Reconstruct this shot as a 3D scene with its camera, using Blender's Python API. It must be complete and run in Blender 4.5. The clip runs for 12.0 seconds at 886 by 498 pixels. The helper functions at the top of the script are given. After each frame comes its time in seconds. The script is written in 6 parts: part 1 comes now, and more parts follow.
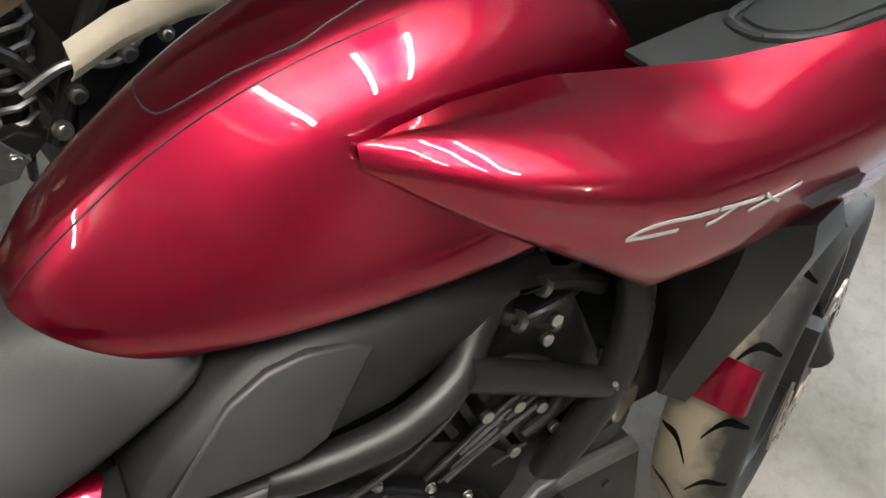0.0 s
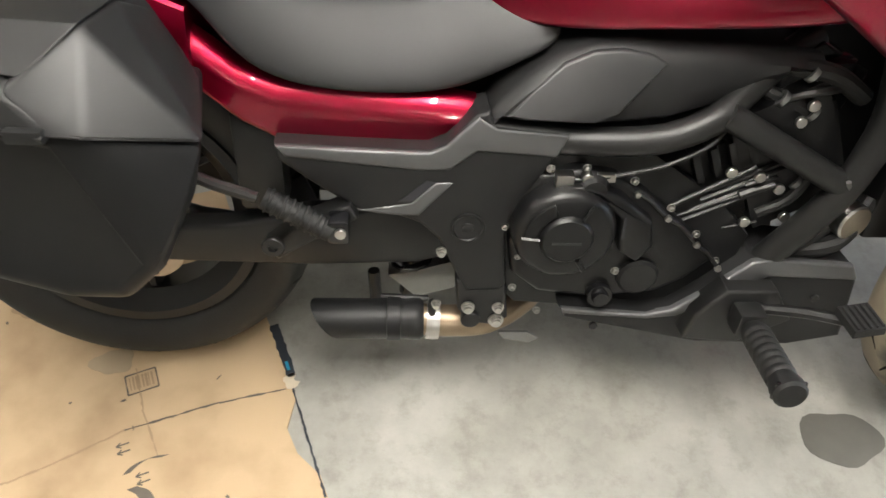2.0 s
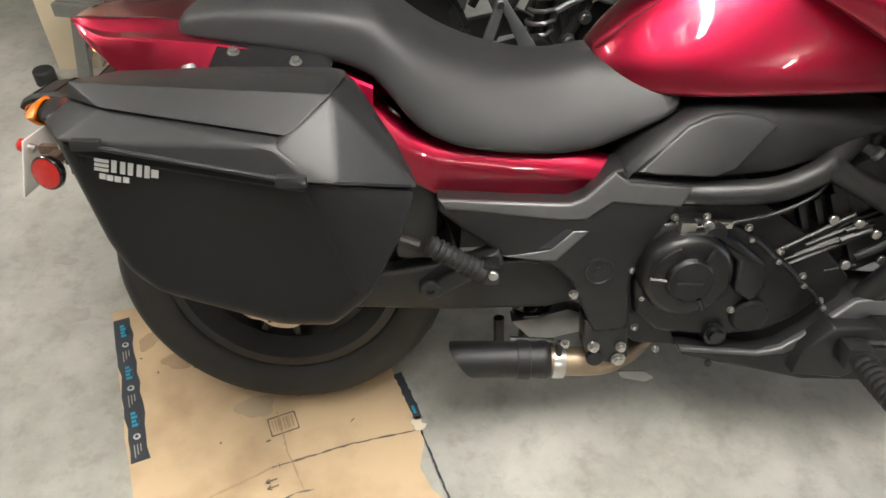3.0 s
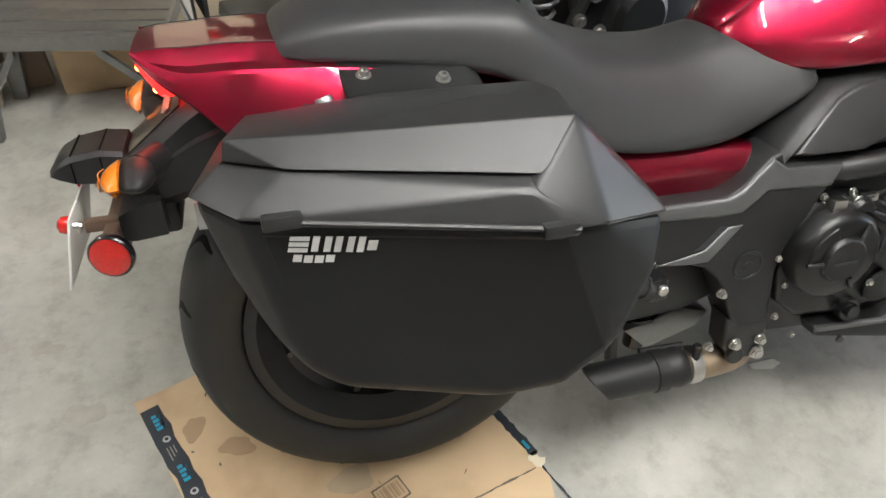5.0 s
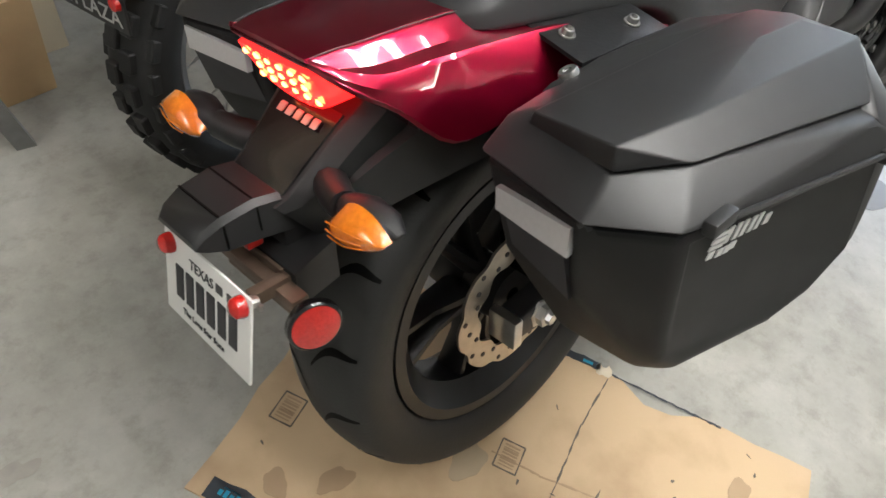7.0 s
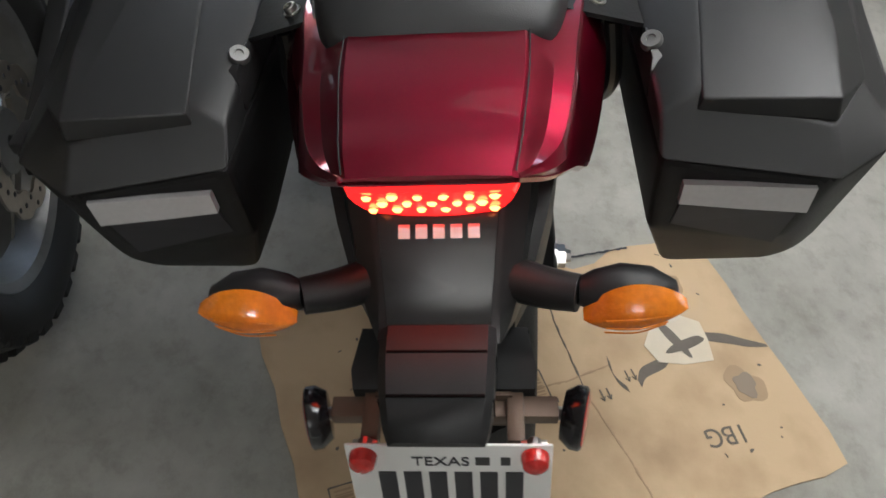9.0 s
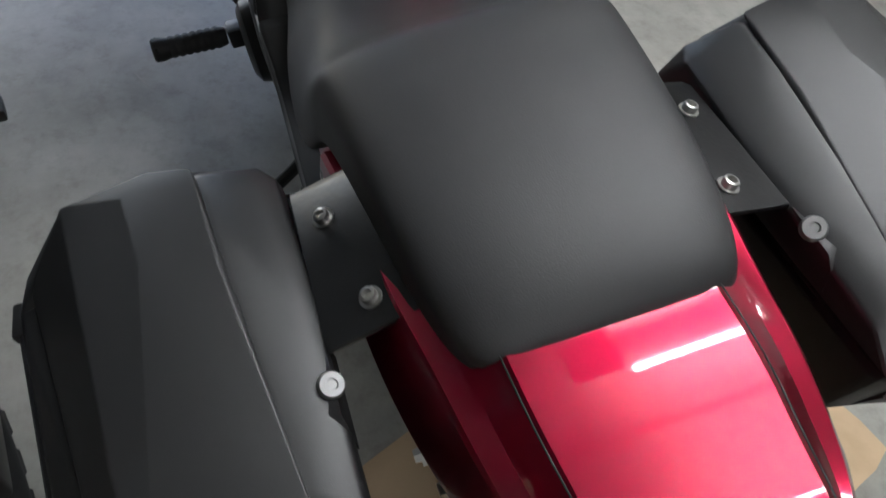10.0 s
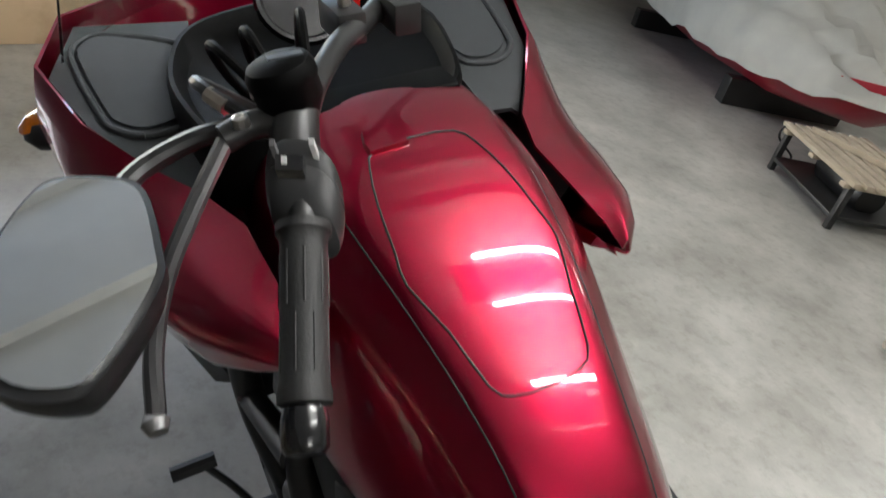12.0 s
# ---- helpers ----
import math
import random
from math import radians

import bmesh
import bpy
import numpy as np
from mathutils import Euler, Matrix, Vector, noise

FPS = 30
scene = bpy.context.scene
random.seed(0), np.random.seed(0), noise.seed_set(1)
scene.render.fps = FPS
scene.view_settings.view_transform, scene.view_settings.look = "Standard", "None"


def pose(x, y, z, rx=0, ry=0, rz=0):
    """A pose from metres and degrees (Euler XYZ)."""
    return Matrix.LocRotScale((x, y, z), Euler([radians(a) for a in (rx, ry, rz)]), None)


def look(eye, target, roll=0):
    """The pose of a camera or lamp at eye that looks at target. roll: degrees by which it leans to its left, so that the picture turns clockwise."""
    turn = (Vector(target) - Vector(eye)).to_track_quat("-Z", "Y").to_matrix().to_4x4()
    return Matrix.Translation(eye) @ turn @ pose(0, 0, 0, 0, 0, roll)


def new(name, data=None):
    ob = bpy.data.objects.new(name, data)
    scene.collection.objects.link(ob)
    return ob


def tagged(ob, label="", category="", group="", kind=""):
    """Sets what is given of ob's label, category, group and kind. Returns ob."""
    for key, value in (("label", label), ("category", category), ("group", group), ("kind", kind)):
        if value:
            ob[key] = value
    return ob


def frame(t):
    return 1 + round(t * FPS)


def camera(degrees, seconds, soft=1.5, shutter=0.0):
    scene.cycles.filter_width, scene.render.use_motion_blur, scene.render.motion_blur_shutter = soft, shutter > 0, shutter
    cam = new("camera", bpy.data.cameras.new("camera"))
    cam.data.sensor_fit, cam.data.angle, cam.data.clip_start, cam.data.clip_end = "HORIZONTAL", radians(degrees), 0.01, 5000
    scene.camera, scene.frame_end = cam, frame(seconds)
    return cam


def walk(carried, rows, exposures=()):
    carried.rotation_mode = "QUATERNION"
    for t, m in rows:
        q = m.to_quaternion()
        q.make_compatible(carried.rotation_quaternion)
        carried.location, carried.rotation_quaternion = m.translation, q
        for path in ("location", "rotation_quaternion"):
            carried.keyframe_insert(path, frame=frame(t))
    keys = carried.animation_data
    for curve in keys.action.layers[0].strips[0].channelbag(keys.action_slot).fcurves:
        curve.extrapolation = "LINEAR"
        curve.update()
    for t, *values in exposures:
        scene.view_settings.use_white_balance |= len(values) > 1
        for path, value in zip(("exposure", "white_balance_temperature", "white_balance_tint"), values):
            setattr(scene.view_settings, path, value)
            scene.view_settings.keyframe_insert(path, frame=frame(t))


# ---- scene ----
cam = camera(64.0, 12.0, shutter=0.2)
PATH = [
    (0, (0.644, -0.33, 1.211), (1.47, 0.77, -0.24), 11.1),
    (0.5, (0.564, -0.402, 1.199), (1.38, 0.684, -0.269), 11.5),
    (1, (0.502, -0.486, 1.186), (1.07, 0.642, -0.365), 11.3),
    (1.5, (0.53, -0.655, 1.2), (0.779, 0.522, -0.398), 8.1),
    (2, (0.497, -0.78, 1.217), (0.594, 0.484, -0.33), 4.8),
    (2.5, (0.39, -0.866, 1.25), (0.439, 0.51, -0.2), 2.3),
    (3, (0.306, -0.926, 1.268), (0.332, 0.521, -0.113), 1.7),
    (3.5, (0.232, -0.858, 1.25), (0.222, 0.6, -0.118), 0.1),
    (3.7, (0.193, -0.814, 1.247), (0.177, 0.645, -0.121), -0.5),
    (5.3, (-0.161, -0.673, 1.187), (0.379, 0.624, -0.237), 4.0),
    (5.5, (-0.194, -0.628, 1.185), (0.414, 0.598, -0.273), 4.0),
    (6, (-0.279, -0.513, 1.171), (0.416, 0.612, -0.33), 4.2),
    (6.5, (-0.406, -0.413, 1.144), (0.392, 0.609, -0.378), 7.7),
    (7, (-0.571, -0.328, 1.133), (0.489, 0.488, -0.354), 13.2),
    (7.2, (-0.609, -0.287, 1.132), (0.482, 0.483, -0.357), 13.0),
    (8.8, (-0.633, 0.15, 1.098), (0.675, 0.021, -0.409), 16.6),
    (9, (-0.613, 0.204, 1.1), (0.65, -0.008, -0.437), 16.1),
    (9.5, (-0.448, 0.314, 1.105), (0.704, -0.092, -0.479), 12.4),
    (10, (-0.285, 0.414, 1.121), (0.842, -0.183, -0.419), 14.2),
    (10.5, (-0.136, 0.506, 1.124), (0.963, -0.324, -0.326), 17.7),
    (11, (0.0, 0.576, 1.136), (1.157, -0.331, -0.22), 17.4),
    (11.2, (0.052, 0.609, 1.142), (1.24, -0.347, -0.152), 17.4),
    (11.5, (0.19, 0.593, 1.162), (1.465, -0.354, -0.055), 16.0),
    (11.7, (0.284, 0.589, 1.187), (1.614, -0.372, 0.043), 15.4),
    (12, (0.398, 0.571, 1.217), (1.774, -0.414, 0.152), 15.7),
]
walk(cam, [(t, look(eye, target, roll)) for t, eye, target, roll in PATH],
     exposures=[(0, 0.36, 6550, 10), (0.6, 0.36, 6550, 10), (1.2, 0.58, 6500, 10), (2.0, 0.7, 6550, 10), (3.5, 0.78, 6400, 10), (5.5, 0.74, 6250, 10), (7.2, 0.52, 6250, 10), (8.8, 0.1, 6100, 10), (9.5, -0.55, 5950, 10), (10.2, 0.05, 5850, 10), (11, 0.38, 5950, 10), (12, 0.26, 6150, 10)])

from mathutils.bvhtree import BVHTree
# ---- world, lights, exposure ----
world = bpy.data.worlds.new("world")
scene.world = world
world.use_nodes = True
wn = world.node_tree.nodes
sky = wn.new("ShaderNodeTexSky")
sky.sky_type, sky.sun_disc = "NISHITA", False
sky.sun_elevation, sky.sun_rotation = radians(35), radians(60)
wn["Background"].inputs["Strength"].default_value = 0.8
world.node_tree.links.new(sky.outputs["Color"], wn["Background"].inputs["Color"])
scene.view_settings.exposure = 0.0

LEAN, CARD_Z = 13.95, 0.006
TUBE_POWER = 88.0


# ---- materials ----
def mat(name, color, rough=0.5, metal=0.0, coat=0.0, vary=0.08, scale=30.0, bump=0.0, bump_scale=300.0, spec=0.5, emit=None, power=0.0,
        alpha_trans=0.0, rough_vary=0.0, coords="Object"):
    m = bpy.data.materials.new(name)
    m.use_nodes = True
    nt = m.node_tree
    b = nt.nodes["Principled BSDF"]
    tc = nt.nodes.new("ShaderNodeTexCoord")
    noise_a = nt.nodes.new("ShaderNodeTexNoise")
    noise_a.inputs["Scale"].default_value = scale
    noise_a.inputs["Detail"].default_value = 6
    nt.links.new(tc.outputs[coords], noise_a.inputs["Vector"])
    ramp = nt.nodes.new("ShaderNodeMix")
    ramp.data_type = "RGBA"
    c = color
    ramp.inputs[6].default_value = (c[0] * (1 - vary), c[1] * (1 - vary), c[2] * (1 - vary), 1)
    ramp.inputs[7].default_value = (min(1, c[0] * (1 + vary)), min(1, c[1] * (1 + vary)), min(1, c[2] * (1 + vary)), 1)
    nt.links.new(noise_a.outputs["Fac"], ramp.inputs[0])
    nt.links.new(ramp.outputs[2], b.inputs["Base Color"])
    b.inputs["Roughness"].default_value = rough
    if rough_vary:
        mr = nt.nodes.new("ShaderNodeMapRange")
        mr.inputs["To Min"].default_value, mr.inputs["To Max"].default_value = rough - rough_vary, rough + rough_vary
        nt.links.new(noise_a.outputs["Fac"], mr.inputs["Value"])
        nt.links.new(mr.outputs["Result"], b.inputs["Roughness"])
    b.inputs["Metallic"].default_value = metal
    b.inputs["Coat Weight"].default_value = coat
    b.inputs["Coat Roughness"].default_value = 0.03
    b.inputs["Specular IOR Level"].default_value = spec
    if alpha_trans:
        b.inputs["Transmission Weight"].default_value = alpha_trans
    if bump:
        n2 = nt.nodes.new("ShaderNodeTexNoise")
        n2.inputs["Scale"].default_value, n2.inputs["Detail"].default_value = bump_scale, 4
        nt.links.new(tc.outputs[coords], n2.inputs["Vector"])
        bp = nt.nodes.new("ShaderNodeBump")
        bp.inputs["Strength"].default_value, bp.inputs["Distance"].default_value = bump, 0.002
        nt.links.new(n2.outputs["Fac"], bp.inputs["Height"])
        nt.links.new(bp.outputs["Normal"], b.inputs["Normal"])
    if emit:
        b.inputs["Emission Color"].default_value = (*emit, 1)
        b.inputs["Emission Strength"].default_value = power
    return m


RED = mat("candy_red_paint", (0.31, 0.0028, 0.028), 0.36, 0.95, 1.0, 0.1, 900)
BLACK = mat("black_textured_plastic", (0.012, 0.012, 0.0125), 0.45, 0, 0, 0.25, 40, 0.12, 900, spec=0.33, rough_vary=0.08)
CASE = mat("pannier_plastic", (0.014, 0.014, 0.0145), 0.41, 0, 0, 0.18, 14, 0.1, 1100, spec=0.45, rough_vary=0.06)
# matte black body, darker than CASE to include the shade on its upright sides
CASEBODY = mat("shaded_pannier_body_plastic", (0.009, 0.009, 0.0095), 0.52, 0, 0, 0.2, 14, 0.12, 1100, spec=0.22, rough_vary=0.06)
GLOSSBLACK = mat("gloss_black_plastic", (0.008, 0.008, 0.009), 0.16, 0, 0.2, 0.2, 30, 0.06, 500, rough_vary=0.05)
GREY = mat("satin_grey_plastic", (0.11, 0.11, 0.113), 0.37, 0.5, 0, 0.08, 60, 0.06, 900)
INLAY = mat("dark_satin_inlay", (0.03, 0.03, 0.031), 0.38, 0.15, 0, 0.1, 60, 0.08, 900)
SEAT = mat("seat_vinyl", (0.017, 0.017, 0.018), 0.52, 0, 0, 0.15, 12, 0.16, 900, spec=0.55, rough_vary=0.05)
RUBBER = mat("tyre_rubber", (0.012, 0.012, 0.012), 0.6, 0, 0, 0.35, 18, 0.2, 260, spec=0.4, rough_vary=0.1)
WHEEL = mat("black_wheel_paint", (0.016, 0.016, 0.017), 0.35, 0.2, 0, 0.2, 30, rough_vary=0.08)
ENGINE = mat("black_engine_paint", (0.007, 0.007, 0.0075), 0.36, 0.1, 0, 0.3, 25, 0.1, 200, spec=0.42, rough_vary=0.12)
FRAME = mat("satin_black_frame", (0.013, 0.013, 0.013), 0.4, 0.1, 0, 0.15, 30)
STEEL = mat("bright_steel", (0.55, 0.54, 0.52), 0.28, 1.0, 0, 0.12, 120)
DISC = mat("brake_disc_steel", (0.45, 0.4, 0.34), 0.35, 1.0, 0, 0.25, 60)
PIPE = mat("heated_exhaust_pipe", (0.35, 0.27, 0.19), 0.45, 0.9, 0, 0.35, 25, 0.15, 100)
BRACKET = mat("brown_steel", (0.13, 0.09, 0.065), 0.5, 0.4, 0, 0.3, 40, 0.1, 150)
DULL = mat("dull_grey_steel", (0.05, 0.05, 0.05), 0.42, 0.8, 0, 0.3, 60)
ALU = mat("cast_aluminium", (0.26, 0.26, 0.26), 0.45, 0.9, 0, 0.15, 50, 0.1, 200)
AMBER = mat("amber_lens", (0.62, 0.17, 0.008), 0.12, 0, 0.6, 0.3, 160, 0.2, 260)
REDLENS = mat("red_lens", (0.45, 0.015, 0.012), 0.15, 0, 0.6, 0.3, 220, 0.4, 300)
GLOW = mat("tail_light_lit", (0.6, 0.008, 0.008), 0.2, 0, 0.5, 0.3, 140, emit=(1.0, 0.012, 0.01), power=3.0)
HOT = mat("tail_light_led", (0.9, 0.2, 0.05), 0.2, 0, 0, 0.1, 60, emit=(1.0, 0.22, 0.05), power=11.0)
WHITE = mat("white_plate_paint", (0.75, 0.75, 0.73), 0.4, 0, 0.2, 0.05, 40)
STRIP = mat("reflective_strip", (0.52, 0.52, 0.53), 0.35, 0.3, 0.2, 0.08, 200)
# print and shut lines, and also the painted shade in holes and slots
DARKFILL = mat("dark_print_and_hollow_shade", (0.02, 0.02, 0.025), 0.5)
MIRROR = mat("mirror_glass", (0.88, 0.9, 0.9), 0.02, 1.0)
LOGO = mat("silver_lettering", (0.6, 0.6, 0.6), 0.35, 0.5)


def concrete():
    m = mat("sealed_concrete", (0.34, 0.335, 0.315), 0.38, 0, 0, 0.1, 1.2, 0.1, 160, coords="Object")
    nt = m.node_tree
    b = nt.nodes["Principled BSDF"]
    tc = [n for n in nt.nodes if n.type == "TEX_COORD"][0]
    n1, n2 = nt.nodes.new("ShaderNodeTexNoise"), nt.nodes.new("ShaderNodeTexNoise")
    n1.inputs["Scale"].default_value, n1.inputs["Detail"].default_value, n1.inputs["Roughness"].default_value = 2.6, 12, 0.68
    n2.inputs["Scale"].default_value, n2.inputs["Detail"].default_value, n2.inputs["Roughness"].default_value = 17, 10, 0.7
    for n in (n1, n2):
        nt.links.new(tc.outputs["Object"], n.inputs["Vector"])
    r1, r2 = nt.nodes.new("ShaderNodeValToRGB"), nt.nodes.new("ShaderNodeValToRGB")
    r1.color_ramp.elements[0].position, r1.color_ramp.elements[1].position = 0.33, 0.66
    r1.color_ramp.elements[0].color, r1.color_ramp.elements[1].color = (0.25, 0.244, 0.216, 1), (0.455, 0.446, 0.406, 1)
    r2.color_ramp.elements[0].position, r2.color_ramp.elements[1].position = 0.36, 0.5
    r2.color_ramp.elements[0].color, r2.color_ramp.elements[1].color = (0.72, 0.71, 0.68, 1), (1, 1, 1, 1)
    nt.links.new(n1.outputs["Fac"], r1.inputs["Fac"])
    nt.links.new(n2.outputs["Fac"], r2.inputs["Fac"])
    mx = nt.nodes.new("ShaderNodeMix")
    mx.data_type, mx.blend_type = "RGBA", "MULTIPLY"
    mx.inputs[0].default_value = 0.6
    nt.links.new(r1.outputs["Color"], mx.inputs[6])
    nt.links.new(r2.outputs["Color"], mx.inputs[7])
    nt.links.new(mx.outputs[2], b.inputs["Base Color"])
    mr = nt.nodes.new("ShaderNodeMapRange")
    mr.inputs["To Min"].default_value, mr.inputs["To Max"].default_value = 0.22, 0.44
    nt.links.new(n1.outputs["Fac"], mr.inputs["Value"])
    nt.links.new(mr.outputs["Result"], b.inputs["Roughness"])
    return m


def cardboard():
    m = mat("corrugated_cardboard", (0.46, 0.31, 0.175), 0.75, 0, 0, 0.1, 5, 0.1, 120)
    nt = m.node_tree
    b = nt.nodes["Principled BSDF"]
    tc = [n for n in nt.nodes if n.type == "TEX_COORD"][0]
    n1 = nt.nodes.new("ShaderNodeTexNoise")
    n1.inputs["Scale"].default_value, n1.inputs["Detail"].default_value = 6, 8
    nt.links.new(tc.outputs["Object"], n1.inputs["Vector"])
    r1 = nt.nodes.new("ShaderNodeValToRGB")
    r1.color_ramp.elements[0].position, r1.color_ramp.elements[1].position = 0.3, 0.52
    r1.color_ramp.elements[0].color, r1.color_ramp.elements[1].color = (0.42, 0.295, 0.175, 1), (0.58, 0.425, 0.262, 1)
    nt.links.new(n1.outputs["Fac"], r1.inputs["Fac"])
    nt.links.new(r1.outputs["Color"], b.inputs["Base Color"])
    return m


def tan_flank_rubber(name, center, axis, lo, hi):
    """Tyre rubber with one tan flank: dried mud in front, a painted reflection at the rear."""
    m = mat(name, (0.013, 0.013, 0.0125), 0.58, 0, 0, 0.35, 18, 0.2, 260)
    nt = m.node_tree
    b = nt.nodes["Principled BSDF"]
    tc = [n for n in nt.nodes if n.type == "TEX_COORD"][0]
    base = b.inputs["Base Color"].links[0].from_socket
    off = nt.nodes.new("ShaderNodeVectorMath")
    off.operation = "SUBTRACT"
    off.inputs[1].default_value = center
    dot = nt.nodes.new("ShaderNodeVectorMath")
    dot.operation = "DOT_PRODUCT"
    dot.inputs[1].default_value = axis
    nt.links.new(tc.outputs["Object"], off.inputs[0])
    nt.links.new(off.outputs["Vector"], dot.inputs[0])
    n1 = nt.nodes.new("ShaderNodeTexNoise")
    n1.inputs["Scale"].default_value, n1.inputs["Detail"].default_value = 16, 7
    nt.links.new(tc.outputs["Object"], n1.inputs["Vector"])
    add = nt.nodes.new("ShaderNodeMath")
    add.operation = "MULTIPLY_ADD"
    add.inputs[1].default_value = 0.09
    nt.links.new(n1.outputs["Fac"], add.inputs[0])
    nt.links.new(dot.outputs["Value"], add.inputs[2])
    mr = nt.nodes.new("ShaderNodeMapRange")
    mr.inputs["From Min"].default_value, mr.inputs["From Max"].default_value = lo + 0.045, hi + 0.045
    mr.inputs["To Max"].default_value = 0.85
    nt.links.new(add.outputs["Value"], mr.inputs["Value"])
    mx = nt.nodes.new("ShaderNodeMix")
    mx.data_type = "RGBA"
    mx.inputs[7].default_value = (0.3, 0.25, 0.18, 1)
    nt.links.new(mr.outputs["Result"], mx.inputs[0])
    nt.links.new(base, mx.inputs[6])
    nt.links.new(mx.outputs[2], b.inputs["Base Color"])
    return m


CONCRETE, CARD = concrete(), cardboard()
PLASTER = mat("grey_plaster", (0.42, 0.41, 0.38), 0.8, 0, 0, 0.05, 3, 0.1, 90)
CEIL = mat("white_ceiling_paint", (0.78, 0.78, 0.75), 0.8, 0, 0, 0.04, 3, 0.1, 60)
TUBE = mat("lamp_tube", (0.9, 0.9, 0.9), 0.4, emit=(1.0, 0.96, 0.9), power=TUBE_POWER)
# dark only to cut the light bounced from the left
DARKWALL = mat("dark_bounce_blocker", (0.075, 0.065, 0.055), 0.7, 0, 0, 0.25, 4, 0.2, 40)
WOOD = mat("pine_wood", (0.5, 0.34, 0.18), 0.6, 0, 0, 0.2, 9, 0.15, 60)
TAPE = mat("printed_black_tape", (0.035, 0.04, 0.05), 0.35, 0, 0.2, 0.2, 40)
TAPEBLUE = mat("blue_tape_print", (0.02, 0.28, 0.45), 0.35)
TARP = mat("grey_tarpaulin", (0.36, 0.355, 0.32), 0.6, 0, 0, 0.2, 6, 0.6, 14)
FAINT = mat("faint_stain", (0.33, 0.315, 0.28), 0.42, 0, 0, 0.25, 30)
FAINTCARD = mat("cardboard_stain", (0.4, 0.28, 0.17), 0.7, 0, 0, 0.15, 12)
PRINT = mat("grey_card_print", (0.13, 0.11, 0.09), 0.7, 0, 0, 0.25, 60)
LIGHTCARD = mat("torn_pale_card", (0.68, 0.6, 0.47), 0.6, 0, 0, 0.1, 30)
GLAZE = mat("wet_card", (0.5, 0.4, 0.28), 0.2, 0, 0.5, 0.1, 30)
BEIGE = mat("pale_beige_metal", (0.55, 0.49, 0.38), 0.5, 0.2, 0, 0.12, 40)
BEIGEWOOD = mat("pale_painted_wood", (0.62, 0.53, 0.38), 0.6, 0, 0, 0.08, 8, 0.1, 60)
BROWNWOOD = mat("brown_wood", (0.25, 0.2, 0.15), 0.6, 0, 0, 0.15, 8, 0.1, 60)
WOODGREY = mat("weathered_wood", (0.36, 0.3, 0.22), 0.75, 0, 0, 0.2, 20, 0.2, 90)
REDHULL = mat("red_hull_paint", (0.3, 0.015, 0.03), 0.35, 0, 0.3, 0.1, 10)
OIL = mat("oil_stain", (0.13, 0.125, 0.11), 0.3, 0, 0, 0.2, 20)
GREYDASH = mat("grey_dash_plastic", (0.03, 0.033, 0.035), 0.5, 0, 0, 0.15, 40, 0.2, 900, spec=0.25)
HOOD = mat("black_hood_plastic", (0.002, 0.002, 0.002), 0.55, 0, 0, 0.2, 40, 0.1, 700, spec=0.05)
CLEAR = mat("clear_screen", (0.9, 0.92, 0.92), 0.05, alpha_trans=1.0)


# ---- mesh tools ----
def smooth_by(me, angle=35):
    bm = bmesh.new()
    bm.from_mesh(me)
    lim = radians(angle)
    for f in bm.faces:
        f.smooth = True
    for e in bm.edges:
        e.smooth = len(e.link_faces) == 2 and e.calc_face_angle(0.0) < lim
    bm.to_mesh(me)
    bm.free()


def part(name, bm, material, parent=None, label="", angle=35, sub=0, thick=0.0):
    """One mesh object under a thing or a part."""
    bmesh.ops.recalc_face_normals(bm, faces=bm.faces[:])
    me = bpy.data.meshes.new(name)
    bm.to_mesh(me)
    bm.free()
    me.materials.append(material)
    if sub:
        for p in me.polygons:
            p.use_smooth = True
    else:
        smooth_by(me, angle)
    ob = new(name, me)
    if parent is not None:
        ob.parent = parent
    if label:
        ob["label"] = label
    if thick:
        s = ob.modifiers.new("thickness", "SOLIDIFY")
        s.thickness, s.offset = thick, -1
    if sub:
        s = ob.modifiers.new("subdivision", "SUBSURF")
        s.levels = s.render_levels = sub
    return ob


def spline(pts, n=8, closed=False):
    """Catmull-Rom through points of any dimension."""
    p = [np.array(q, float) for q in pts]
    out = []
    m = len(p)
    for i in range(m if closed else m - 1):
        a = p[(i - 1) % m] if closed or i > 0 else 2 * p[0] - p[1]
        b, c = p[i], p[(i + 1) % m]
        d = p[(i + 2) % m] if closed or i + 2 < m else 2 * p[-1] - p[-2]
        for k in range(n):
            t = k / n
            out.append(0.5 * ((2 * b) + (c - a) * t + (2 * a - 5 * b + 4 * c - d) * t * t + (3 * b - a - 3 * c + d) * t ** 3))
    if not closed:
        out.append(p[-1])
    return [tuple(float(v) for v in q) for q in out]


def loft(rings, closed=True, caps=True):
    """Skin rings of equally many points."""
    bm = bmesh.new()
    vs = [[bm.verts.new(q) for q in r] for r in rings]
    n = len(rings[0])
    for a, b in zip(vs, vs[1:]):
        for i in range(n if closed else n - 1):
            j = (i + 1) % n
            try:
                bm.faces.new((a[i], a[j], b[j], b[i]))
            except ValueError:
                pass
    if caps and closed:
        bm.faces.new(vs[0])
        bm.faces.new(vs[-1][::-1])
    return bm


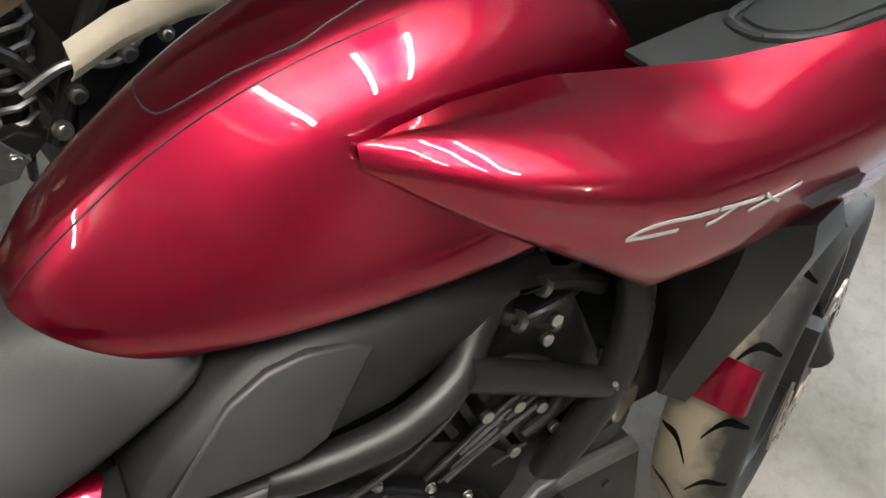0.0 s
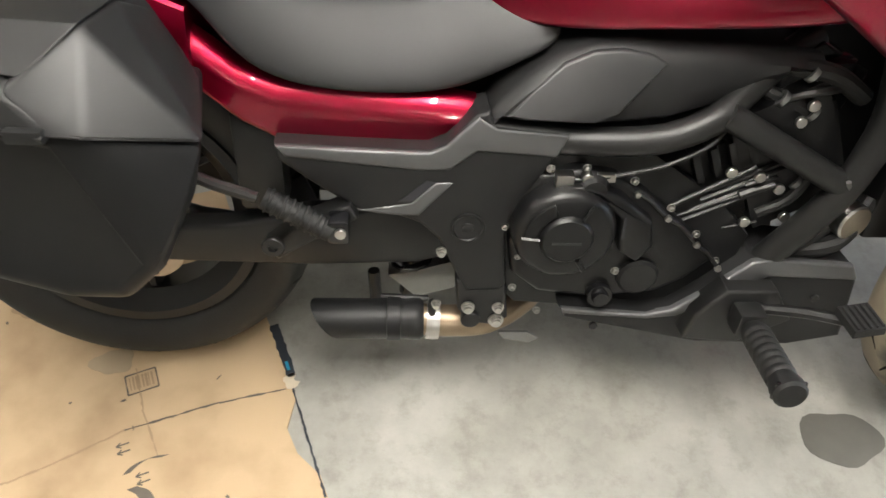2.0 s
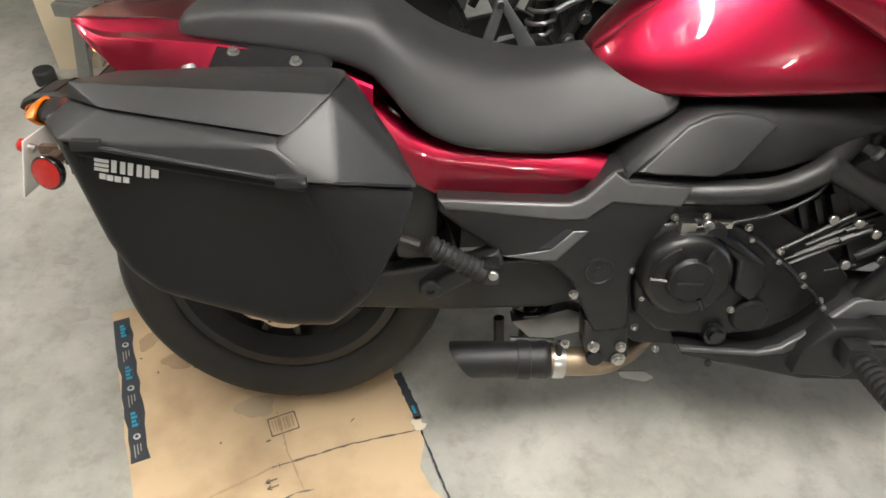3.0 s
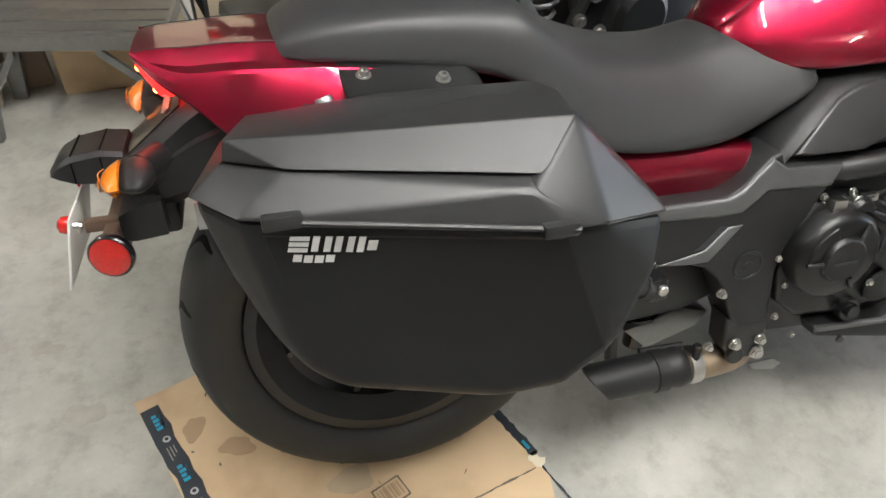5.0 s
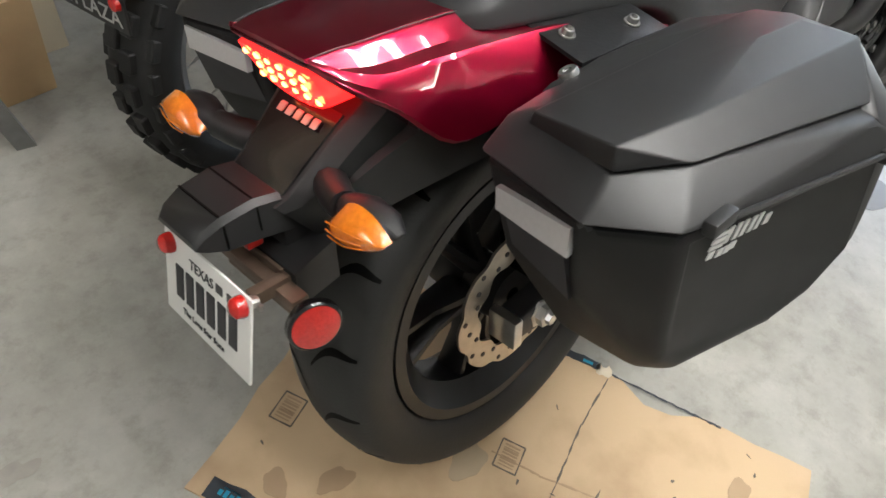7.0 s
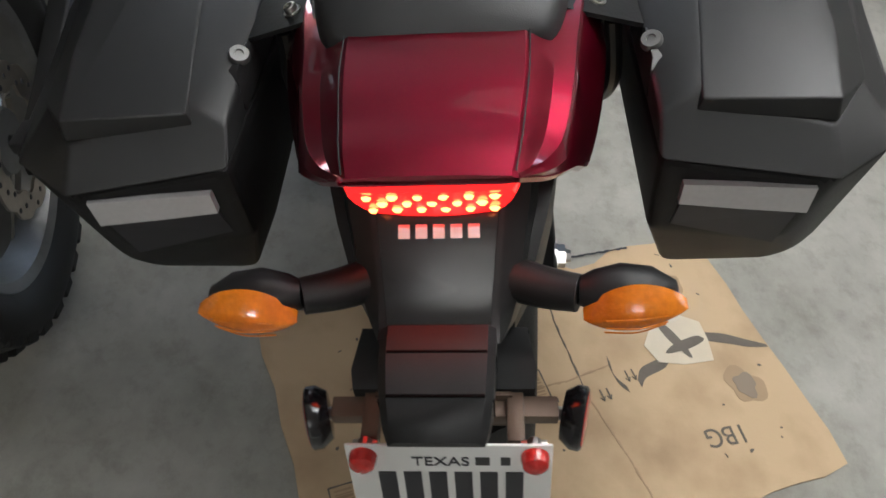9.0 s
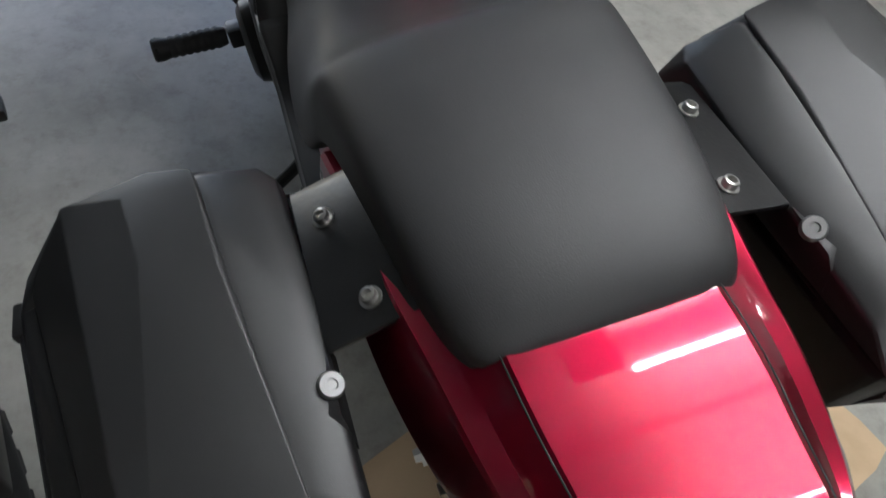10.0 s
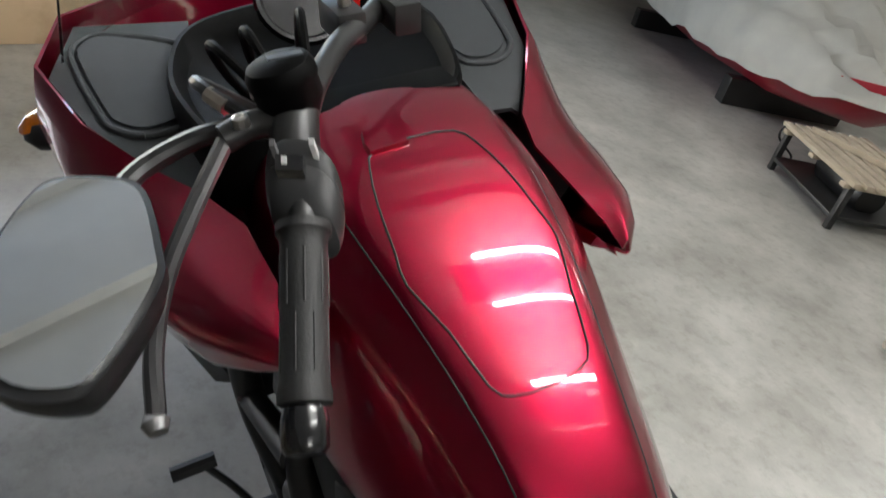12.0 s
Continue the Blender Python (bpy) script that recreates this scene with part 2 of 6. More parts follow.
def tube(pts, r, n=10, steps=6, r_end=None):
    """A round bar along a smooth path."""
    path = [Vector(q) for q in (spline(pts, steps) if len(pts) > 2 else pts)]
    rings = []
    up = Vector((0.13, 0.31, 0.94))
    for i, c in enumerate(path):
        d = (path[min(i + 1, len(path) - 1)] - path[max(i - 1, 0)]).normalized()
        s = d.cross(up).normalized()
        u = s.cross(d)
        rr = r if r_end is None else r + (r_end - r) * i / (len(path) - 1)
        rings.append([c + (s * math.cos(a) + u * math.sin(a)) * rr for a in (2 * math.pi * k / n for k in range(n))])
    return loft(rings)


def turned(profile, center, axis=(0, 1, 0), n=48, closed=False):
    """A lathe: profile of (radius, along) round an axis through center."""
    ax = Vector(axis).normalized()
    s = ax.orthogonal().normalized()
    u = ax.cross(s)
    c = Vector(center)
    rings = []
    for k in range(n):
        a = 2 * math.pi * k / n
        d = s * math.cos(a) + u * math.sin(a)
        rings.append([c + d * r + ax * h for r, h in profile])
    bm = bmesh.new()
    vs = [[bm.verts.new(q) for q in r] for r in rings]
    m = len(profile)
    for i in range(n):
        a, b = vs[i], vs[(i + 1) % n]
        for k in range(m if closed else m - 1):
            j = (k + 1) % m
            bm.faces.new((a[k], a[j], b[j], b[k]))
    bmesh.ops.remove_doubles(bm, verts=bm.verts[:], dist=1e-5)
    return bm


def disc(center, axis, r, h, n=24, bevel=0.15):
    """A round boss or bolt head with a broken edge."""
    e = min(r, h) * bevel
    return turned([(0, 0), (r, 0), (r, h - e), (r - e, h), (0, h)], center, axis, n)


def bevelled(bm, w, segments=2, angle=30):
    lim = radians(angle)
    es = [e for e in bm.edges if len(e.link_faces) == 2 and e.calc_face_angle(0.0) > lim]
    bmesh.ops.bevel(bm, geom=es, offset=w, segments=segments, profile=0.6, affect="EDGES", clamp_overlap=True)
    return bm


def box(x0, x1, y0, y1, z0, z1, bevel=0.0, seg=2):
    bm = bmesh.new()
    v = [bm.verts.new((x, y, z)) for x in (x0, x1) for y in (y0, y1) for z in (z0, z1)]
    for f in ((0, 1, 3, 2), (4, 6, 7, 5), (0, 4, 5, 1), (2, 3, 7, 6), (0, 2, 6, 4), (1, 5, 7, 3)):
        bm.faces.new([v[i] for i in f])
    bmesh.ops.recalc_face_normals(bm, faces=bm.faces[:])
    if bevel:
        bevelled(bm, bevel, seg)
    return bm


def slab(outline, y_in, y_out, bevel=0.006, crown=0.0, seg=3):
    """A moulded panel: a side outline (x, z) between two depths; y_out may be a function of (x, z)."""
    f = y_out if callable(y_out) else (lambda x, z: y_out)
    bm = bmesh.new()
    a = [bm.verts.new((x, y_in, z)) for x, z in outline]
    b = [bm.verts.new((x, f(x, z), z)) for x, z in outline]
    n = len(outline)
    bm.faces.new(a)
    bm.faces.new(b[::-1])
    for i in range(n):
        bm.faces.new((a[i], b[i], b[(i + 1) % n], a[(i + 1) % n]))
    bmesh.ops.recalc_face_normals(bm, faces=bm.faces[:])
    if bevel:
        es = [e for e in bm.edges if all(v in b for v in e.verts)]
        bmesh.ops.bevel(bm, geom=es, offset=bevel, segments=seg, profile=0.5, affect="EDGES", clamp_overlap=True)
    return bm


def mirrored(bm):
    bmesh.ops.scale(bm, vec=(1, -1, 1), verts=bm.verts[:])
    bmesh.ops.reverse_faces(bm, faces=bm.faces[:])
    return bm


def joined(*bms):
    out = bmesh.new()
    for b in bms:
        me = bpy.data.meshes.new("piece")
        b.to_mesh(me)
        b.free()
        out.from_mesh(me)
        bpy.data.meshes.remove(me)
    return out


def thing(name, m, label, category, group="", kind=""):
    ob = new(name)
    ob.empty_display_size = 0.1
    ob.matrix_world = m
    return tagged(ob, label, category, group, kind)


# ---- the garage ----
def structure(name, bm, material, label):
    ob = part(name, bm, material)
    return tagged(ob, label, name.split("_")[0], kind="structure")


structure("floor", box(-4.2, 5.6, -5.6, 4.2, -0.12, 0.0), CONCRETE, "grey sealed concrete garage floor with stains and worn patches")
structure("wall_rear", box(-4.35, -4.2, -5.6, 4.2, -0.12, 2.9), PLASTER, "plain white plastered garage wall")
# assumed wall, out of view, kept dark to limit bounce light
structure("wall_left", box(-4.35, 5.75, 3.4, 3.55, -0.12, 2.9), DARKWALL, "unseen dark wall added to cut bounce light from the left")
structure("wall_right", box(-4.35, 5.75, -5.75, -5.6, -0.12, 2.9), PLASTER, "plain white plastered garage wall")
structure("ceiling", joined(box(-4.35, 5.75, -5.75, 4.35, 2.75, 2.9), *[box(x, x + 0.07, -5.6, 4.2, 2.69, 2.76) for x in (-3.4, -2.5, -1.75, -0.25, 0.25, 1.4, 1.85, 3.1, 4.1, 5.2)]), CEIL, "white painted garage ceiling with narrow battens")
# front wall with an open gateway to daylight
structure("wall_front", joined(box(5.6, 5.75, -5.6, -0.9, 0, 2.75), box(5.6, 5.75, 2.6, 4.2, 0, 2.75), box(5.6, 5.75, -0.9, 2.6, 2.45, 2.75)), PLASTER,
          "white plastered front wall with a wide gateway")
structure("ground", box(5.6, 60, -40, 40, -0.2, -0.02), CONCRETE, "pale concrete drive outside the gateway")


def ceiling_light(x, y, along, lit=(-1, 1)):
    m = pose(x, y, 2.5, 0, 0, along)
    t = thing("ceiling_light", m, "white ceiling light with two bright fluorescent tubes (two real, two added)", "ceiling light", "ceiling lights")
    part("housing", joined(box(-0.62, 0.62, -0.06, 0.06, -0.05, 0.0, 0.01), *[box(e, e + 0.02, -0.21, 0.21, -0.07, -0.05) for e in (-0.61, 0.59)]), WHITE, t)
    for e in (-0.18, 0.345):
        part("reflector", box(e, e + 0.505, -0.155, 0.155, -0.058, -0.053), WHITE, t, "white painted reflector panel")
    for s in (-1, 1):
        part("hanger", tube([(0.4 * s, 0, -0.01), (0.4 * s, 0, 0.25)], 0.006, 8), STEEL, t)
        part("lamp", tube([(-0.58, 0.19 * s, -0.075), (0.58, 0.19 * s, -0.075)], 0.02, 12), TUBE if s in lit else WHITE, t, "glowing white tube" if s in lit else "dead white tube")
    return t


ceiling_light(-0.31, -0.6, 90, (-1,))
ceiling_light(0.71, -0.53, 90)
# added lamp, out of view, to brighten the boat and the right-hand floor
ceiling_light(1.6, -4.3, 90, (1,))
# added lamp, out of view, to brighten the number plate and rear floor
ceiling_light(-2.2, 0.4, 90, (1,))

# ---- the red touring motorcycle ----
bike = thing("motorcycle", pose(0.011, -0.0096, 0.003, -LEAN, 0, 1.1), "red touring motorcycle with black panniers leaning on its side stand", "motorcycle")


def tyre(center, axis, r, w, parent, label="", material=RUBBER):
    h = w / 2
    prof = [(r - 0.092, -h * 0.62), (r - 0.085, -h * 0.8), (r - 0.06, -h * 0.98), (r - 0.035, -h), (r - 0.018, -h * 0.86), (r - 0.006, -h * 0.52), (r, 0),
            (r - 0.006, h * 0.52), (r - 0.018, h * 0.86), (r - 0.035, h), (r - 0.06, h * 0.98), (r - 0.085, h * 0.8), (r - 0.092, h * 0.62)]
    return part("tyre", turned(spline(prof, 4), center, axis, 96), material, parent, label, 60)


def rim(center, axis, r, w, parent, spokes=10, hub=0.045):
    h = w / 2
    prof = [(r + 0.006, -h), (r + 0.006, -h + 0.012), (r - 0.012, -h + 0.02), (r - 0.03, -h * 0.4), (r - 0.03, h * 0.4), (r - 0.012, h - 0.02), (r + 0.006, h - 0.012), (r + 0.006, h),
            (r - 0.012, h), (r - 0.022, h - 0.012), (r - 0.042, h * 0.5), (r - 0.042, -h * 0.5), (r - 0.022, -h + 0.012), (r - 0.012, -h)]
    ob = part("rim", turned(prof, center, axis, 96, closed=True), WHEEL, parent, "black cast wheel rim")
    ax = Vector(axis).normalized()
    s = ax.orthogonal().normalized()
    u = ax.cross(s)
    c = Vector(center)
    part("hub", turned([(0.012, -0.07), (hub, -0.07), (hub + 0.004, -0.04), (hub * 0.8, 0), (hub + 0.004, 0.04), (hub, 0.07), (0.012, 0.07)], center, axis, 32), WHEEL, ob)
    for k in range(spokes):
        a = 2 * math.pi * (k // 2) / (spokes / 2) + (0.2 if k % 2 else -0.2)
        a2 = 2 * math.pi * (k // 2) / (spokes / 2) + (0.07 if k % 2 else -0.07)
        d0, d1 = s * math.cos(a2) + u * math.sin(a2), s * math.cos(a) + u * math.sin(a)
        t0, t1 = ax.cross(d0), ax.cross(d1)
        rings = []
        for f, wd, th in ((0.0, 0.016, 0.03), (0.5, 0.011, 0.02), (1.0, 0.013, 0.026)):
            p = c + d0 * (hub * 0.9) * (1 - f) + d1 * (r - 0.036) * f
            t = t0.lerp(t1, f)
            rings.append([p + t * wd + ax * th * 0.4, p + t * wd * 0.4 + ax * th, p - t * wd * 0.4 + ax * th, p - t * wd + ax * th * 0.4,
                          p - t * wd - ax * th * 0.4, p - t * wd * 0.4 - ax * th, p + t * wd * 0.4 - ax * th, p + t * wd - ax * th * 0.4])
        part("spoke", loft(rings), WHEEL, ob)
    return ob


def brake_disc(center, axis, r, parent):
    """A petal disc with drilled holes."""
    n = 90
    ax = Vector(axis).normalized()
    s = ax.orthogonal().normalized()
    u = ax.cross(s)
    c = Vector(center)
    bm = bmesh.new()
    rows = []
    for k in range(n):
        a = 2 * math.pi * k / n
        d = s * math.cos(a) + u * math.sin(a)
        ro = r - 0.007 * (0.5 + 0.5 * math.cos(a * 9)) ** 3
        ri = r * 0.66 + 0.005 * math.cos(a * 9)
        rows.append([bm.verts.new(c + d * q + ax * h) for q, h in ((ri, -0.0022), (ro, -0.0022), (ro, 0.0022), (ri, 0.0022))])
    for i in range(n):
        a, b = rows[i], rows[(i + 1) % n]
        for k in range(4):
            bm.faces.new((a[k], a[(k + 1) % 4], b[(k + 1) % 4], b[k]))
    ob = part("brake_disc", bm, DISC, parent, "drilled steel brake disc")
    for k in range(27):
        a = 2 * math.pi * (k + 0.5) / 27
        d = s * math.cos(a) + u * math.sin(a)
        q = r * (0.74, 0.82, 0.9)[k % 3]
        # dark plug painted as the shade inside a hole
        part("drill_hole", turned([(0, -0.0031), (0.0042, -0.0031), (0.0042, 0.0031), (0, 0.0031)], c + d * q, axis, 10), DARKFILL, ob)
    return ob


WY = -0.01
RW = (0.018, WY, 0.314)
rear_wheel = rim(RW, (0, 1, 0), 0.2159, 0.125, bike)
# the rear flank's tan is a reflection put into the colour
tyre(RW, (0, 1, 0), 0.314, 0.162, rear_wheel, "black road tyre with a tan reflection painted on one flank", tan_flank_rubber("rear_rubber_tan_reflection", RW, (0, 1, 0), 0.03, 0.075))
brake_disc((RW[0], WY - 0.075, RW[2]), (0, 1, 0), 0.12, rear_wheel)
STEER = 20
fa = (-math.sin(radians(STEER)), math.cos(radians(STEER)), 0)
FW = (1.53, -0.145, 0.296)
front_wheel = rim(FW, fa, 0.2159, 0.095, bike, 10)
tyre(FW, fa, 0.304, 0.12, front_wheel, "black road tyre dusted with dried mud", tan_flank_rubber("dusty_front_rubber", FW, fa, -0.03, 0.0))
fax = Vector(fa)
fwd = Vector((fa[1], -fa[0], 0))
brake_disc(Vector(FW) - fax * 0.07, fa, 0.15, front_wheel)


def tread(center, axis, r, w, parent, n=30):
    """Near-black strips laid on a road tyre for the shade in its curved rain grooves, alternating side to side."""
    ax = Vector(axis).normalized()
    s = ax.orthogonal().normalized()
    u = ax.cross(s)
    c = Vector(center)
    for k in range(n):
        side = 1 if k % 2 else -1
        a0 = 2 * math.pi * k / n
        bm = bmesh.new()
        rows = []
        for i in range(9):
            f = i / 8
            a = a0 + 0.16 * f + 0.05 * math.sin(f * 4)
            off = side * w * (0.04 + 0.4 * f)
            q = abs(off) / (w / 2)
            rr = r + 0.0006 - 0.006 * (q / 0.52) ** 2 if q < 0.52 else r + 0.0006 - 0.006 - 0.012 * ((q - 0.52) / 0.34) ** 1.3
            wd = 0.0055 * math.sin(math.pi * (0.12 + 0.8 * f)) + 0.001
            d, t = s * math.cos(a) + u * math.sin(a), u * math.cos(a) - s * math.sin(a)
            p = c + d * rr + ax * off
            rows.append((bm.verts.new(p + t * wd), bm.verts.new(p - t * wd)))
        for a, b in zip(rows, rows[1:]):
            bm.faces.new((a[0], a[1], b[1], b[0]))
        part("tread_groove_shade", bm, HOOD, parent)


tread(RW, (0, 1, 0), 0.314, 0.162, rear_wheel, 34)
tread(FW, fa, 0.304, 0.12, front_wheel, 34)


def fuel_tank():
    cols = [  # x, top z, seam half width, full half width, mid z, low z
        (0.548, 0.724, 0.028, 0.044, 0.71, 0.7), (0.556, 0.738, 0.04, 0.064, 0.704, 0.68), (0.578, 0.764, 0.05, 0.087, 0.702, 0.67), (0.615, 0.798, 0.056, 0.11, 0.7, 0.662),
        (0.68, 0.843, 0.064, 0.137, 0.706, 0.66), (0.76, 0.89, 0.078, 0.161, 0.716, 0.668), (0.86, 0.928, 0.095, 0.178, 0.726, 0.678), (0.96, 0.95, 0.106, 0.182, 0.735, 0.682), (1.05, 0.956, 0.11, 0.176, 0.75, 0.69), (1.1, 0.944, 0.106, 0.17, 0.76, 0.695), (1.14, 0.9, 0.1, 0.165, 0.765, 0.7), (1.17, 0.84, 0.09, 0.155, 0.76, 0.71)]
    rings = []
    for x, zt, ws, w, zm, zl in cols:
        dw, dz = w - ws, zt - zm
        k = min(1.0, max(0.0, (x - 0.72) / 0.14))
        half = [(0, zt), (0.5 * ws, zt - 0.0015), (0.93 * ws, zt - 0.008), (ws + 0.03 * dw, zt - 0.016), (ws + (0.38 + 0.2 * k) * dw, zt - (0.34 - 0.09 * k) * dz), (ws + (0.78 - 0.06 * k) * dw, zt - (0.72 - 0.14 * k) * dz), (w, zm), (0.985 * w, zl + 0.012), (0.93 * w, zl)]
        rings.append([(x, -y, z) for y, z in half[::-1]] + [(x, y, z) for y, z in half[1:]])
    return loft(rings)


tank = part("fuel_tank", fuel_tank(), RED, bike, "glossy candy red fuel tank", sub=3)


bpy.context.view_layer.update()
tank_tree = BVHTree.FromObject(tank, bpy.context.evaluated_depsgraph_get())


def on_tank(x, y, lift):
    """A place on the tank's upper skin."""
    hit = tank_tree.ray_cast(Vector((x, y, 1.5)), Vector((0, 0, -1)))[0]
    return (x, y, (hit.z if hit else 0.8) + lift)


# storage lid on the tank: a raised plate with a dark shut line
lid_out = spline([(0.698, -0.034), (0.694, 0.0), (0.698, 0.034), (0.712, 0.05), (0.76, 0.062), (0.81, 0.078), (0.84, 0.075), (0.89, 0.069), (0.935, 0.058), (0.956, 0.044), (0.96, 0.0), (0.956, -0.044), (0.935, -0.058), (0.89, -0.069), (0.84, -0.075), (0.81, -0.078), (0.76, -0.062), (0.712, -0.05)], 4, True)


part("shut_line", tube([on_tank(x, y, 0.0006) for x, y in lid_out[::2]] + [on_tank(*lid_out[0], 0.0006)], 0.0011, 6, 1), DARKFILL, tank)
for s in (-1, 1):
    part("seam", tube([on_tank(x, s * w, 0.0002) for x, w in ((0.562, 0.044), (0.585, 0.053), (0.615, 0.059), (0.68, 0.066), (0.76, 0.08), (0.86, 0.097), (0.96, 0.108))], 0.0009, 6, 4), DARKFILL, tank)
part("lid_catch", loft([[(x, 0.03 + y * w, on_tank(x, 0.03 + y * w, 0)[2] + 0.0005 + z) for y, z in ((-1, -0.01), (-0.8, 0.005), (0.8, 0.005), (1, -0.01))] for x, w in ((0.951, 0.025), (0.965, 0.025), (0.982, 0.02))]), RED, tank, "", 40)


def seat_mesh():
    cols = [  # x, top z, shoulder half width, shoulder z, skirt half width, low z
        (-0.105, 0.765, 0.081, 0.759, 0.085, 0.748), (-0.088, 0.787, 0.101, 0.771, 0.106, 0.742), (-0.03, 0.802, 0.114, 0.786, 0.12, 0.737), (0.06, 0.807, 0.125, 0.789, 0.131, 0.728), (0.15, 0.806, 0.134, 0.784, 0.142, 0.715), (0.192, 0.804, 0.139, 0.779, 0.149, 0.7),
        (0.208, 0.799, 0.142, 0.772, 0.154, 0.688), (0.225, 0.786, 0.144, 0.758, 0.158, 0.67), (0.27, 0.754, 0.146, 0.722, 0.17, 0.612), (0.34, 0.722, 0.137, 0.686, 0.175, 0.588), (0.43, 0.702, 0.118, 0.669, 0.171, 0.58),
        (0.5, 0.706, 0.102, 0.669, 0.159, 0.576), (0.545, 0.721, 0.098, 0.677, 0.147, 0.58), (0.58, 0.719, 0.099, 0.684, 0.141, 0.59), (0.64, 0.704, 0.11, 0.685, 0.139, 0.62), (0.7, 0.674, 0.118, 0.667, 0.134, 0.654)]
    rings = []
    for x, zt, ws, ze, wl, zl in cols:
        a, b = zt - ze, ze - zl
        half = [(0, zt), (0.48 * ws, zt - 0.07 * a), (0.83 * ws, zt - 0.42 * a), (ws, ze), (ws + 0.5 * (wl - ws), ze - 0.34 * b), (ws + 0.88 * (wl - ws), ze - 0.68 * b), (wl, zl + 0.008), (wl - 0.012, zl)]
        rings.append([(x, -y, z) for y, z in half[::-1]] + [(x, y, z) for y, z in half[1:]])
    return loft(rings)


part("seat", seat_mesh(), SEAT, bike, "black vinyl dual seat", sub=2)


def tail_mesh():
    cols = [  # x, top z, top half width, shoulder width, shoulder z, low width, low z
        (-0.266, 0.766, 0.062, 0.066, 0.7625, 0.066, 0.7615), (-0.238, 0.769, 0.067, 0.088, 0.748, 0.092, 0.735), (-0.205, 0.769, 0.071, 0.104, 0.74, 0.114, 0.712), (-0.15, 0.771, 0.077, 0.116, 0.742, 0.134, 0.664),
        (-0.08, 0.768, 0.08, 0.126, 0.74, 0.152, 0.674), (0.0, 0.755, 0.08, 0.138, 0.736, 0.162, 0.69), (0.1, 0.735, 0.085, 0.145, 0.718, 0.162, 0.67), (0.2, 0.7, 0.09, 0.155, 0.685, 0.165, 0.62)]
    rings = []
    for x, zt, w0, w1, z1, w2, z2 in spline(cols, 4):
        wa, za, dz = w0 * 1.04, zt - 0.006, z1 - z2
        half = [(0, zt), (w0 * 0.5, zt - 0.0005), (w0 * 0.95, zt - 0.002), (wa, za), (wa + 0.45 * (w1 - wa), za + 0.45 * (z1 - za) - 0.0035), (w1 * 0.97, z1 + 0.004), (w1, z1), (w1 + 0.4 * (w2 - w1) + 0.002, z1 - 0.4 * dz), (w2 - 0.001, z2 + 0.12 * dz), (w2, z2), (w2 * 0.96, z2 - 0.005), (w2 * 0.8, z2 - 0.006)]
        rings.append([(x, -y, z) for y, z in half[::-1]] + [(x, y, z) for y, z in half[1:]])
    return loft(rings)


tail = part("tail_cowl", tail_mesh(), RED, bike, "glossy candy red tail cowl", angle=22)
for s in (-1, 1):
    part("seam", tube([(-0.262, s * 0.0625, 0.765), (-0.237, s * 0.067, 0.7675), (-0.205, s * 0.071, 0.7675), (-0.15, s * 0.077, 0.7695), (-0.085, s * 0.08, 0.7665)], 0.0007, 6, 3), DARKFILL, tail)

# tail light
light = part("tail_light", loft([[(x + lean * (0.745 - z) + 0.004 * abs(y) ** 3, y * w, z) for y, z in ((-1.0, 0.738), (-0.97, 0.747), (0, 0.752), (0.97, 0.747), (1.0, 0.738), (0.97, 0.724), (0.88, 0.71), (0.7, 0.702), (0.35, 0.6975), (0, 0.696), (-0.35, 0.6975), (-0.7, 0.702), (-0.88, 0.71), (-0.97, 0.724))]
                                 for x, w, lean in ((-0.2, 0.066, 0.2), (-0.258, 0.066, 0.5), (-0.266, 0.062, 0.5))]), GLOW, bike, "lit red tail light with bright bulbs")
for j in range(3):
    for i in range(6 - j % 2):
        zb = 0.741 - 0.0145 * j
        part("bulb", turned([(0, 0.0028), (0.0026, 0.0022), (0.0046 - 0.0006 * (i % 2), 0.0)], (-0.265 + 0.5 * (0.745 - zb), -0.0475 + 0.019 * i + 0.0095 * (j % 2), zb), (-1, 0, -0.5), 6), HOT, light)
# rear mudguard, under the tail light: a sloping body with chamfered cheeks and a glossy front panel
GUARD = ((-0.196, 0.708, 0.058, 0.03), (-0.224, 0.69, 0.055, 0.03), (-0.246, 0.673, 0.052, 0.028), (-0.267, 0.656, 0.0495, 0.027), (-0.288, 0.639, 0.047, 0.024), (-0.302, 0.6295, 0.046, 0.018), (-0.318, 0.626, 0.046, 0.008))
into = Vector((0.62, 0, -0.78))
guard = part("mudguard", loft([[Vector((x, y, z)) + into * d for y, d in ((-w - c * 0.9, 0.085), (-w - c, 0.04), (-w - c * 0.72, 0.014), (-w - 0.004, 0.0015), (-w, 0), (w, 0), (w + 0.004, 0.0015), (w + c * 0.72, 0.014), (w + c, 0.04), (w + c * 0.9, 0.085))] for x, z, w, c in GUARD]), BLACK, bike, "black plastic rear mudguard", 24)
part("glossy_panel", loft([[Vector((x, y * w, z)) - into * h for y, h in ((-0.95, -0.001), (-0.93, 0.0022), (-0.5, 0.0034), (0, 0.0038), (0.5, 0.0034), (0.93, 0.0022), (0.95, -0.001))] for x, z, w, c in spline(GUARD[1:6], 4)]), GLOSSBLACK, guard, "glossy black panel under the lamp", 40)
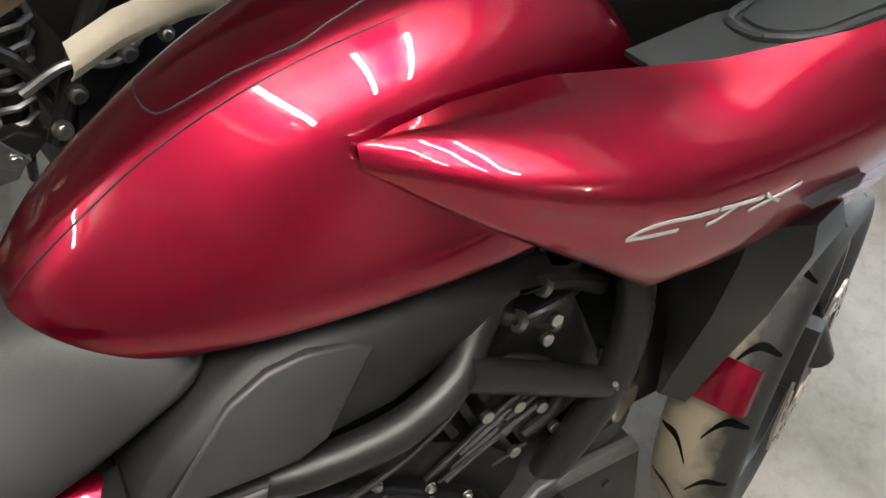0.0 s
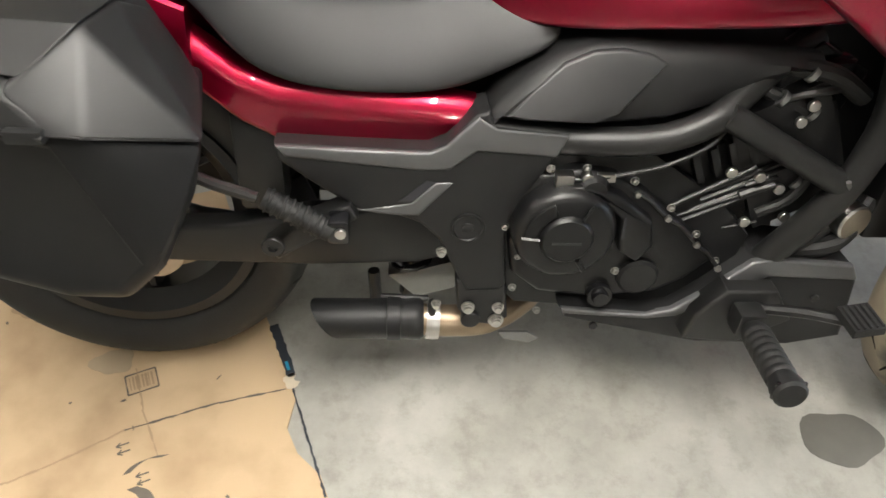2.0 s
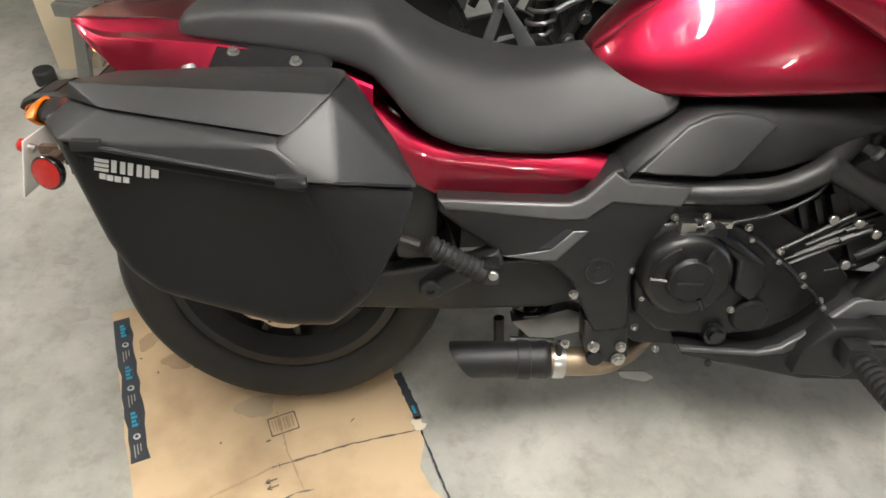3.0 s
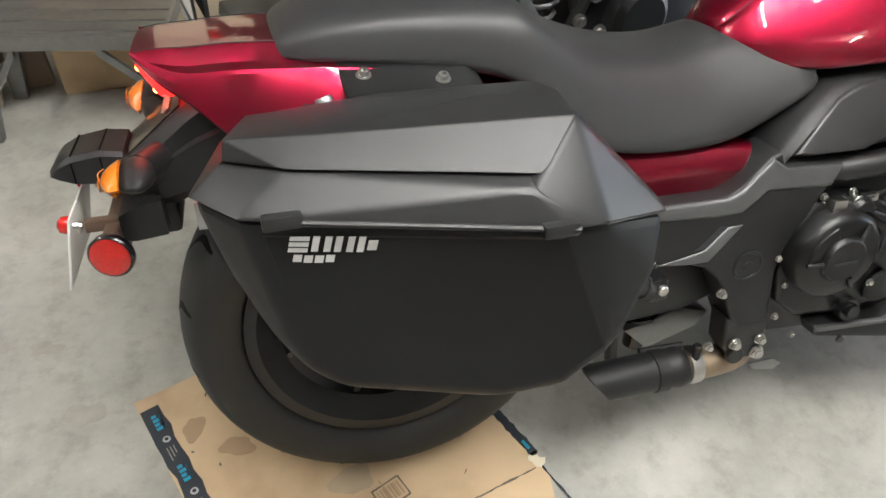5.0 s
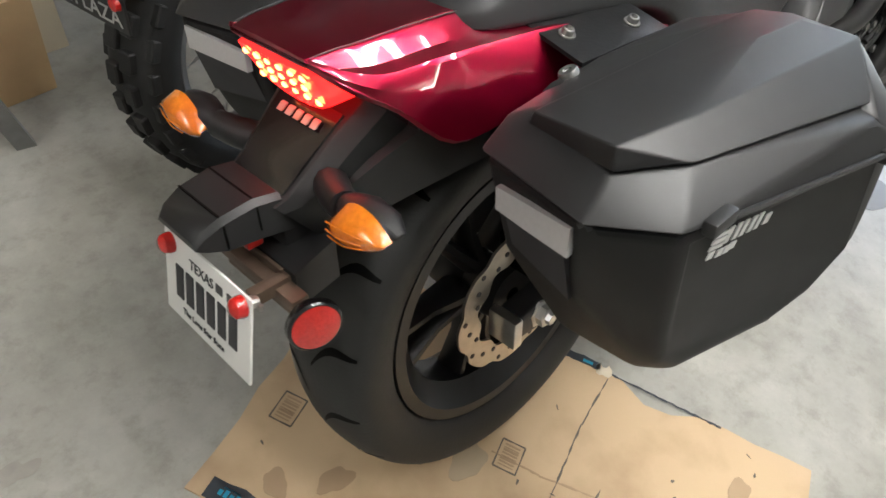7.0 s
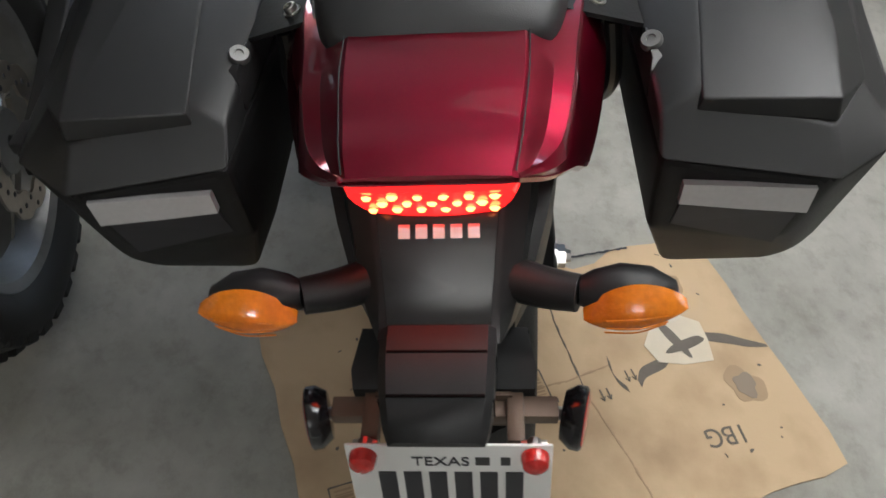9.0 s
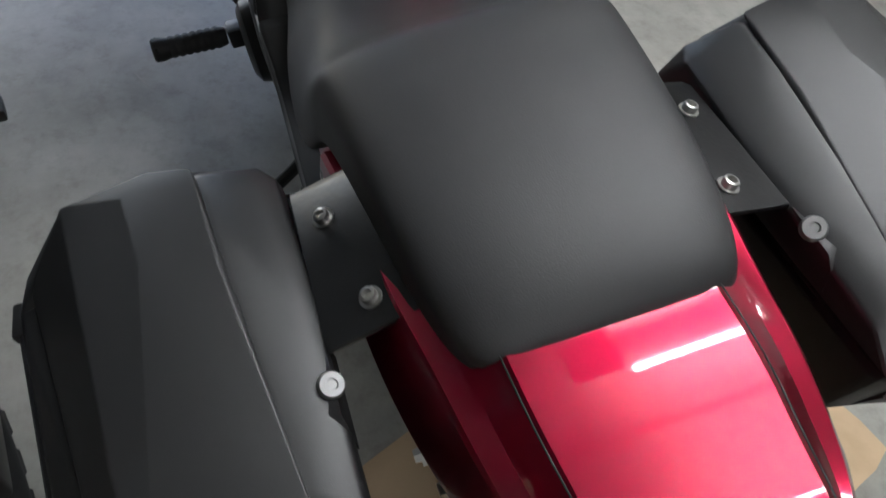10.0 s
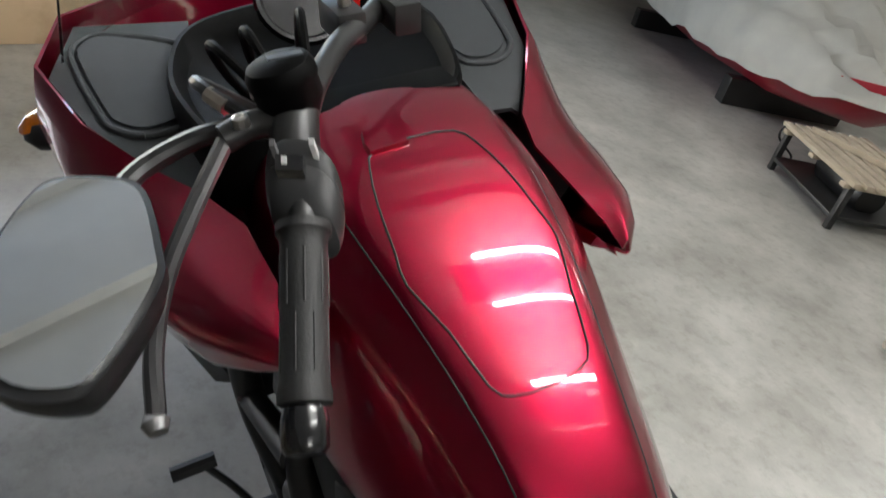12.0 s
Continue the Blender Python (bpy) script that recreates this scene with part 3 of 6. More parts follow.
part("mudguard_side", bevelled(loft([[(x, -w, z - d), (x, -w, z), (x, -w * 0.8, z + 0.006), (x, w * 0.8, z + 0.006), (x, w, z), (x, w, z - d)] for x, w, z, d in (
    (-0.08, 0.115, 0.68, 0.07), (-0.17, 0.102, 0.672, 0.07), (-0.21, 0.092, 0.654, 0.06), (-0.24, 0.082, 0.636, 0.05), (-0.27, 0.064, 0.616, 0.045))]), 0.004, 2, 30), BLACK, guard, "", 50)
for k in range(5):
    part("maker_mark", loft([[(x, -0.035 + 0.0143 * k + dy, z) for dy in (0.0, 0.0095)] + [(x + 0.003, -0.035 + 0.0143 * k + dy, z) for dy in (0.0095, 0.0)] for x, z in ((-0.2432, 0.6842), (-0.2505, 0.6783))]), LOGO, guard, "pale maker's mark in plain blocks")
lip = part("mudguard_lip", bevelled(loft([[(x, -w, z - d), (x, -w, z - 0.006), (x, -w * 0.86, z), (x, w * 0.86, z), (x, w, z - 0.006), (x, w, z - d)] for x, w, z, d in (
    (-0.268, 0.0465, 0.628, 0.04), (-0.304, 0.0465, 0.63, 0.04), (-0.306, 0.0475, 0.6355, 0.044), (-0.334, 0.0465, 0.64, 0.044), (-0.37, 0.044, 0.635, 0.036), (-0.39, 0.0405, 0.626, 0.02), (-0.399, 0.037, 0.617, 0.007))]), 0.0025, 2, 40), BLACK, bike, "black plastic mudguard tongue over the number plate", 40)
for gx0, gw, gz in ((-0.3345, 0.0455, 0.6398), (-0.3705, 0.0435, 0.6357)):
    part("groove", joined(box(gx0, gx0 + 0.002, -gw * 0.87, gw * 0.87, gz - 0.004, gz + 0.0008), box(gx0, gx0 + 0.002, -gw - 0.0015, -gw, gz - 0.034, gz - 0.007), box(gx0, gx0 + 0.002, gw, gw + 0.0015, gz - 0.034, gz - 0.007)), HOOD, lip)
part("mudguard_foot", bevelled(loft([[(x, -w, z - d), (x, -w, z), (x, w, z), (x, w, z - d)] for x, w, z, d in ((-0.27, 0.075, 0.575, 0.05), (-0.31, 0.082, 0.57, 0.045), (-0.325, 0.08, 0.562, 0.035))]), 0.004), BLACK, bike)
part("mudguard_post", box(-0.31, -0.255, -0.045, 0.045, 0.51, 0.62, 0.008), BLACK, bike)
part("plate_bracket", joined(box(-0.345, -0.325, -0.1, 0.1, 0.535, 0.55, 0.002), box(-0.37, -0.32, -0.07, -0.055, 0.54, 0.556, 0.002), box(-0.37, -0.32, 0.055, 0.07, 0.54, 0.556, 0.002), box(-0.33, -0.326, -0.06, 0.06, 0.5, 0.56)), BRACKET, bike, "brown steel plate bracket")
plate = part("number_plate", bevelled(box(-0.0015, 0.0015, -0.0855, 0.0855, -0.1, 0.004), 0.0012, 2), WHITE, bike, "white number plate with dark characters")
plate.matrix_basis = Matrix.Translation((-0.381, -0.006, 0.568)) @ Matrix.Rotation(radians(13), 4, "Y")
for i in range(6):
    part("printed_bar", box(-0.0028, -0.0015, -0.062 + 0.0215 * i, -0.047 + 0.0215 * i, -0.071, -0.031), DARKFILL, plate)
for words, size, y0, z0 in (("TEXAS", 0.0165, 0.031, -0.0215), ("The Lone Star State", 0.0105, 0.0475, -0.0885)):
    wd = bpy.data.curves.new("plate_words", "FONT")
    wd.body, wd.size, wd.extrude = words, size, 0.0004
    wd.materials.append(DARKFILL)
    wo = new("plate_words", wd)
    wo.parent = plate
    wo.matrix_basis = Matrix(((0, 0, -1, -0.0022), (-1, 0, 0, y0), (0, 1, 0, z0), (0, 0, 0, 1)))
for y, w in ((-0.028, 0.012), (-0.047, 0.008)):
    part("printed_bar", box(-0.0024, -0.0015, y - w / 2, y + w / 2, -0.021, -0.011), INLAY, plate)
part("plate_light", box(-0.345, -0.325, -0.03, 0.03, 0.575, 0.59, 0.004), REDLENS, bike, "small red lamp under the tongue")
for s in (-1, 1):
    part("red_bolt_cap", turned([(0, 0.014), (0.006, 0.0135), (0.0105, 0.01), (0.012, 0.004), (0.012, 0)], (-0.0015, 0.071 * s, -0.01), (-1, 0, 0), 16), REDLENS, plate, "red bolt cap")
    part("wing_nut", joined(disc((0.003, 0.071 * s, -0.01), (1, 0, 0), 0.006, 0.012, 10), box(0.011, 0.015, 0.071 * s - 0.011, 0.071 * s + 0.011, -0.016, -0.009, 0.001)), STEEL, plate)
    rf = part("reflector_cup", turned([(0, -0.012), (0.022, -0.01), (0.029, 0), (0.029, 0.008), (0.027, 0.01), (0.0, 0.01)], (-0.335, 0.115 * s, 0.529), (-0.25, s, 0.05), 32), GLOSSBLACK, bike, "round red side reflector")
    part("lens", turned([(0, 0.0125), (0.02, 0.012), (0.0255, 0.0105), (0.0255, 0.008)], (-0.335, 0.115 * s, 0.529), (-0.25, s, 0.05), 32), REDLENS, rf)
    part("reflector_bolt", tube([(-0.333, 0.085 * s, 0.541), (-0.335, 0.112 * s, 0.531)], 0.006, 8), STEEL, bike)
    # turn signal
    stalk = part("signal_stalk", tube([(-0.225, 0.045 * s, 0.63), (-0.245, 0.085 * s, 0.636), (-0.256, 0.115 * s, 0.641)], 0.02, 12, r_end=0.016), BLACK, bike)
    shell = part("turn_signal", loft([[(-0.246 + 0.026 * f[2] * math.cos(a), s * f[0], f[3] + f[1] * math.sin(a)) for a in (2 * math.pi * k / 16 for k in range(16))] for f in (
        (0.104, 0.014, 0.5, 0.642), (0.12, 0.02, 0.8, 0.643), (0.145, 0.0235, 1.0, 0.645), (0.175, 0.0165, 0.85, 0.647), (0.198, 0.003, 0.3, 0.647))]), BLACK, bike, "black turn signal with an amber lens", 60)
    shell.scale = (0.86, 0.84, 0.86)
    shell.location, stalk.location = (-0.067, 0.0265 * s, 0.09), (-0.024, 0.0, 0.0)
    part("lens", loft([[(-0.2715 - f[2] * (1 - q * q) + 0.01 * q * q * (q > 0), s * f[0], f[3] + f[1] * q) for q in (k / 6 for k in range(-6, 7))] for f in spline((
        (0.108, 0.002, 0.002, 0.634), (0.116, 0.011, 0.008, 0.637), (0.132, 0.0225, 0.015, 0.642), (0.152, 0.0265, 0.018, 0.646), (0.176, 0.0205, 0.014, 0.649), (0.194, 0.009, 0.007, 0.65), (0.203, 0.001, 0.001, 0.65)), 4)], closed=False), AMBER, shell, thick=0.005, angle=60)
    for k in range(3):
        part("lens_rib", tube([(-0.289 + 0.0015 * abs(k - 1), s * 0.126, 0.634 + 0.009 * k), (-0.2925 + 0.003 * abs(k - 1), s * 0.155, 0.6365 + 0.0105 * k), (-0.2865 + 0.002 * abs(k - 1), s * 0.182, 0.6435 + 0.006 * k)], 0.0009, 5), AMBER, shell)


# panniers
def pannier(side):
    """Right pannier for side -1, left for +1: a tapered body, a facetted lid and fittings."""
    def hull(*pts):
        bm = bmesh.new()
        for x, y, z in pts:
            bm.verts.new((x, side * y, z))
        bmesh.ops.convex_hull(bm, input=bm.verts[:])
        bmesh.ops.dissolve_limit(bm, angle_limit=radians(3), verts=bm.verts[:], edges=bm.edges[:])
        return bm

    shell = hull(
        (-0.172, 0.19, 0.684), (-0.204, 0.324, 0.685), (-0.16, 0.388, 0.686), (0.145, 0.438, 0.659), (0.178, 0.436, 0.656), (0.268, 0.394, 0.63), (0.226, 0.2, 0.634),
        (-0.15, 0.2, 0.57), (-0.182, 0.312, 0.59), (-0.134, 0.3782, 0.545), (-0.118, 0.3764, 0.5), (-0.084, 0.379, 0.468), (0.09, 0.4056, 0.434), (0.158, 0.4186, 0.446), (0.207, 0.4322, 0.497), (0.25, 0.418, 0.576),
        (-0.15, 0.35, 0.53), (-0.116, 0.35, 0.474), (-0.096, 0.243, 0.446), (-0.06, 0.352, 0.44), (0.075, 0.38, 0.414), (0.152, 0.392, 0.42), (0.202, 0.395, 0.47), (0.243, 0.366, 0.556), (0.0, 0.24, 0.436), (0.15, 0.24, 0.436), (0.2, 0.22, 0.5))
    bevelled(shell, 0.012, 4, 12)
    face = max((f for f in shell.faces if f.normal.y * side > 0.9), key=lambda f: f.calc_area())
    bmesh.ops.inset_region(shell, faces=[face], thickness=0.006, depth=-0.0022)
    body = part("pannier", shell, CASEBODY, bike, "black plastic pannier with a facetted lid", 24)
    lower = hull(
        (-0.176, 0.188, 0.689), (-0.208, 0.327, 0.69), (-0.162, 0.391, 0.6895), (0.142, 0.449, 0.663), (0.176, 0.446, 0.66), (0.272, 0.398, 0.634), (0.238, 0.262, 0.642), (0.206, 0.2, 0.65),
        (-0.142, 0.19, 0.712), (-0.172, 0.322, 0.719), (-0.117, 0.361, 0.72), (0.102, 0.429, 0.7), (0.208, 0.3, 0.7), (0.178, 0.212, 0.716), (0.15, 0.196, 0.722), (0.0, 0.188, 0.722),
        (-0.13, 0.222, 0.7275), (0.0, 0.246, 0.7385), (0.1, 0.252, 0.742), (0.165, 0.258, 0.741), (0.14, 0.215, 0.731), (0.0, 0.2, 0.729))
    nose = hull(
        (0.1025, 0.4295, 0.7), (0.119, 0.416, 0.707), (0.166, 0.373, 0.7445), (0.178, 0.3, 0.7455), (0.141, 0.4485, 0.664), (0.176, 0.4465, 0.661), (0.2725, 0.3985, 0.635), (0.237, 0.262, 0.644),
        (0.184, 0.228, 0.714), (0.1, 0.3, 0.66), (0.1, 0.25, 0.72), (0.1, 0.38, 0.66))
    lid = part("lid", joined(bevelled(lower, 0.006, 3, 16), bevelled(nose, 0.007, 3, 16)), CASE, body, "", 24)
    upper = hull(
        (-0.146, 0.218, 0.713), (-0.17, 0.325, 0.721), (-0.117, 0.3635, 0.7225), (0.119, 0.4165, 0.7075), (0.166, 0.3735, 0.7455), (0.178, 0.3, 0.747), (0.172, 0.262, 0.7435),
        (-0.166, 0.322, 0.742), (-0.144, 0.222, 0.7275), (-0.05, 0.2395, 0.7375), (-0.05, 0.3, 0.7455), (0.06, 0.2525, 0.744), (0.08, 0.31, 0.752), (0.15, 0.26, 0.746), (0.15, 0.32, 0.7525), (-0.08, 0.342, 0.744))
    part("lid_panel", bevelled(upper, 0.007, 4, 12), CASE, lid, "", 30)
    part("reflective_strip", bevelled(loft([[(x, side * y, z), (x, side * y, z + h), (x + 0.008, side * y, z + h), (x + 0.008, side * y, z)] for x, y, z, h in ((-0.1795, 0.213, 0.636, 0.025), (-0.193, 0.263, 0.643, 0.028), (-0.2035, 0.314, 0.648, 0.03))]), 0.001), STRIP, body, "pale grey reflective strip")
    # dark panel on the rear face, standing for the shade of a recess
    part("rear_recess_shade", loft([[(x0, side * y, 0.585), (x, side * y, z), (x + 0.008, side * y, z), (x0 + 0.008, side * y, 0.585)] for x0, x, y, z in ((-0.158, -0.1725, 0.218, 0.634), (-0.184, -0.2, 0.308, 0.646))]), DARKFILL, body)
    part("lock_boss", loft([[(-0.056 + dx * f, side * (0.197 + dy * f), z) for dx, dy in ((-0.034, -0.008), (0.034, -0.008), (0.026, 0.022), (-0.026, 0.022))] for f, z in ((1.15, 0.69), (1.0, 0.716), (0.7, 0.7222))]), CASE, body, "", 40)
    part("lock", turned([(0, 0.005), (0.004, 0.005), (0.0045, 0.0068), (0.009, 0.0068), (0.0105, 0.004), (0.0105, 0)], (-0.056, side * 0.194, 0.722), (-0.3, -side * 0.3, 0.9), 20), ALU, body, "round steel lock")
    y_of = lambda x: 0.3965 + (x + 0.122) * 0.193
    rail = part("seam_rail", tube([(-0.14, side * 0.3955, 0.6885), (0.142, side * 0.4515, 0.6635)], 0.0033, 8), CASE, body)
    for x in (-0.124, 0.124):
        zz = 0.688 - (x + 0.118) * 0.0967
        part("hinge", bevelled(box(x - 0.018, x + 0.018, min(side * (y_of(x) - 0.004), side * (y_of(x) + 0.009)), max(side * (y_of(x) - 0.004), side * (y_of(x) + 0.009)), zz - 0.007, zz + 0.007), 0.003), CASE, rail)
    # side mark in plain slanted blocks
    out = lambda x, z: 0.3935 + 0.16 * (x + 0.13) + 0.055 * (z - 0.67) + 0.0012
    for k in range(4):
        bm = bmesh.new()
        x0 = -0.123 + 0.0205 * k
        for du, dw, h0, h1 in (((0.0, 0.0175, 0.0, 0.0042), (0.0, 0.0175, 0.0062, 0.0104), (0.0, 0.0175, 0.0124, 0.0166)), ((0.0, 0.0062, 0.0, 0.0166), (0.011, 0.0062, 0.0, 0.0166)), ((0.0, 0.0062, 0.0, 0.0166), (0.011, 0.0062, 0.0, 0.0166)), ((0.0, 0.0062, 0.0, 0.0166), (0.009, 0.0085, 0.003, 0.0136)))[k]:
            vs = []
            for dx, dz in ((du, h0), (du + dw, h0), (du + dw, h1), (du, h1)):
                x = x0 + dx + 0.25 * dz
                z = 0.655 + dz - (x + 0.123) * 0.1
                vs.append(bm.verts.new((x, side * out(x, z), z)))
            bm.faces.new(vs)
        part("mark_block", bm, LOGO, body, "silver side mark", thick=0.0012)
    for k in range(4):
        bm = bmesh.new()
        vs = []
        for dx, dz in ((0, 0), (0.0078, 0), (0.0078, 0.0075), (0, 0.0075)):
            x = -0.12 + 0.0098 * k + dx + 0.25 * dz
            z = 0.6435 + dz - (x + 0.123) * 0.1
            vs.append(bm.verts.new((x, side * out(x, z), z)))
        bm.faces.new(vs)
        part("mark_block", bm, LOGO, body, thick=0.0012)
    return body


for s in (-1, 1):
    pannier(s)
    b = part("pannier_bracket", bevelled(loft([[(x0, s * 0.1, 0.741 + e), (x0, s * 0.19, 0.7167 + e), (x0, s * 0.19, 0.7217 + e), (x0, s * 0.1, 0.746 + e)] for x0, e in ((-0.03, 0.003), (0.05, 0.0), (0.125, -0.004), (0.14, -0.012))]), 0.0015), ENGINE, bike, "black steel pannier bracket")
    for x, y in ((0.09, 0.166), (-0.003, 0.148)):
        part("bolt", turned([(0, 0.003), (0.0036, 0.003), (0.0042, 0.008), (0.0062, 0.0075), (0.0068, 0.006), (0.0068, 0.0015), (0.0095, 0.0015), (0.0095, 0)], (x, s * y, 0.7265 if x > 0.05 else 0.735), (0, s * 0.3, 0.95), 16), STEEL, b, "steel socket bolt")
    part("pannier_rail", tube([(0.02, s * 0.17, 0.7), (0.05, s * 0.185, 0.6), (0.17, s * 0.19, 0.48), (0.27, s * 0.2, 0.44)], 0.009, 10), FRAME, bike)
    part("subframe_plate", box(0.23, 0.3, min(s * 0.08, s * 0.14), max(s * 0.08, s * 0.14), 0.38, 0.56, 0.01), FRAME, bike)

def side_mark(panel, s):
    """Thin pale strokes lying on a fairing's flank."""
    tree = BVHTree.FromPolygons([v.co for v in panel.data.vertices], [p.vertices for p in panel.data.polygons])

    def on(x, z):
        hit = tree.ray_cast(Vector((x, s * 0.6, z)), Vector((0, -s, 0)))[0]
        return Vector((x, (hit.y if hit else s * 0.3) + s * 0.0012, z))

    for line in (((0.945, 0.776), (0.962, 0.788), (0.995, 0.796), (1.06, 0.8)), ((0.945, 0.776), (0.975, 0.777), (1.012, 0.781)), ((1.064, 0.8), (1.13, 0.803)), ((1.092, 0.801), (1.07, 0.785), (1.055, 0.78)),
                 ((1.12, 0.787), (1.15, 0.796), (1.19, 0.81)), ((1.135, 0.806), (1.155, 0.796), (1.17, 0.79))):
        pts = spline([(1.004 + (x - 0.945) * 0.64, 0.778 + (z - 0.79) * 0.85) for x, z in line], 5)
        bm = bmesh.new()
        prev = None
        for x, z in pts:
            cur = (bm.verts.new(on(x, z - 0.0019)), bm.verts.new(on(x, z + 0.0019)))
            if prev:
                bm.faces.new((prev[0], cur[0], cur[1], prev[1]))
            prev = cur
        part("mark_stroke", bm, LOGO, panel, "pale side mark", thick=0.001)


# side panels
for s in (-1, 1):
    mir = (lambda b: b) if s < 0 else mirrored
    part("side_panel", mir(loft([spline([(x, -0.12, zt + 0.004), (x, -0.138, zt), (x, -0.15, zt - 0.012), (x, -0.157, zt - 0.03), (x, -0.155, 0.5 * (zt + zb) - 0.012), (x, -0.15, zb), (x, -0.12, zb - 0.004)], 4) for x, zt, zb in (
        (0.09, 0.698, 0.665), (0.14, 0.686, 0.635), (0.2, 0.655, 0.58), (0.25, 0.615, 0.535), (0.3, 0.595, 0.508), (0.4, 0.585, 0.504), (0.5, 0.577, 0.502), (0.556, 0.571, 0.525), (0.576, 0.567, 0.548))], closed=False)), RED, bike, "glossy candy red side panel", 40, thick=0.003)
    cover = part("frame_cover", mir(slab([(0.298, 0.519), (0.42, 0.514), (0.51, 0.512), (0.535, 0.524), (0.573, 0.568), (0.59, 0.572), (0.6, 0.554), (0.705, 0.543), (0.685, 0.5), (0.655, 0.44), (0.637, 0.404), (0.63, 0.361), (0.64, 0.275), (0.63, 0.262), (0.576, 0.258),
                                          (0.528, 0.362), (0.5, 0.39), (0.46, 0.406), (0.411, 0.412), (0.35, 0.455), (0.3, 0.495)], -0.12, -0.188, 0.008)), BLACK, bike, "black plastic frame cover with satin grey edges")
    part("grey_edge", mir(slab([(0.3, 0.517), (0.42, 0.5125), (0.511, 0.5105), (0.534, 0.521), (0.576, 0.566), (0.602, 0.549), (0.702, 0.5405), (0.69, 0.506), (0.6, 0.512), (0.578, 0.514), (0.54, 0.483), (0.5, 0.482), (0.42, 0.489), (0.312, 0.5)], -0.18, -0.1905, 0.005)), GREY, cover, "satin grey plastic edge")
    part("grey_edge", mir(slab([(0.408, 0.414), (0.455, 0.422), (0.487, 0.428), (0.521, 0.463), (0.547, 0.463), (0.498, 0.406), (0.46, 0.4065)], -0.18, -0.1905, 0.004)), GREY, cover, "satin grey plastic edge")
    part("slot", mir(slab([(0.468, 0.43), (0.488, 0.431), (0.52, 0.463), (0.508, 0.466)], -0.18, -0.1892, 0.0)), DARKFILL, cover)
    part("pivot_cap", mir(turned([(0, 0.003), (0.008, 0.003), (0.009, 0.0015), (0.021, 0.0015), (0.023, 0.004), (0.026, 0.003), (0.027, 0)], (0.572, -0.187, 0.385), (0, -1, 0), 32)), BLACK, cover)
    lean_in = lambda y, z: y + 0.42 * max(0.0, z - 0.575)
    air = part("air_box_cover", mir(loft([[(x, lean_in(y, z), z) for y, z in ((-0.09, zt), (-0.168, zt - 0.001), (-0.178, zt - 0.007), (-0.186, zt - 0.02), (-0.183, 0.4 * zt + 0.6 * zb), (-0.17, zb + 0.008), (-0.16, zb), (-0.09, zb))] for x, zt, zb in (
        (0.588, 0.562, 0.553), (0.605, 0.586, 0.55), (0.642, 0.618, 0.548), (0.684, 0.645, 0.547), (0.726, 0.658, 0.546), (0.778, 0.663, 0.55), (0.84, 0.662, 0.557), (0.933, 0.659, 0.586), (0.995, 0.656, 0.612), (1.045, 0.65, 0.635))])), BLACK, bike, "black plastic side cover with a grey inlay", 30)
    inlay_bm = slab([(0.612, 0.566), (0.64, 0.561), (0.735, 0.559), (0.764, 0.573), (0.794, 0.604), (0.826, 0.636), (0.806, 0.646), (0.765, 0.652), (0.725, 0.648), (0.686, 0.633), (0.647, 0.6)], -0.165, -0.1885, 0.004)
    for v in inlay_bm.verts:
        v.co.y = lean_in(v.co.y, v.co.z)
    part("grey_inlay", mir(inlay_bm), INLAY, air, "satin grey inlay")
    skid = part("engine_cowl", mir(slab([(0.728, 0.237), (0.872, 0.225), (0.916, 0.234), (0.96, 0.272), (1.021, 0.333), (1.05, 0.338), (1.185, 0.327), (1.205, 0.294), (1.223, 0.175), (1.134, 0.154), (0.973, 0.16), (0.74, 0.214)],
                                         -0.1, -0.2, 0.008)), BLACK, bike, "black lower engine cowl with a grey upper edge")
    part("grey_edge", mir(slab([(0.732, 0.2365), (0.873, 0.2245), (0.914, 0.2345), (0.96, 0.2725), (1.021, 0.334), (1.05, 0.339), (1.186, 0.328), (1.203, 0.3), (1.055, 0.306), (0.978, 0.255), (0.925, 0.222), (0.878, 0.215), (0.735, 0.226)], -0.19, -0.2025, 0.004)), GREY, skid, "satin grey plastic edge")
    for x, z in ((1.145, 0.262), (0.79, 0.2)):
        part("bolt", mir(disc((x, -0.199, z), (0, -1, 0), 0.007, 0.005, 12)), FRAME, skid)
    part("frame_tube", mir(tube([(0.665, -0.15, 0.515), (0.75, -0.176, 0.526), (0.838, -0.185, 0.538), (0.905, -0.178, 0.566), (0.945, -0.152, 0.592), (1.0, -0.12, 0.63), (1.05, -0.1, 0.66)], 0.021, 14)), FRAME, bike, "satin black steel frame tube")
    part("frame_tube", mir(tube([(0.915, -0.183, 0.575), (1.115, -0.197, 0.472)], 0.0195, 14)), FRAME, bike, "satin black steel frame tube")
    part("frame_tube", mir(tube([(1.04, -0.175, 0.31), (1.085, -0.19, 0.4), (1.12, -0.197, 0.48), (1.14, -0.19, 0.58), (1.135, -0.16, 0.7)], 0.0225, 14)), FRAME, bike, "satin black steel frame tube")
    part("weld", mir(tube([(1.105, -0.215, 0.49), (1.118, -0.21, 0.465), (1.122, -0.2, 0.455)], 0.004, 6)), ALU, bike)
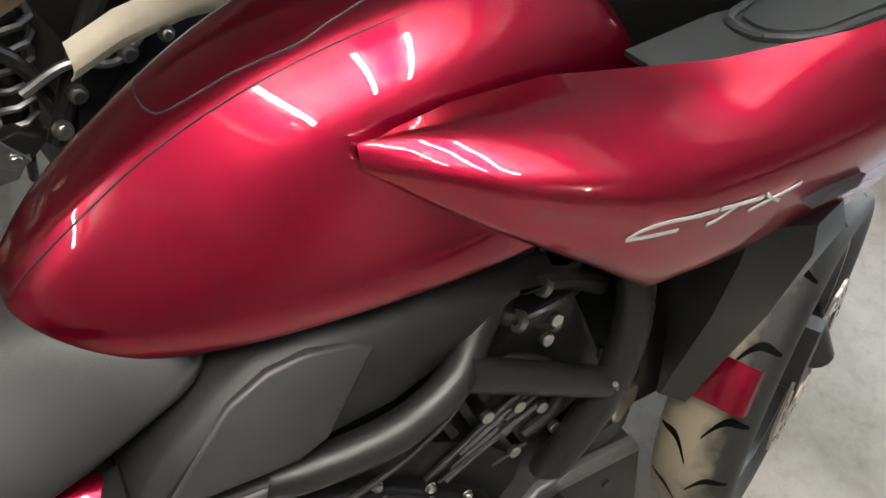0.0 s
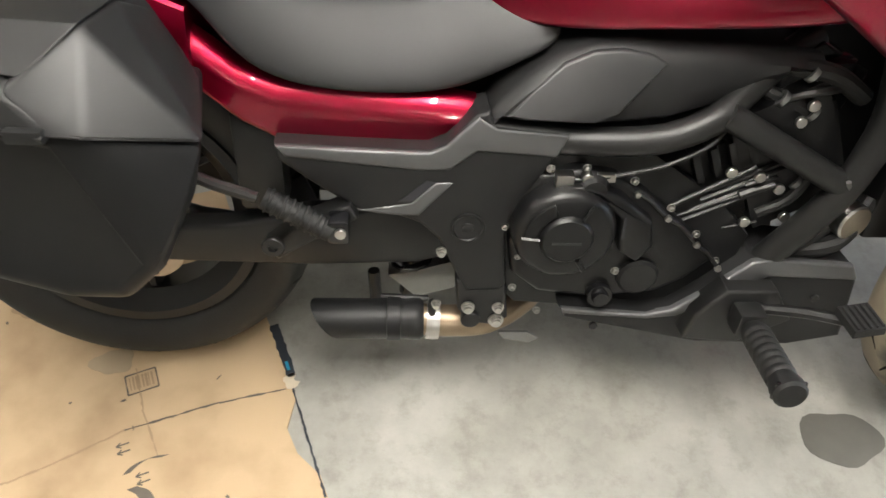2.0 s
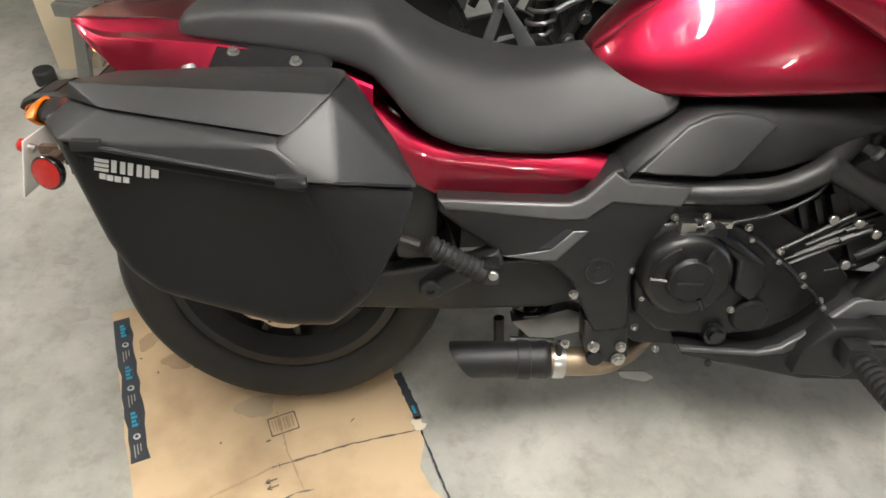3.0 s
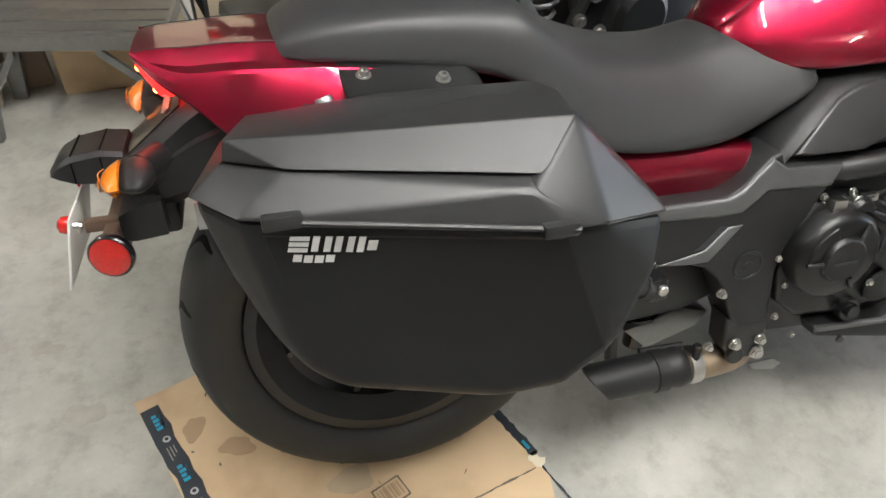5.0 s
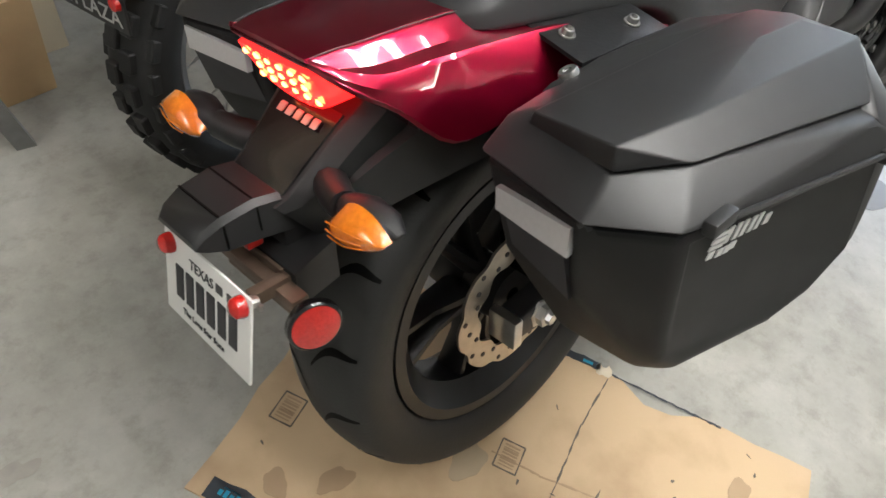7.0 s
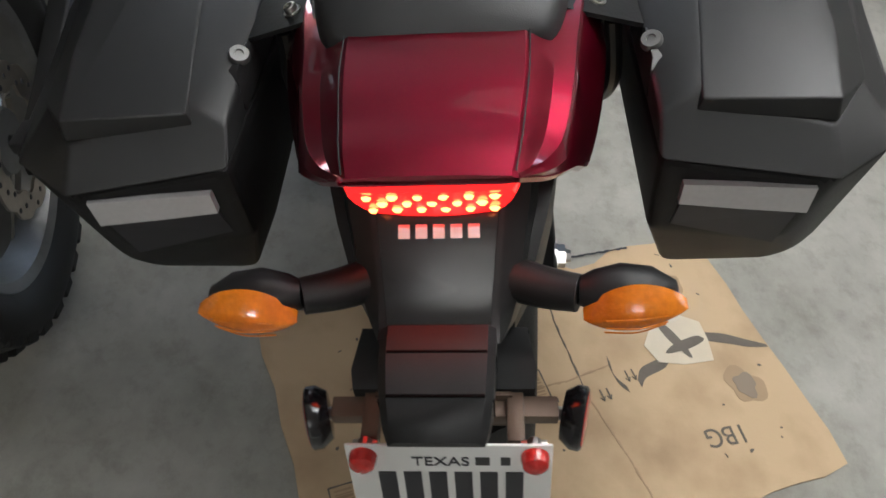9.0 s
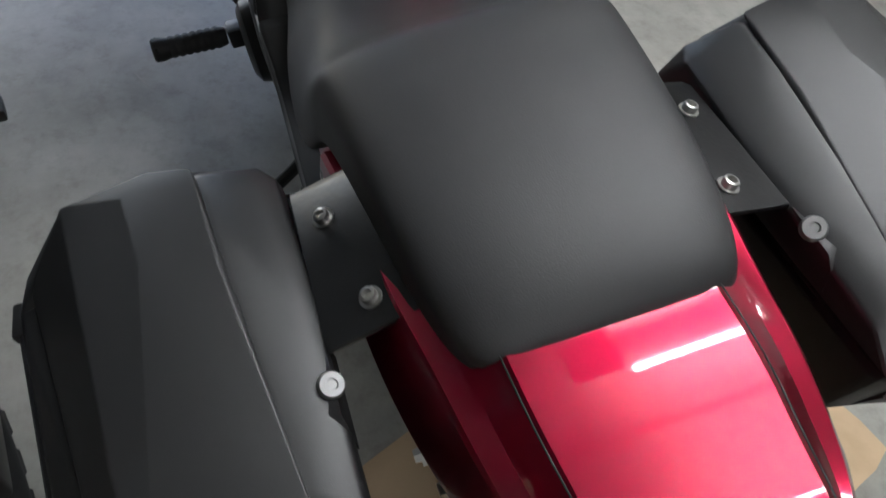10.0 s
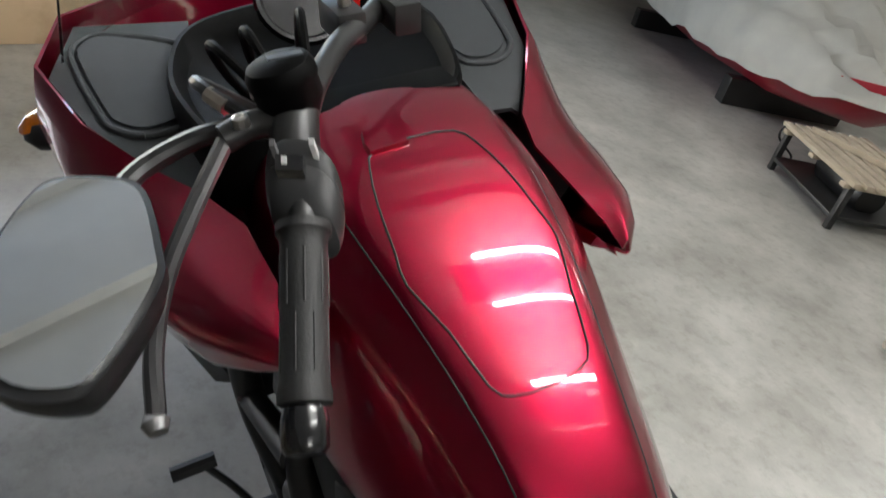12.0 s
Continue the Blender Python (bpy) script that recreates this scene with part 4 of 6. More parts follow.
    # rider's foot peg
    peg = part("foot_peg", mir(turned([(0.0, 0.0), (0.017, 0.0), (0.02, 0.008)] + [(r, 0.014 + 0.015 * k + d) for k in range(7) for r, d in ((0.0205, 0.0), (0.0225, 0.003), (0.0225, 0.009), (0.0205, 0.012))] + [(0.024, 0.132), (0.024, 0.146), (0.02, 0.15), (0, 0.15)],
                                      (1.012, -0.275, 0.263), (-0.07, -1, 0.1), 18)), RUBBER, bike, "black ribbed rubber foot peg")
    part("peg_plate", mir(bevelled(box(0.98, 1.024, -0.416, -0.41, 0.262, 0.294), 0.004)), GLOSSBLACK, peg)
    part("peg_hinge", mir(bevelled(joined(box(0.99, 1.035, -0.272, -0.232, 0.24, 0.284)), 0.008)), FRAME, peg, "dark cast peg hinge")
    part("peg_bracket", mir(bevelled(slab([(0.93, 0.2), (1.02, 0.19), (1.1, 0.24), (1.06, 0.3), (0.98, 0.3), (0.94, 0.25)], -0.19, -0.232, 0.006), 0.003)), FRAME, bike)
    # passenger peg, folded up along the frame
    pp = part("passenger_peg", mir(tube([(0.284, -0.222, 0.455), (0.374, -0.23, 0.406)], 0.016, 14)), RUBBER, bike, "folded black rubber passenger peg")
    for k in range(9):
        f = 0.08 + 0.1 * k
        c0 = Vector((0.284, -0.222, 0.455)).lerp(Vector((0.374, -0.23, 0.406)), f)
        part("rib", mir(turned([(0.0165, -0.0022), (0.0185, -0.0015), (0.0185, 0.0015), (0.0165, 0.0022)], c0, (0.09, -0.01, -0.05), 14)), RUBBER, pp)
    part("peg_hinge", mir(bevelled(box(0.369, 0.4, -0.24, -0.205, 0.389, 0.426), 0.006)), GLOSSBLACK, pp)
    part("bolt", mir(disc((0.388, -0.24, 0.41), (0, -1, 0), 0.008, 0.006, 12)), STEEL, pp)
    part("peg_bracket", mir(slab([(0.27, 0.35), (0.29, 0.33), (0.32, 0.35), (0.41, 0.405), (0.4, 0.43), (0.31, 0.385)], -0.16, -0.2, 0.006)), FRAME, bike)
    part("bracket_cap", mir(turned([(0, 0.003), (0.006, 0.003), (0.007, 0.0065), (0.015, 0.0065), (0.017, 0.004), (0.017, 0)], (0.288, -0.215, 0.368), (0, -1, 0), 18)), FRAME, bike)
    # fairing
    fairing_ob = part("fairing", mir(loft([spline([(x, -yt, zt), (x, -(0.45 * yt + 0.55 * yr), 0.5 * (zt + zr) + 0.012), (x, -yr, zr), (x, -(0.55 * yr + 0.45 * yl) - 0.004, 0.5 * (zr + zl)), (x, -yl, zl), (x, -max(0.16, yl - 0.06), zl + 0.012), (x, -0.165, zl + min(0.045, 0.6 * (zt - zl)))], 4) for x, yt, zt, yr, zr, yl, zl in (
        (0.815, 0.172, 0.846, 0.182, 0.842, 0.178, 0.836), (0.848, 0.172, 0.858, 0.215, 0.845, 0.208, 0.816), (0.9, 0.17, 0.868, 0.252, 0.836, 0.236, 0.785), (0.99, 0.174, 0.874, 0.288, 0.822, 0.254, 0.73), (1.06, 0.2, 0.876, 0.303, 0.815, 0.264, 0.684),
        (1.118, 0.242, 0.887, 0.314, 0.82, 0.272, 0.69), (1.2, 0.296, 0.913, 0.33, 0.835, 0.282, 0.702), (1.31, 0.328, 0.941, 0.345, 0.85, 0.285, 0.71), (1.42, 0.288, 0.957, 0.303, 0.865, 0.24, 0.74), (1.52, 0.15, 0.95, 0.18, 0.875, 0.13, 0.79), (1.56, 0.0, 0.95, 0.0, 0.88, 0.0, 0.82))], closed=False)),
        RED, bike, "glossy candy red side fairing", 32, thick=0.004)
    part("fairing_liner", mir(loft([spline([(x, -yt + 0.006, zt - 0.018), (x, -yr + 0.016, zr - 0.004), (x, -yl + 0.012, zl + 0.02)], 4) for x, yt, zt, yr, zr, yl, zl in (
        (1.01, 0.208, 0.866, 0.288, 0.82, 0.252, 0.732), (1.06, 0.222, 0.864, 0.3, 0.815, 0.262, 0.69), (1.118, 0.245, 0.862, 0.312, 0.82, 0.27, 0.696), (1.19, 0.282, 0.893, 0.328, 0.835, 0.282, 0.702), (1.31, 0.305, 0.922, 0.342, 0.85, 0.285, 0.71), (1.42, 0.27, 0.94, 0.3, 0.865, 0.24, 0.74))], closed=False)), BLACK, bike, "", 60, thick=0.003)
    for x0, z0 in ((1.215, 0.772), (1.225, 0.82)):
        part("vent_slot", mir(loft([[(x0 + dx * f, -0.25 - 0.083 * f2, z0 + dz * f) for dx, dz in ((-0.034, -0.006), (0.03, -0.002), (0.036, 0.01), (-0.014, 0.004))] for f, f2 in ((0.6, 0.0), (1.0, 0.9))])), DARKFILL, bike)
    side_mark(fairing_ob, s)
    # radiator shroud in front of the engine
    part("radiator_shroud", mir(bevelled(loft([[(x0, -y0, z), (x1, -y0, z + 0.01), (x1, -y1 + 0.012, z + 0.01), ((x0 + x1) / 2, -y1, z + 0.004), (x0, -y1 + 0.03, z)] for x0, x1, y0, y1, z in (
        (1.205, 1.235, 0.2, 0.235, 0.412), (1.192, 1.257, 0.205, 0.262, 0.5), (1.172, 1.276, 0.21, 0.296, 0.6), (1.155, 1.286, 0.21, 0.32, 0.695), (1.165, 1.272, 0.22, 0.316, 0.728))]), 0.007)), ENGINE, bike, "black radiator shroud")
    # inner fairing panels round the dials
    inner = part("inner_panel", mir(loft([[(1.085, -0.212, 0.862), (1.19, -0.284, 0.896), (1.31, -0.318, 0.922), (1.42, -0.276, 0.939)], [(1.085, -0.2, 0.872), (1.19, -0.225, 0.893), (1.31, -0.235, 0.915), (1.42, -0.2, 0.93)],
                                              [(1.085, -0.165, 0.876), (1.17, -0.165, 0.89), (1.3, -0.16, 0.908), (1.42, -0.13, 0.922)]], closed=False)), GREYDASH, bike, "grey inner fairing panel with a storage lid", thick=0.006)
    tree = BVHTree.FromPolygons([v.co for v in inner.data.vertices], [p.vertices for p in inner.data.polygons])
    rim_line = []
    for x, y in spline([(1.178, 0.235), (1.195, 0.262), (1.225, 0.274), (1.345, 0.288), (1.385, 0.27), (1.392, 0.235), (1.365, 0.168), (1.335, 0.156), (1.205, 0.18), (1.18, 0.2)], 4, True):
        hit = tree.ray_cast(Vector((x, s * y, 1.3)), Vector((0, 0, -1)))[0]
        if hit:
            rim_line.append((hit.x, hit.y, hit.z + 0.002))
    part("pocket_rim", tube(rim_line + rim_line[:1], 0.0045, 8, 1), GREYDASH, inner, "raised rim round a storage pocket")
    cx, cy = sum(p[0] for p in rim_line) / len(rim_line), sum(p[1] for p in rim_line) / len(rim_line)
    lid_bm = bmesh.new()
    lid_bm.faces.new([lid_bm.verts.new((cx + (p[0] - cx) * 0.86, cy + (p[1] - cy) * 0.86, p[2] + 0.0012)) for p in rim_line])
    part("pocket_lid", lid_bm, GREYDASH, inner, thick=0.003)
    part("front_signal", mir(loft([[(1.36 + 0.03 * f[2] * math.cos(a), -f[0], 0.83 + f[1] * math.sin(a)) for a in (2 * math.pi * k / 14 for k in range(14))] for f in ((0.3, 0.022, 1.2), (0.33, 0.026, 1.3), (0.358, 0.018, 1.0), (0.372, 0.004, 0.3))])), BLACK, bike, "", 60)
    part("front_signal_lens", mir(loft([[(1.372 + 0.028 * f[2] * math.cos(a), -f[0], 0.835 + f[1] * math.sin(a)) for a in (2 * math.pi * k / 14 for k in range(14))] for f in ((0.315, 0.022, 1.2), (0.338, 0.025, 1.3), (0.363, 0.015, 1.0), (0.376, 0.004, 0.3))])), AMBER, bike, "amber lens", 60)

# engine
block = part("engine_block", bevelled(slab([(0.62, 0.26), (0.66, 0.22), (0.9, 0.2), (1.0, 0.26), (1.02, 0.36), (0.96, 0.42), (0.84, 0.5), (0.7, 0.51), (0.64, 0.46)], -0.165, 0.165, 0.01), 0.008), ENGINE, bike, "black engine with round clutch cover")
part("cylinder", loft([[(c[0] + dx * 0.51 - dz * 0.25, y, c[1] + dx * 0.25 + dz * 0.51) for dx, y, dz in ((0, -0.14, -0.12), (0, 0.14, -0.12), (0, 0.14, 0.12), (0, -0.14, 0.12))] for c in ((0.88, 0.4), (1.12, 0.52))]), ENGINE, block)
part("cylinder_head", bevelled(loft([[(c[0] - dz * 0.45, y, c[1] + dz * 0.89) for y, dz in ((-0.16, -0.1), (0.16, -0.1), (0.16, 0.1), (-0.16, 0.1))] for c in ((0.98, 0.46), (1.1, 0.53))]), 0.01), ENGINE, block)
for k in range(4):
    z0 = 0.02 * k
    part("fin", tube([(0.9 + 0.012 * k, -0.165, 0.385 + z0), (1.02 + 0.012 * k, -0.163, 0.445 + z0)], 0.0045, 6), ENGINE, block)
part("valve_cover", bevelled(slab([(1.0, 0.54), (1.05, 0.5), (1.1, 0.53), (1.13, 0.62), (1.05, 0.66), (0.99, 0.62)], -0.13, 0.13, 0.01), 0.01), GLOSSBLACK, bike)
cc = part("clutch_cover", joined(
    turned([(0, 0.05), (0.035, 0.05), (0.038, 0.047), (0.04, 0.042), (0.062, 0.042), (0.07, 0.038), (0.076, 0.028), (0.078, 0.0)], (0.712, -0.185, 0.394), (0, -1, 0), 56)), ENGINE, bike, "round black clutch cover")
part("case_cover", bevelled(slab([(0.637, 0.434), (0.667, 0.477), (0.724, 0.487), (0.779, 0.478), (0.831, 0.45), (0.9, 0.394), (0.963, 0.331), (0.925, 0.289), (0.881, 0.262), (0.786, 0.25), (0.69, 0.262), (0.645, 0.3), (0.635, 0.36)], -0.15, -0.19, 0.01), 0.004), ENGINE, bike, "black crankcase cover")
part("cover_web", slab([(0.7, 0.47), (0.74, 0.475), (0.79, 0.455), (0.84, 0.415), (0.85, 0.37), (0.83, 0.34), (0.8, 0.36), (0.79, 0.42), (0.75, 0.455)], -0.18, -0.214, 0.008), ENGINE, cc)
part("small_cover", turned([(0, 0.012), (0.028, 0.012), (0.033, 0.008), (0.034, 0)], (0.845, -0.189, 0.3), (0, -1, 0), 28), ENGINE, cc)
part("small_cover", turned([(0, 0.014), (0.018, 0.012), (0.024, 0)], (0.745, -0.2, 0.463), (0, -1, 0), 24), ENGINE, cc)
part("oil_cap", turned([(0, 0.022), (0.012, 0.022), (0.014, 0.012), (0.02, 0.012), (0.022, 0)], (0.79, -0.19, 0.262), (0, -1, 0.1), 12), GLOSSBLACK, cc)
wedge = [(0.712 + q * math.cos(radians(a)), 0.394 + q * math.sin(radians(a))) for a, q in [(d, 0.064) for d in range(112, 185, 9)] + [(d, 0.042) for d in range(184, 111, -12)]]
part("cover_wedge", slab(wedge, -0.22, -0.2295, 0.003), ENGINE, cc)
part("cover_slot", slab([(0.795, 0.425), (0.799, 0.425), (0.801, 0.385), (0.797, 0.385)], -0.2, -0.2145, 0.0), DARKFILL, cc)
for a in range(3):
    an = radians(60 + 120 * a)
    part("rib", tube([(0.712 + 0.04 * math.cos(an), -0.2325, 0.394 + 0.04 * math.sin(an)), (0.712 + 0.066 * math.cos(an), -0.228, 0.394 + 0.066 * math.sin(an))], 0.004, 6), ENGINE, cc)
part("maker_mark", box(0.69, 0.733, -0.2362, -0.2348, 0.389, 0.393), INLAY, cc)
for x, z in ((0.627, 0.388), (0.652, 0.333), (0.65, 0.27), (0.695, 0.222), (0.683, 0.488), (0.808, 0.47), (0.872, 0.425), (0.922, 0.378), (0.966, 0.327), (0.766, 0.398), (0.8, 0.325), (0.735, 0.49)):
    y = -0.212 if 0.75 < x < 0.81 and z < 0.45 else -0.187
    part("bolt", turned([(0, 0.003), (0.0022, 0.003), (0.003, 0.006), (0.0048, 0.0052), (0.0055, 0.0035), (0.0055, 0), (0.0068, 0)], (x, y, z), (0, -1, 0), 10), STEEL, cc, "steel cover bolt")
part("clutch_cable", tube([(0.7, -0.195, 0.474), (0.74, -0.198, 0.478), (0.79, -0.195, 0.486), (0.85, -0.19, 0.5), (0.91, -0.18, 0.53), (0.95, -0.15, 0.57)], 0.0035, 8), DULL, bike, "grey control cable")
part("cable_clamp", bevelled(joined(box(0.69, 0.715, -0.205, -0.185, 0.462, 0.486), box(0.75, 0.775, -0.2, -0.19, 0.474, 0.486), disc((0.735, -0.19, 0.48), (0, -1, 0), 0.009, 0.014, 10)), 0.002), STEEL, bike, "bright steel cable clamp")
part("gasket", tube([(0.814, -0.191, 0.451), (0.834, -0.191, 0.44), (0.869, -0.191, 0.41), (0.895, -0.191, 0.393), (0.925, -0.191, 0.362), (0.951, -0.191, 0.341), (0.971, -0.191, 0.316)], 0.0035, 8), DULL, cc, "pale gasket edge")
for p in [(0.814, -0.191, 0.451), (0.869, -0.191, 0.41), (0.925, -0.191, 0.362), (0.971, -0.191, 0.316)]:
    part("bolt", turned([(0, 0.007), (0.003, 0.007), (0.0048, 0.0058), (0.0056, 0.003), (0.0056, 0)], (p[0], p[1] - 0.001, p[2]), (0, -1, 0), 10), STEEL, cc, "steel cover bolt")
for p, q, w in [((0.875, -0.17, 0.415), (0.99, -0.17, 0.487), 0.0042), ((0.891, -0.17, 0.399), (0.98, -0.17, 0.438), 0.0022), ((0.977, -0.172, 0.439), (0.997, -0.172, 0.449), 0.007), ((0.992, -0.172, 0.445), (1.025, -0.172, 0.459), 0.0055), ((0.983, -0.17, 0.455), (1.014, -0.17, 0.47), 0.004), ((0.971, -0.166, 0.375), (1.022, -0.166, 0.387), 0.0025)]:
    part("stud", tube([p, q], w, 8), DULL, block, "grey steel stud")
for x, z in ((0.955, 0.477), (1.0, 0.47), (1.035, 0.45), (1.03, 0.56), (1.04, 0.585), (1.06, 0.4), (1.0, 0.39)):
    part("bolt", disc((x, -0.168, z), (0, -1, 0), 0.0085, 0.007, 10), STEEL, block)
part("hose", tube([(1.0, -0.15, 0.58), (1.03, -0.165, 0.6), (1.07, -0.16, 0.605), (1.1, -0.14, 0.6)], 0.006, 8), DULL, bike)
part("hose", tube([(1.08, -0.16, 0.33), (1.15, -0.18, 0.36), (1.2, -0.15, 0.42)], 0.016, 10), RUBBER, bike)
part("oil_pipe", tube([(1.0, -0.13, 0.28), (1.06, -0.16, 0.31), (1.13, -0.16, 0.38), (1.17, -0.13, 0.45)], 0.02, 12), FRAME, bike)
for pts, w in (([(0.96, -0.12, 0.6), (1.0, -0.145, 0.585), (1.05, -0.15, 0.56), (1.09, -0.135, 0.5)], 0.011), ([(0.93, -0.13, 0.56), (0.98, -0.155, 0.545), (1.03, -0.158, 0.52), (1.08, -0.15, 0.47), (1.1, -0.13, 0.42)], 0.007),
               ([(1.0, -0.14, 0.63), (1.06, -0.155, 0.625), (1.12, -0.15, 0.59)], 0.014), ([(1.02, -0.16, 0.4), (1.06, -0.165, 0.43), (1.09, -0.155, 0.48)], 0.009)):
    part("hose", tube(pts, w, 10), RUBBER, bike)
part("ignition_coil", bevelled(slab([(1.04, 0.59), (1.085, 0.6), (1.09, 0.645), (1.045, 0.64)], -0.12, -0.155, 0.006), 0.003), GLOSSBLACK, bike)
for x, z in ((1.05, 0.567), (1.0, 0.588), (1.065, 0.455), (1.03, 0.625)):
    part("hose_clip", turned([(0.006, -0.004), (0.0125, -0.004), (0.0125, 0.004), (0.006, 0.004)], (x, -0.156, z), (0.8, -0.2, -0.5), 14), ALU, bike)
for k in range(5):
    part("fin", bevelled(slab([(0.915 + 0.024 * k, 0.45 + 0.011 * k), (0.925 + 0.024 * k, 0.455 + 0.011 * k), (0.905 + 0.024 * k, 0.5 + 0.011 * k), (0.895 + 0.024 * k, 0.495 + 0.011 * k)], -0.12, -0.161, 0.0), 0.0015), ENGINE, block)
part("radiator", box(1.2, 1.25, -0.17, 0.17, 0.36, 0.68, 0.006), ENGINE, bike)
part("horn", disc((1.16, -0.17, 0.4), (0.3, -1, 0), 0.03, 0.02, 20), STEEL, bike)

# brake pedal, right; shift lever, left
part("brake_arm", tube([(1.03, -0.235, 0.27), (1.08, -0.28, 0.3), (1.13, -0.33, 0.325)], 0.009, 8), FRAME, bike)
pad = part("brake_pedal", bevelled(loft([[(1.12 + dx, -0.336 + dy, z + 0.012 + 0.2 * dx) for dx, dy in ((-0.02, -0.026), (0.022, -0.026), (0.022, 0.028), (-0.02, 0.028))] for z in (0.318, 0.33)]), 0.004), RUBBER, bike, "ribbed black brake pedal")
for k in range(5):
    part("rib", box(1.1035 + 0.0083 * k, 1.107 + 0.0083 * k, -0.359, -0.311, 0.338 + 0.0017 * k, 0.3425 + 0.0017 * k, 0.001), RUBBER, pad)
part("shift_arm", tube([(0.98, 0.21, 0.3), (1.05, 0.25, 0.35), (1.1, 0.29, 0.385)], 0.006, 8), FRAME, bike)
part("shift_pad", tube([(1.1, 0.27, 0.386), (1.1, 0.335, 0.386)], 0.012, 10), RUBBER, bike, "black rubber shift pad")
part("left_case", bevelled(slab([(0.66, 0.24), (0.9, 0.21), (1.02, 0.28), (1.0, 0.42), (0.86, 0.5), (0.68, 0.48)], 0.14, 0.2, 0.02), 0.006), ENGINE, bike, "black left engine case")
part("sprocket_cover", turned([(0, 0.03), (0.06, 0.03), (0.075, 0.02), (0.08, 0)], (0.84, 0.2, 0.36), (0, 1, 0), 32), ENGINE, bike)
part("side_stand", tube([(0.66, 0.16, 0.24), (0.68, 0.25, 0.15), (0.695, 0.325, 0.088)], 0.012, 10), FRAME, bike, "black side stand")
part("stand_foot", bevelled(box(0.665, 0.735, 0.305, 0.35, 0.064, 0.078), 0.004), FRAME, bike)
part("stand_tang", tube([(0.68, 0.29, 0.12), (0.7, 0.34, 0.125), (0.73, 0.36, 0.13)], 0.006, 8), FRAME, bike)

# swing arm, shock, exhaust
for s in (-1, 1):
    mir = (lambda b: b) if s < 0 else mirrored
    part("swing_arm", mir(bevelled(slab([(-0.03, 0.33), (0.05, 0.34), (0.2, 0.345), (0.33, 0.37), (0.46, 0.378), (0.57, 0.36), (0.58, 0.3), (0.5, 0.275), (0.33, 0.268), (0.1, 0.275), (-0.03, 0.29)], -0.095, -0.135, 0.008), 0.003)), FRAME, bike, "black steel swing arm")
    part("axle_nut", mir(turned([(0, 0.02), (0.009, 0.02), (0.01, 0.012), (0.017, 0.012), (0.017, 0), (0.024, 0), (0.024, -0.004)], (RW[0], -0.136, RW[2]), (0, -1, 0), 6)), STEEL, bike)
    part("adjuster", mir(bevelled(box(-0.045, -0.028, -0.14, -0.09, 0.285, 0.335), 0.003)), STEEL, bike)
part("caliper", bevelled(slab([(0.02, 0.36), (0.1, 0.36), (0.12, 0.42), (0.06, 0.45), (0.01, 0.42)], WY - 0.045, WY - 0.105, 0.01), 0.004), GLOSSBLACK, bike, "black rear brake caliper")
part("hugger", loft([spline([(RW[0] + 0.335 * math.cos(a), WY - 0.085, RW[2] + 0.335 * math.sin(a) - 0.03), (RW[0] + 0.338 * math.cos(a), WY - 0.05, RW[2] + 0.338 * math.sin(a)), (RW[0] + 0.338 * math.cos(a), WY + 0.05, RW[2] + 0.338 * math.sin(a)), (RW[0] + 0.335 * math.cos(a), WY + 0.085, RW[2] + 0.335 * math.sin(a) - 0.03)], 3)
                     for a in (radians(d) for d in range(15, 120, 15))], closed=False), BLACK, bike, "black wheel hugger", 60, thick=0.003)
coil = [(0.49 + 0.02 * t / 40 + 0.034 * math.cos(t * 0.7), 0.0 + 0.034 * math.sin(t * 0.7) - 0.03, 0.18 + 0.0042 * t) for t in range(60)]
part("shock_spring", tube(coil, 0.006, 6, 1), GLOSSBLACK, bike, "black coil spring")
part("shock_body", tube([(0.49, -0.03, 0.13), (0.52, -0.03, 0.45)], 0.02, 12), GLOSSBLACK, bike)
part("shock_link", bevelled(slab([(0.45, 0.19), (0.5, 0.2), (0.56, 0.22), (0.62, 0.2), (0.6, 0.17), (0.5, 0.14)], -0.06, -0.02, 0.004), 0.003), ALU, bike, "cast aluminium shock linkage")
part("link_bar", tube([(0.425, -0.06, 0.2), (0.43, -0.06, 0.11)], 0.011, 8), FRAME, bike)
for x, z, r in ((0.582, 0.228, 0.009), (0.631, 0.228, 0.008), (0.63, 0.2, 0.0105), (0.534, 0.34, 0.0065), (0.53, 0.235, 0.0065)):
    part("bolt", turned([(0, 0.009), (r * 0.7, 0.009), (r * 0.75, 0.005), (r, 0.005), (r, 0), (r * 1.25, 0), (r * 1.25, -0.003)], (x, -0.19 if z < 0.3 and x > 0.55 else -0.189, z), (0, -1, 0), 12), STEEL, bike, "bright steel bolt")
part("mount_lug", bevelled(slab([(0.56, 0.28), (0.64, 0.27), (0.65, 0.2), (0.62, 0.185), (0.585, 0.19), (0.565, 0.22)], -0.14, -0.185, 0.006), 0.003), FRAME, bike)
part("mount_boss", disc((0.587, -0.184, 0.203), (0, -1, 0), 0.016, 0.01, 20), FRAME, bike)
# short slash-cut silencer
sil = []
for k in range(24):
    a = 2 * math.pi * k / 24
    y, z = 0.0345 * math.cos(a), 0.0345 * math.sin(a)
    sil.append((y, z))
